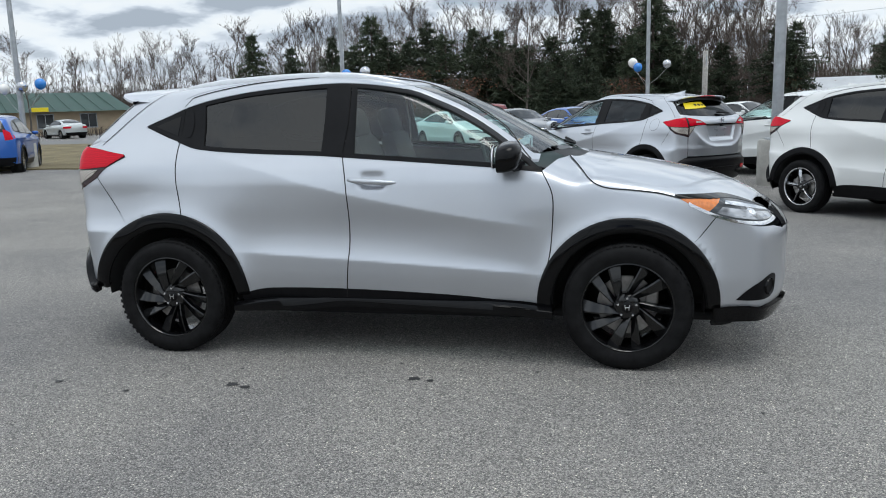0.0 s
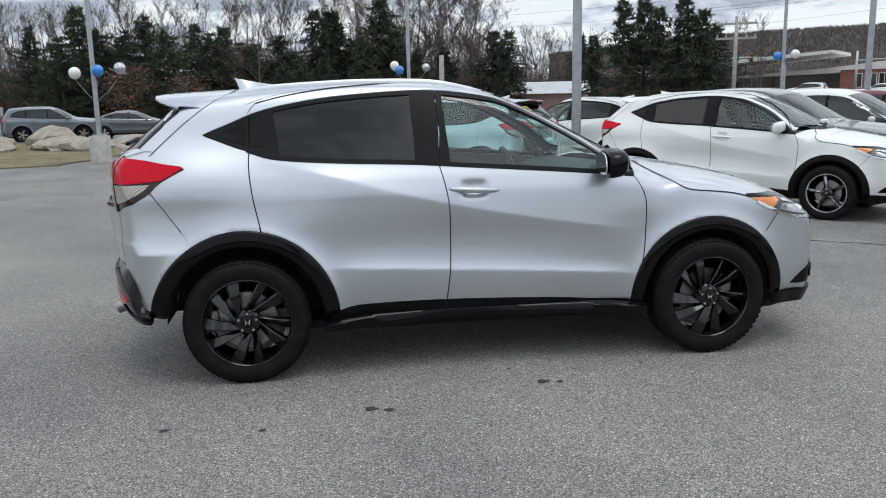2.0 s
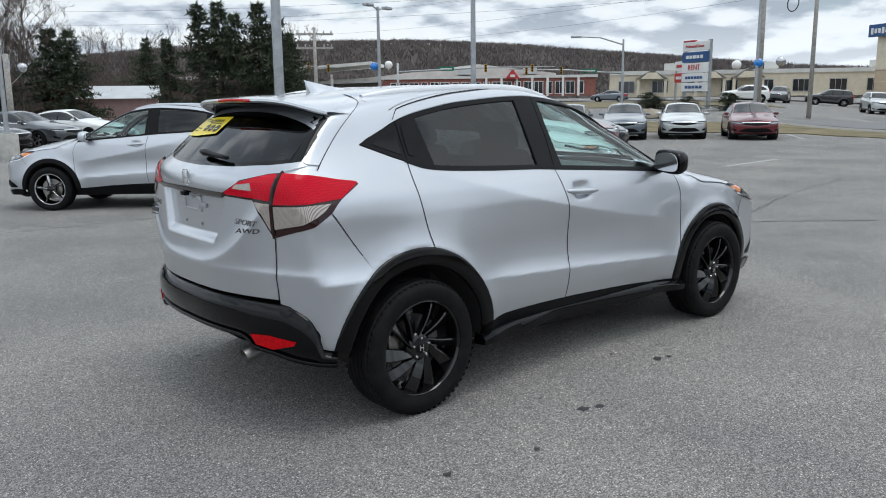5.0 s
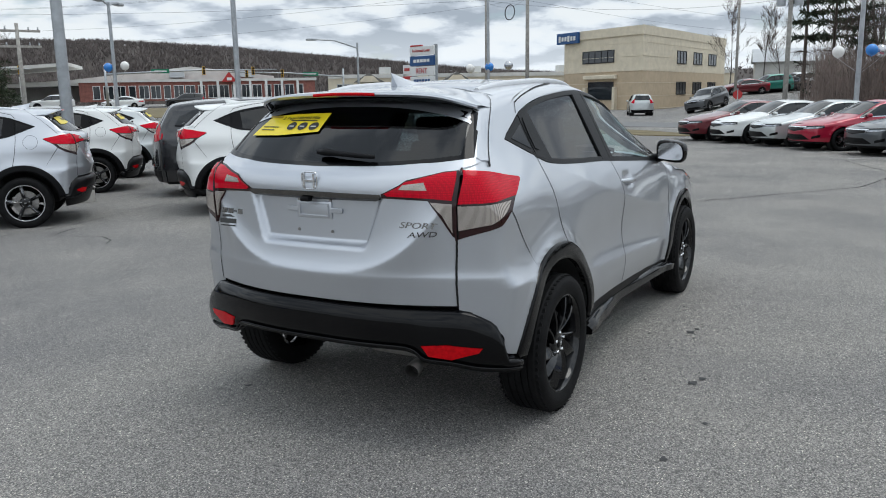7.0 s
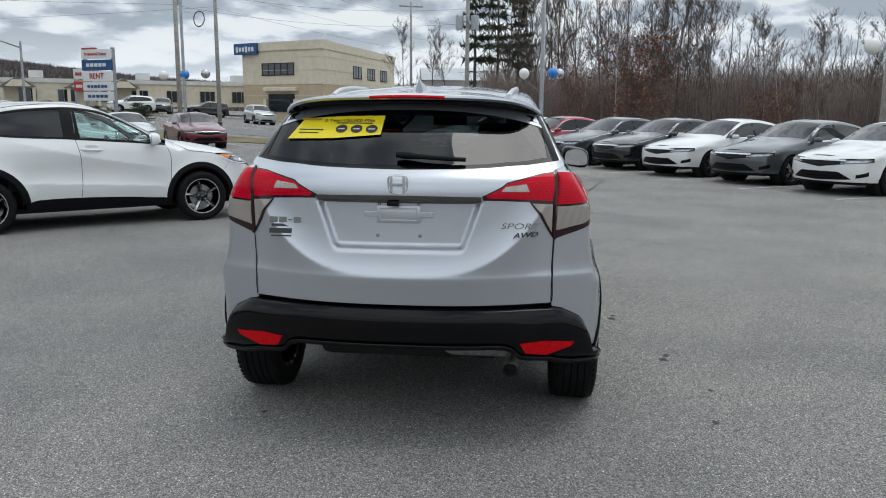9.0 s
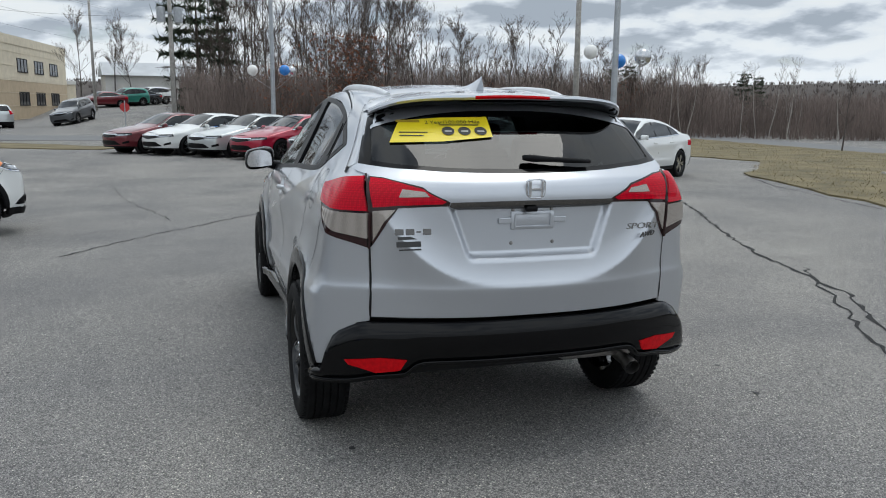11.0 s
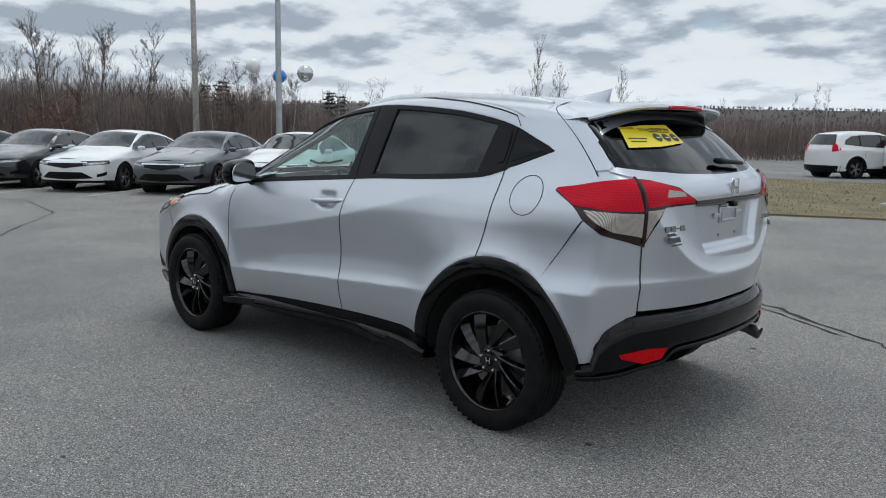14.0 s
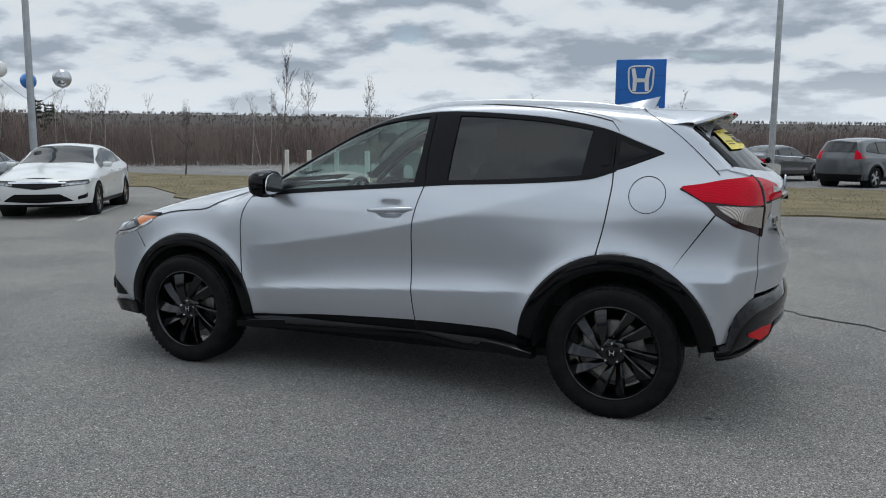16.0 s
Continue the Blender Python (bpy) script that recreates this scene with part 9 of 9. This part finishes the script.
# the wood behind the north rows: bare trees, soft pines and spruces
for az, d, h, wide in ((129.3, 71, 8.8, 1.15), (126.2, 95, 8.2, 1.1), (123.6, 95, 10.5, 1.1), (122, 92, 9.2, 1.0), (120.4, 95, 10.1, 1.1), (118.2, 90, 9.6, 1.0), (116.1, 93, 11.4, 1.2), (114.3, 88, 10.0, 1.0), (112.4, 90, 10.4, 1.1), (110.5, 91, 11.5, 1.1), (108.6, 88, 10.8, 1.0),
                       (106.5, 86, 11.5, 1.0), (104.0, 84, 12.0, 1.1), (101.4, 85, 13.2, 1.1), (99.6, 80, 12.0, 1.0), (98.0, 84, 12.8, 1.1), (95.6, 72, 11.4, 1.0), (93.5, 54, 9.0, 1.15), (91.1, 66, 10.8, 1.0), (89.4, 70, 11.8, 1.0), (87.2, 62, 11.2, 1.0), (85.6, 60, 11.4, 1.1), (84.0, 63, 11.6, 1.0), (82.6, 58, 10.8, 1.0),
                       (81.0, 60, 11.4, 1.1), (79.4, 60, 11.0, 1.0), (78.0, 57, 9.8, 1.3), (76.4, 58, 10.2, 1.25), (80.2, 68, 11.6, 1.0), (83.4, 70, 12.0, 1.0), (86.3, 72, 12.2, 1.0), (88.3, 64, 10.2, 1.0), (92.4, 74, 11.6, 1.0), (94.6, 78, 12.0, 1.0), (71.6, 78, 7.2, 1.1), (73.6, 90, 8.8, 1.1), (69.5, 84, 7.6, 1.1), (131.5, 74, 7.4, 1.0), (135, 80, 8.4, 1.1), (139, 84, 8.0, 1.1), (128, 98, 8.0, 1.0), (124.6, 100, 9.6, 1.0)):
    bare_tree(*polar_at(az, d), h * RND.uniform(0.96, 1.05), RND.randrange(6), wide=wide)
for az, d, h, i, wide in ((114.2, 69, 8.3, 0, 1.0), (111.4, 67, 7.0, 0, 1.05), (105.3, 63, 8.8, 2, 1.0), (97.7, 62, 7.6, 2, 0.9), (95.8, 62, 7.6, 0, 1.1), (89.1, 56, 8.0, 2, 1.0), (87.9, 58, 8.4, 0, 1.3), (84.3, 56, 8.7, 2, 1.15), (85.6, 54, 6.2, 0, 1.2), (74.8, 56, 6.3, 2, 1.0), (76.0, 57, 6.6, 0, 1.3),
                          (68.6, 55, 6.0, 1, 1.1), (66.4, 53, 8.1, 1, 1.05), (65.0, 54, 8.4, 1, 1.05), (63.9, 53, 7.5, 1, 1.1), (62.3, 54, 8.2, 0, 1.0), (61.0, 53, 7.1, 0, 1.15), (60.1, 55, 6.0, 2, 1.0)):
    conifer(*polar_at(az, d), h, SPRUCES[i], wide=wide * 1.3)
for az, d, h, i, wide in ((108.3, 65, 7.7, 1, 0.8), (102.4, 62, 7.2, 0, 1.0), (101.0, 61, 8.2, 0, 0.9), (99.6, 58, 7.0, 1, 1.2), (83.2, 57, 6.6, 1, 1.0), (69.9, 66, 6.6, 1, 0.9), (81.6, 55, 5.2, 0, 1.0), (93.4, 60, 6.2, 1, 1.3), (106.6, 60, 6.4, 0, 1.1), (104.0, 60, 7.2, 1, 1.2), (96.6, 59, 6.8, 0, 1.1), (94.6, 58, 6.0, 0, 1.2), (91.6, 60, 6.8, 1, 1.2), (86.4, 60, 6.4, 1, 1.2), (79.6, 58, 5.6, 1, 1.0)):
    conifer(*polar_at(az, d), h, SOFTPINES[i], "soft dark green pine in the wood", wide=wide * 1.25)
for az, d, h in ((91.3, 46, 4.0), (89.9, 46, 3.9), (88.4, 47, 4.3)):
    conifer(*polar_at(az, d), h, SOFTPINES[0], "broad low olive green cedar before the wood", wide=1.35)


def dead_leaves(t, seed, count=700):
    rnd = random.Random(seed)
    slips = []
    for k in range(count):
        c = Vector((rnd.gauss(0, 1.7), rnd.gauss(0, 1.7), rnd.uniform(2.0, 9.5)))
        u = Vector((rnd.uniform(-1, 1), rnd.uniform(-1, 1), rnd.uniform(-1, 1))) * 0.26
        slips.append((tuple(c), tuple(c + u), 0.2))
    o = new("dead_leaves", fast_mesh("dead_leaves", *blades(slips, seed), RUSSET))
    o.parent = t


for az, d, h in ((86, 52, 3.2), (98.0, 52, 3.6), (102.6, 56, 4.4), (75, 56, 3.0)):
    dead_leaves(bare_tree(*polar_at(az, d), h, 3, "low tree holding dead russet leaves", wide=1.4), int(az))
for x, y, h, wide in ((42.6, -7.2, 6.2, 1.15), (40.8, -13.8, 2.8, 1.5)):
    dead_leaves(bare_tree(x, y, h, 3, "tree holding dead russet leaves before the wood", wide=wide), int(50 + y), 1100)


def woods(name, label, spots, meshes, mats, seed):
    """Many trees far off, joined into one mesh."""
    rnd = random.Random(seed)
    Vs, Fs, ids, k = [], [], [], 0
    for x, y, h, z in spots:
        a = rnd.uniform(0, 6.283)
        ca, sa, s = math.cos(a), math.sin(a), h / 10
        for j, (V, F) in enumerate(meshes[rnd.randrange(len(meshes))]):
            Vs.append(np.stack([(V[:, 0] * ca - V[:, 1] * sa) * s + x, (V[:, 0] * sa + V[:, 1] * ca) * s + y, V[:, 2] * s + z], -1))
            Fs.append(F + k)
            ids += [j] * len(F)
            k += len(V)
    me = fast_mesh(name, np.concatenate(Vs), np.concatenate(Fs), mats[0])
    for m in mats[1:]:
        me.materials.append(m)
    me.polygons.foreach_set("material_index", np.array(ids, dtype=np.int32))
    return tagged(new(name, me), label, "woods", kind="stuff")


thin = []
for i in range(5):
    limbs, slips = grow(random.Random(70 + i), 10.0, 0.22, 0.25, 12, 2, 3, 3, 0.95, 0.022)
    lv, lf = limb_mesh(limbs, 3)
    lf = np.concatenate([lf[:, [0, 1, 2]], lf[:, [0, 2, 3]]])
    thin.append(((lv, lf), blades(slips, 30 + i)))
rw = random.Random(5)
# the brown wood east and south-east of the lot
spots = []
for k in range(200):
    az = rw.uniform(-64, 1.5)
    d = rw.uniform(54, 92)
    x, y = polar_at(az, d, -4.5, 0.5)
    h = (rw.uniform(8.0, 12.0) if az > -15 else (rw.uniform(5.5, 8.0) if az > -22 else (rw.uniform(4.2, 6.0) if az > -34 else rw.uniform(2.3, 3.2)))) * d / 62
    spots.append((x, y, h, gz(x, y) - 0.4))
woods("brown_woods", "dense brown leafless woods beyond the lot", spots, thin, (BARK, TWIG), 1)
spots = []
for k in range(95):
    az = rw.uniform(-125, -60)
    d = rw.uniform(54, 90)
    x, y = polar_at(az, d, -4.5, 0.5)
    spots.append((x, y, rw.uniform(1.9, 2.9) * d / 60, gz(x, y) - 0.4))
woods("south_woods", "low brown leafless woods beyond the road", spots, thin, (BROWNBARK, TWIG), 2)
spots = []
for k in range(330):
    az = rw.uniform(58, 148) if k % 3 else rw.uniform(74, 146)
    d = rw.uniform(78, 120)
    x, y = polar_at(az, d)
    spots.append((x, y, (rw.uniform(9, 13) if 78 < az < 112 else rw.uniform(6.5, 9.5)) * d / 95, gz(x, y) - 0.3))
woods("north_woods", "grey leafless woods behind the lot", spots, thin, (BARK, TWIG), 3)


def thicket(name, label, az0, az1, d0, d1, tall, count, seed, cx=-4.5, cy=0.5, mat=None):
    """Upright leafless stems that close the foot of a wood."""
    rnd = random.Random(seed)
    segs = []
    for k in range(count):
        az, d = rnd.uniform(az0, az1), rnd.uniform(d0, d1)
        x, y = polar_at(az, d, cx, cy)
        h = float(tall(az)) * (0.5 + 0.5 * rnd.random() ** 0.7) * (0.75 + 0.25 * d / d0)
        p = Vector((x, y, gz(x, y) - 0.2))
        w = 0.055 * d / 60
        for j in range(2):
            q = p + Vector((rnd.uniform(-0.10, 0.10), rnd.uniform(-0.10, 0.10), rnd.uniform(0.42, 0.54))) * h
            segs.append((tuple(p), tuple(q + (q - p) * 0.5), w))
            for _ in range(6):
                c = p.lerp(q, rnd.random())
                segs.append((tuple(c), tuple(c + Vector((rnd.uniform(-0.5, 0.5), rnd.uniform(-0.5, 0.5), rnd.uniform(0.15, 0.9))) * h * 0.36), w * 0.5))
            p = q
    return tagged(new(name, fast_mesh(name, *blades(segs, seed), mat or SCRUB)), label, "brush", kind="stuff")


thicket("east_brush", "tangled brown brush at the edge of the woods", -66, 2.0, 49, 76, curve((-66, 2.5), (-38, 2.7), (-30, 4.0), (-18, 4.4), (5, 4.2)), 12000, 21)
thicket("west_brush", "grey brush behind the green-roofed store", 117, 148, 98, 120, curve((117, 5.0), (148, 4.6)), 3500, 24, -2, -1, BROWNBARK)
thicket("south_brush", "tangled brown brush beyond the road", -125, -62, 49, 78, curve((-125, 2.3), (-62, 2.5)), 8000, 22, mat=DARKSCRUB)
thicket("north_brush", "tangled brown brush at the foot of the trees", 60, 145, 66, 96, curve((60, 3.2), (72, 3.6), (80, 5.8), (100, 6.0), (108, 5.4), (117, 4.2), (119.5, 1.0), (145, 0.6)), 11000, 23, -2, -1, BROWNBARK)
# pale birches along the edge of the brown wood
for k in range(48):
    az = RND.uniform(-84, -3)
    x, y = polar_at(az, RND.uniform(47, 54), -4.5, 0.5)
    bare_tree(x, y, RND.uniform(3.0, 4.6) if az < -24 else RND.uniform(5, 7), 0, "slender pale birch at the wood's edge", BIRCHES, None, 1.1)
limbs, slips = grow(random.Random(91), 10.0, 0.26, 0.32, 13, 3, 3, 2, 1.1)
SPARSE = (fast_mesh("trunk", *limb_mesh(limbs, 4), BARK), fast_mesh("crown", *blades(slips, 44), TWIG))
# single trees that stand above the skyline
for az, d, h, i, wide in ((-49.2, 35, 5.6, 4, 0.7), (-51.5, 36, 4.6, 1, 0.8), (-56.0, 36, 4.4, 5, 0.7), (-42.6, 36, 3.2, 2, 0.9), (-30.5, 52, 5.4, 3, 1.2), (-27.5, 50, 5.6, 1, 1.1), (-34, 54, 4.8, 0, 1.0), (-20.5, 46, 6.4, 0, 1.0), (-23.5, 48, 6.8, 2, 1.0), (8.0, 91, 9.2, 0, 0.9), (5.9, 91, 9.1, 2, 0.9), (4.8, 91, 8.2, 4, 0.9), (-8.5, 50, 9.0, 3, 1.0),
                          (-11.5, 48, 8.4, 0, 1.0), (-14.0, 52, 8.6, 1, 1.0), (-17.0, 50, 7.2, 5, 1.0), (-5.0, 54, 10, 1, 1.0), (-2.5, 56, 10, 4, 1.0), (-6.5, 52, 9.6, 2, 1.0), (-3.8, 60, 11, 0, 1.0), (-9.9, 56, 10, 4, 1.0), (-12.8, 58, 9.6, 2, 1.0)):
    bare_tree(*polar_at(az, d, -4.5, 0.5), h, i, "leafless tree at the wood's edge", SPARSE if az < -40 else None, None, wide)
for az, d, h in ((-8.6, 49, 5.6), (-4.5, 49, 4.4), (-29, 50, 3.6), (-19, 49, 3.4)):
    dead_leaves(bare_tree(*polar_at(az, d, -4.5, 0.5), h, 0, "young tree holding dead russet leaves", None, None, 0.9), int(d + h * 10), 420)
for az, d, h in ((2.5, 57, 10.4), (0.9, 58, 10.6), (-0.5, 59, 10.0)):
    conifer(*polar_at(az, d, -4.5, 0.5), h, RAGGED[0], "tall ragged pine above the row", None, 1.05)
for az, d, h in ((-36.5, 60, 4.4), (-37.4, 62, 4.2), (-29.0, 56, 4.8), (-27.8, 58, 4.6)):
    conifer(*polar_at(az, d, -4.5, 0.5), h, RAGGED[0], "ragged pine rising from the brown woods", None, 1.3)


# evergreen shrubs round the directory sign
for x, y, h in ((43.0, 29.4, 1.1), (42.0, 28.0, 0.9), (41.6, 25.4, 0.9), (42.4, 23.0, 1.1)):
    conifer(x, y, h, SOFTPINES[1], "rounded evergreen shrub by the directory sign", None, 4.2)


# ---- far hills ----
def hill(name, label, az0, az1, d0, d1, base, crest, seed):
    """A wooded ridge between two headings, its crest height given by heading."""
    rnd = random.Random(seed)
    A, D = np.meshgrid(np.linspace(az0, az1, 160), np.linspace(0, 1, 14), indexing="ij")
    R = d0 + (d1 - d0) * D
    C = crest(A)
    rough = np.vectorize(lambda a, d: noise.noise(Vector((a * 0.9, d * 5, seed))) + 0.6 * noise.noise(Vector((a * 5, d * 12, seed + 3))))(A, D)
    Z = base + (C - base) * np.sin(D * math.pi / 2) ** 0.8 + rough * 0.03 * C
    X, Y = np.cos(np.radians(A)) * R, np.sin(np.radians(A)) * R
    r, c = A.shape
    faces = np.array([(i * c + j, (i + 1) * c + j, (i + 1) * c + j + 1, i * c + j + 1) for i in range(r - 1) for j in range(c - 1)])
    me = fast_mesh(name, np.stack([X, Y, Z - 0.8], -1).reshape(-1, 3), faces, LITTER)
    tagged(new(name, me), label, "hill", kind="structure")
    segs = []
    s = d0 / 260
    for k in range(13000 if d0 < 300 else 6000):
        i, t = rnd.uniform(az0, az1), rnd.uniform(0.0, 1.0)
        d = d0 + (d1 - d0) * t
        z = base + (float(crest(np.array(i))) - base) * math.sin(t * math.pi / 2) ** 0.8 - 0.5
        x, y = d * math.cos(radians(i)), d * math.sin(radians(i))
        h = rnd.uniform(2.2, 3.6) * s * (0.8 if d0 < 300 else 0.5)
        for _ in range(7):
            w = h * 0.45
            segs.append(((x, y, z), (x + rnd.uniform(-w, w), y + rnd.uniform(-w, w), z + h * rnd.uniform(0.6, 1.0)), 0.34 * s))
    tagged(new(name + "_trees", fast_mesh(name + "_trees", *blades(segs, seed), HILL)), "bare treetops on a distant ridge", "woods", kind="stuff")


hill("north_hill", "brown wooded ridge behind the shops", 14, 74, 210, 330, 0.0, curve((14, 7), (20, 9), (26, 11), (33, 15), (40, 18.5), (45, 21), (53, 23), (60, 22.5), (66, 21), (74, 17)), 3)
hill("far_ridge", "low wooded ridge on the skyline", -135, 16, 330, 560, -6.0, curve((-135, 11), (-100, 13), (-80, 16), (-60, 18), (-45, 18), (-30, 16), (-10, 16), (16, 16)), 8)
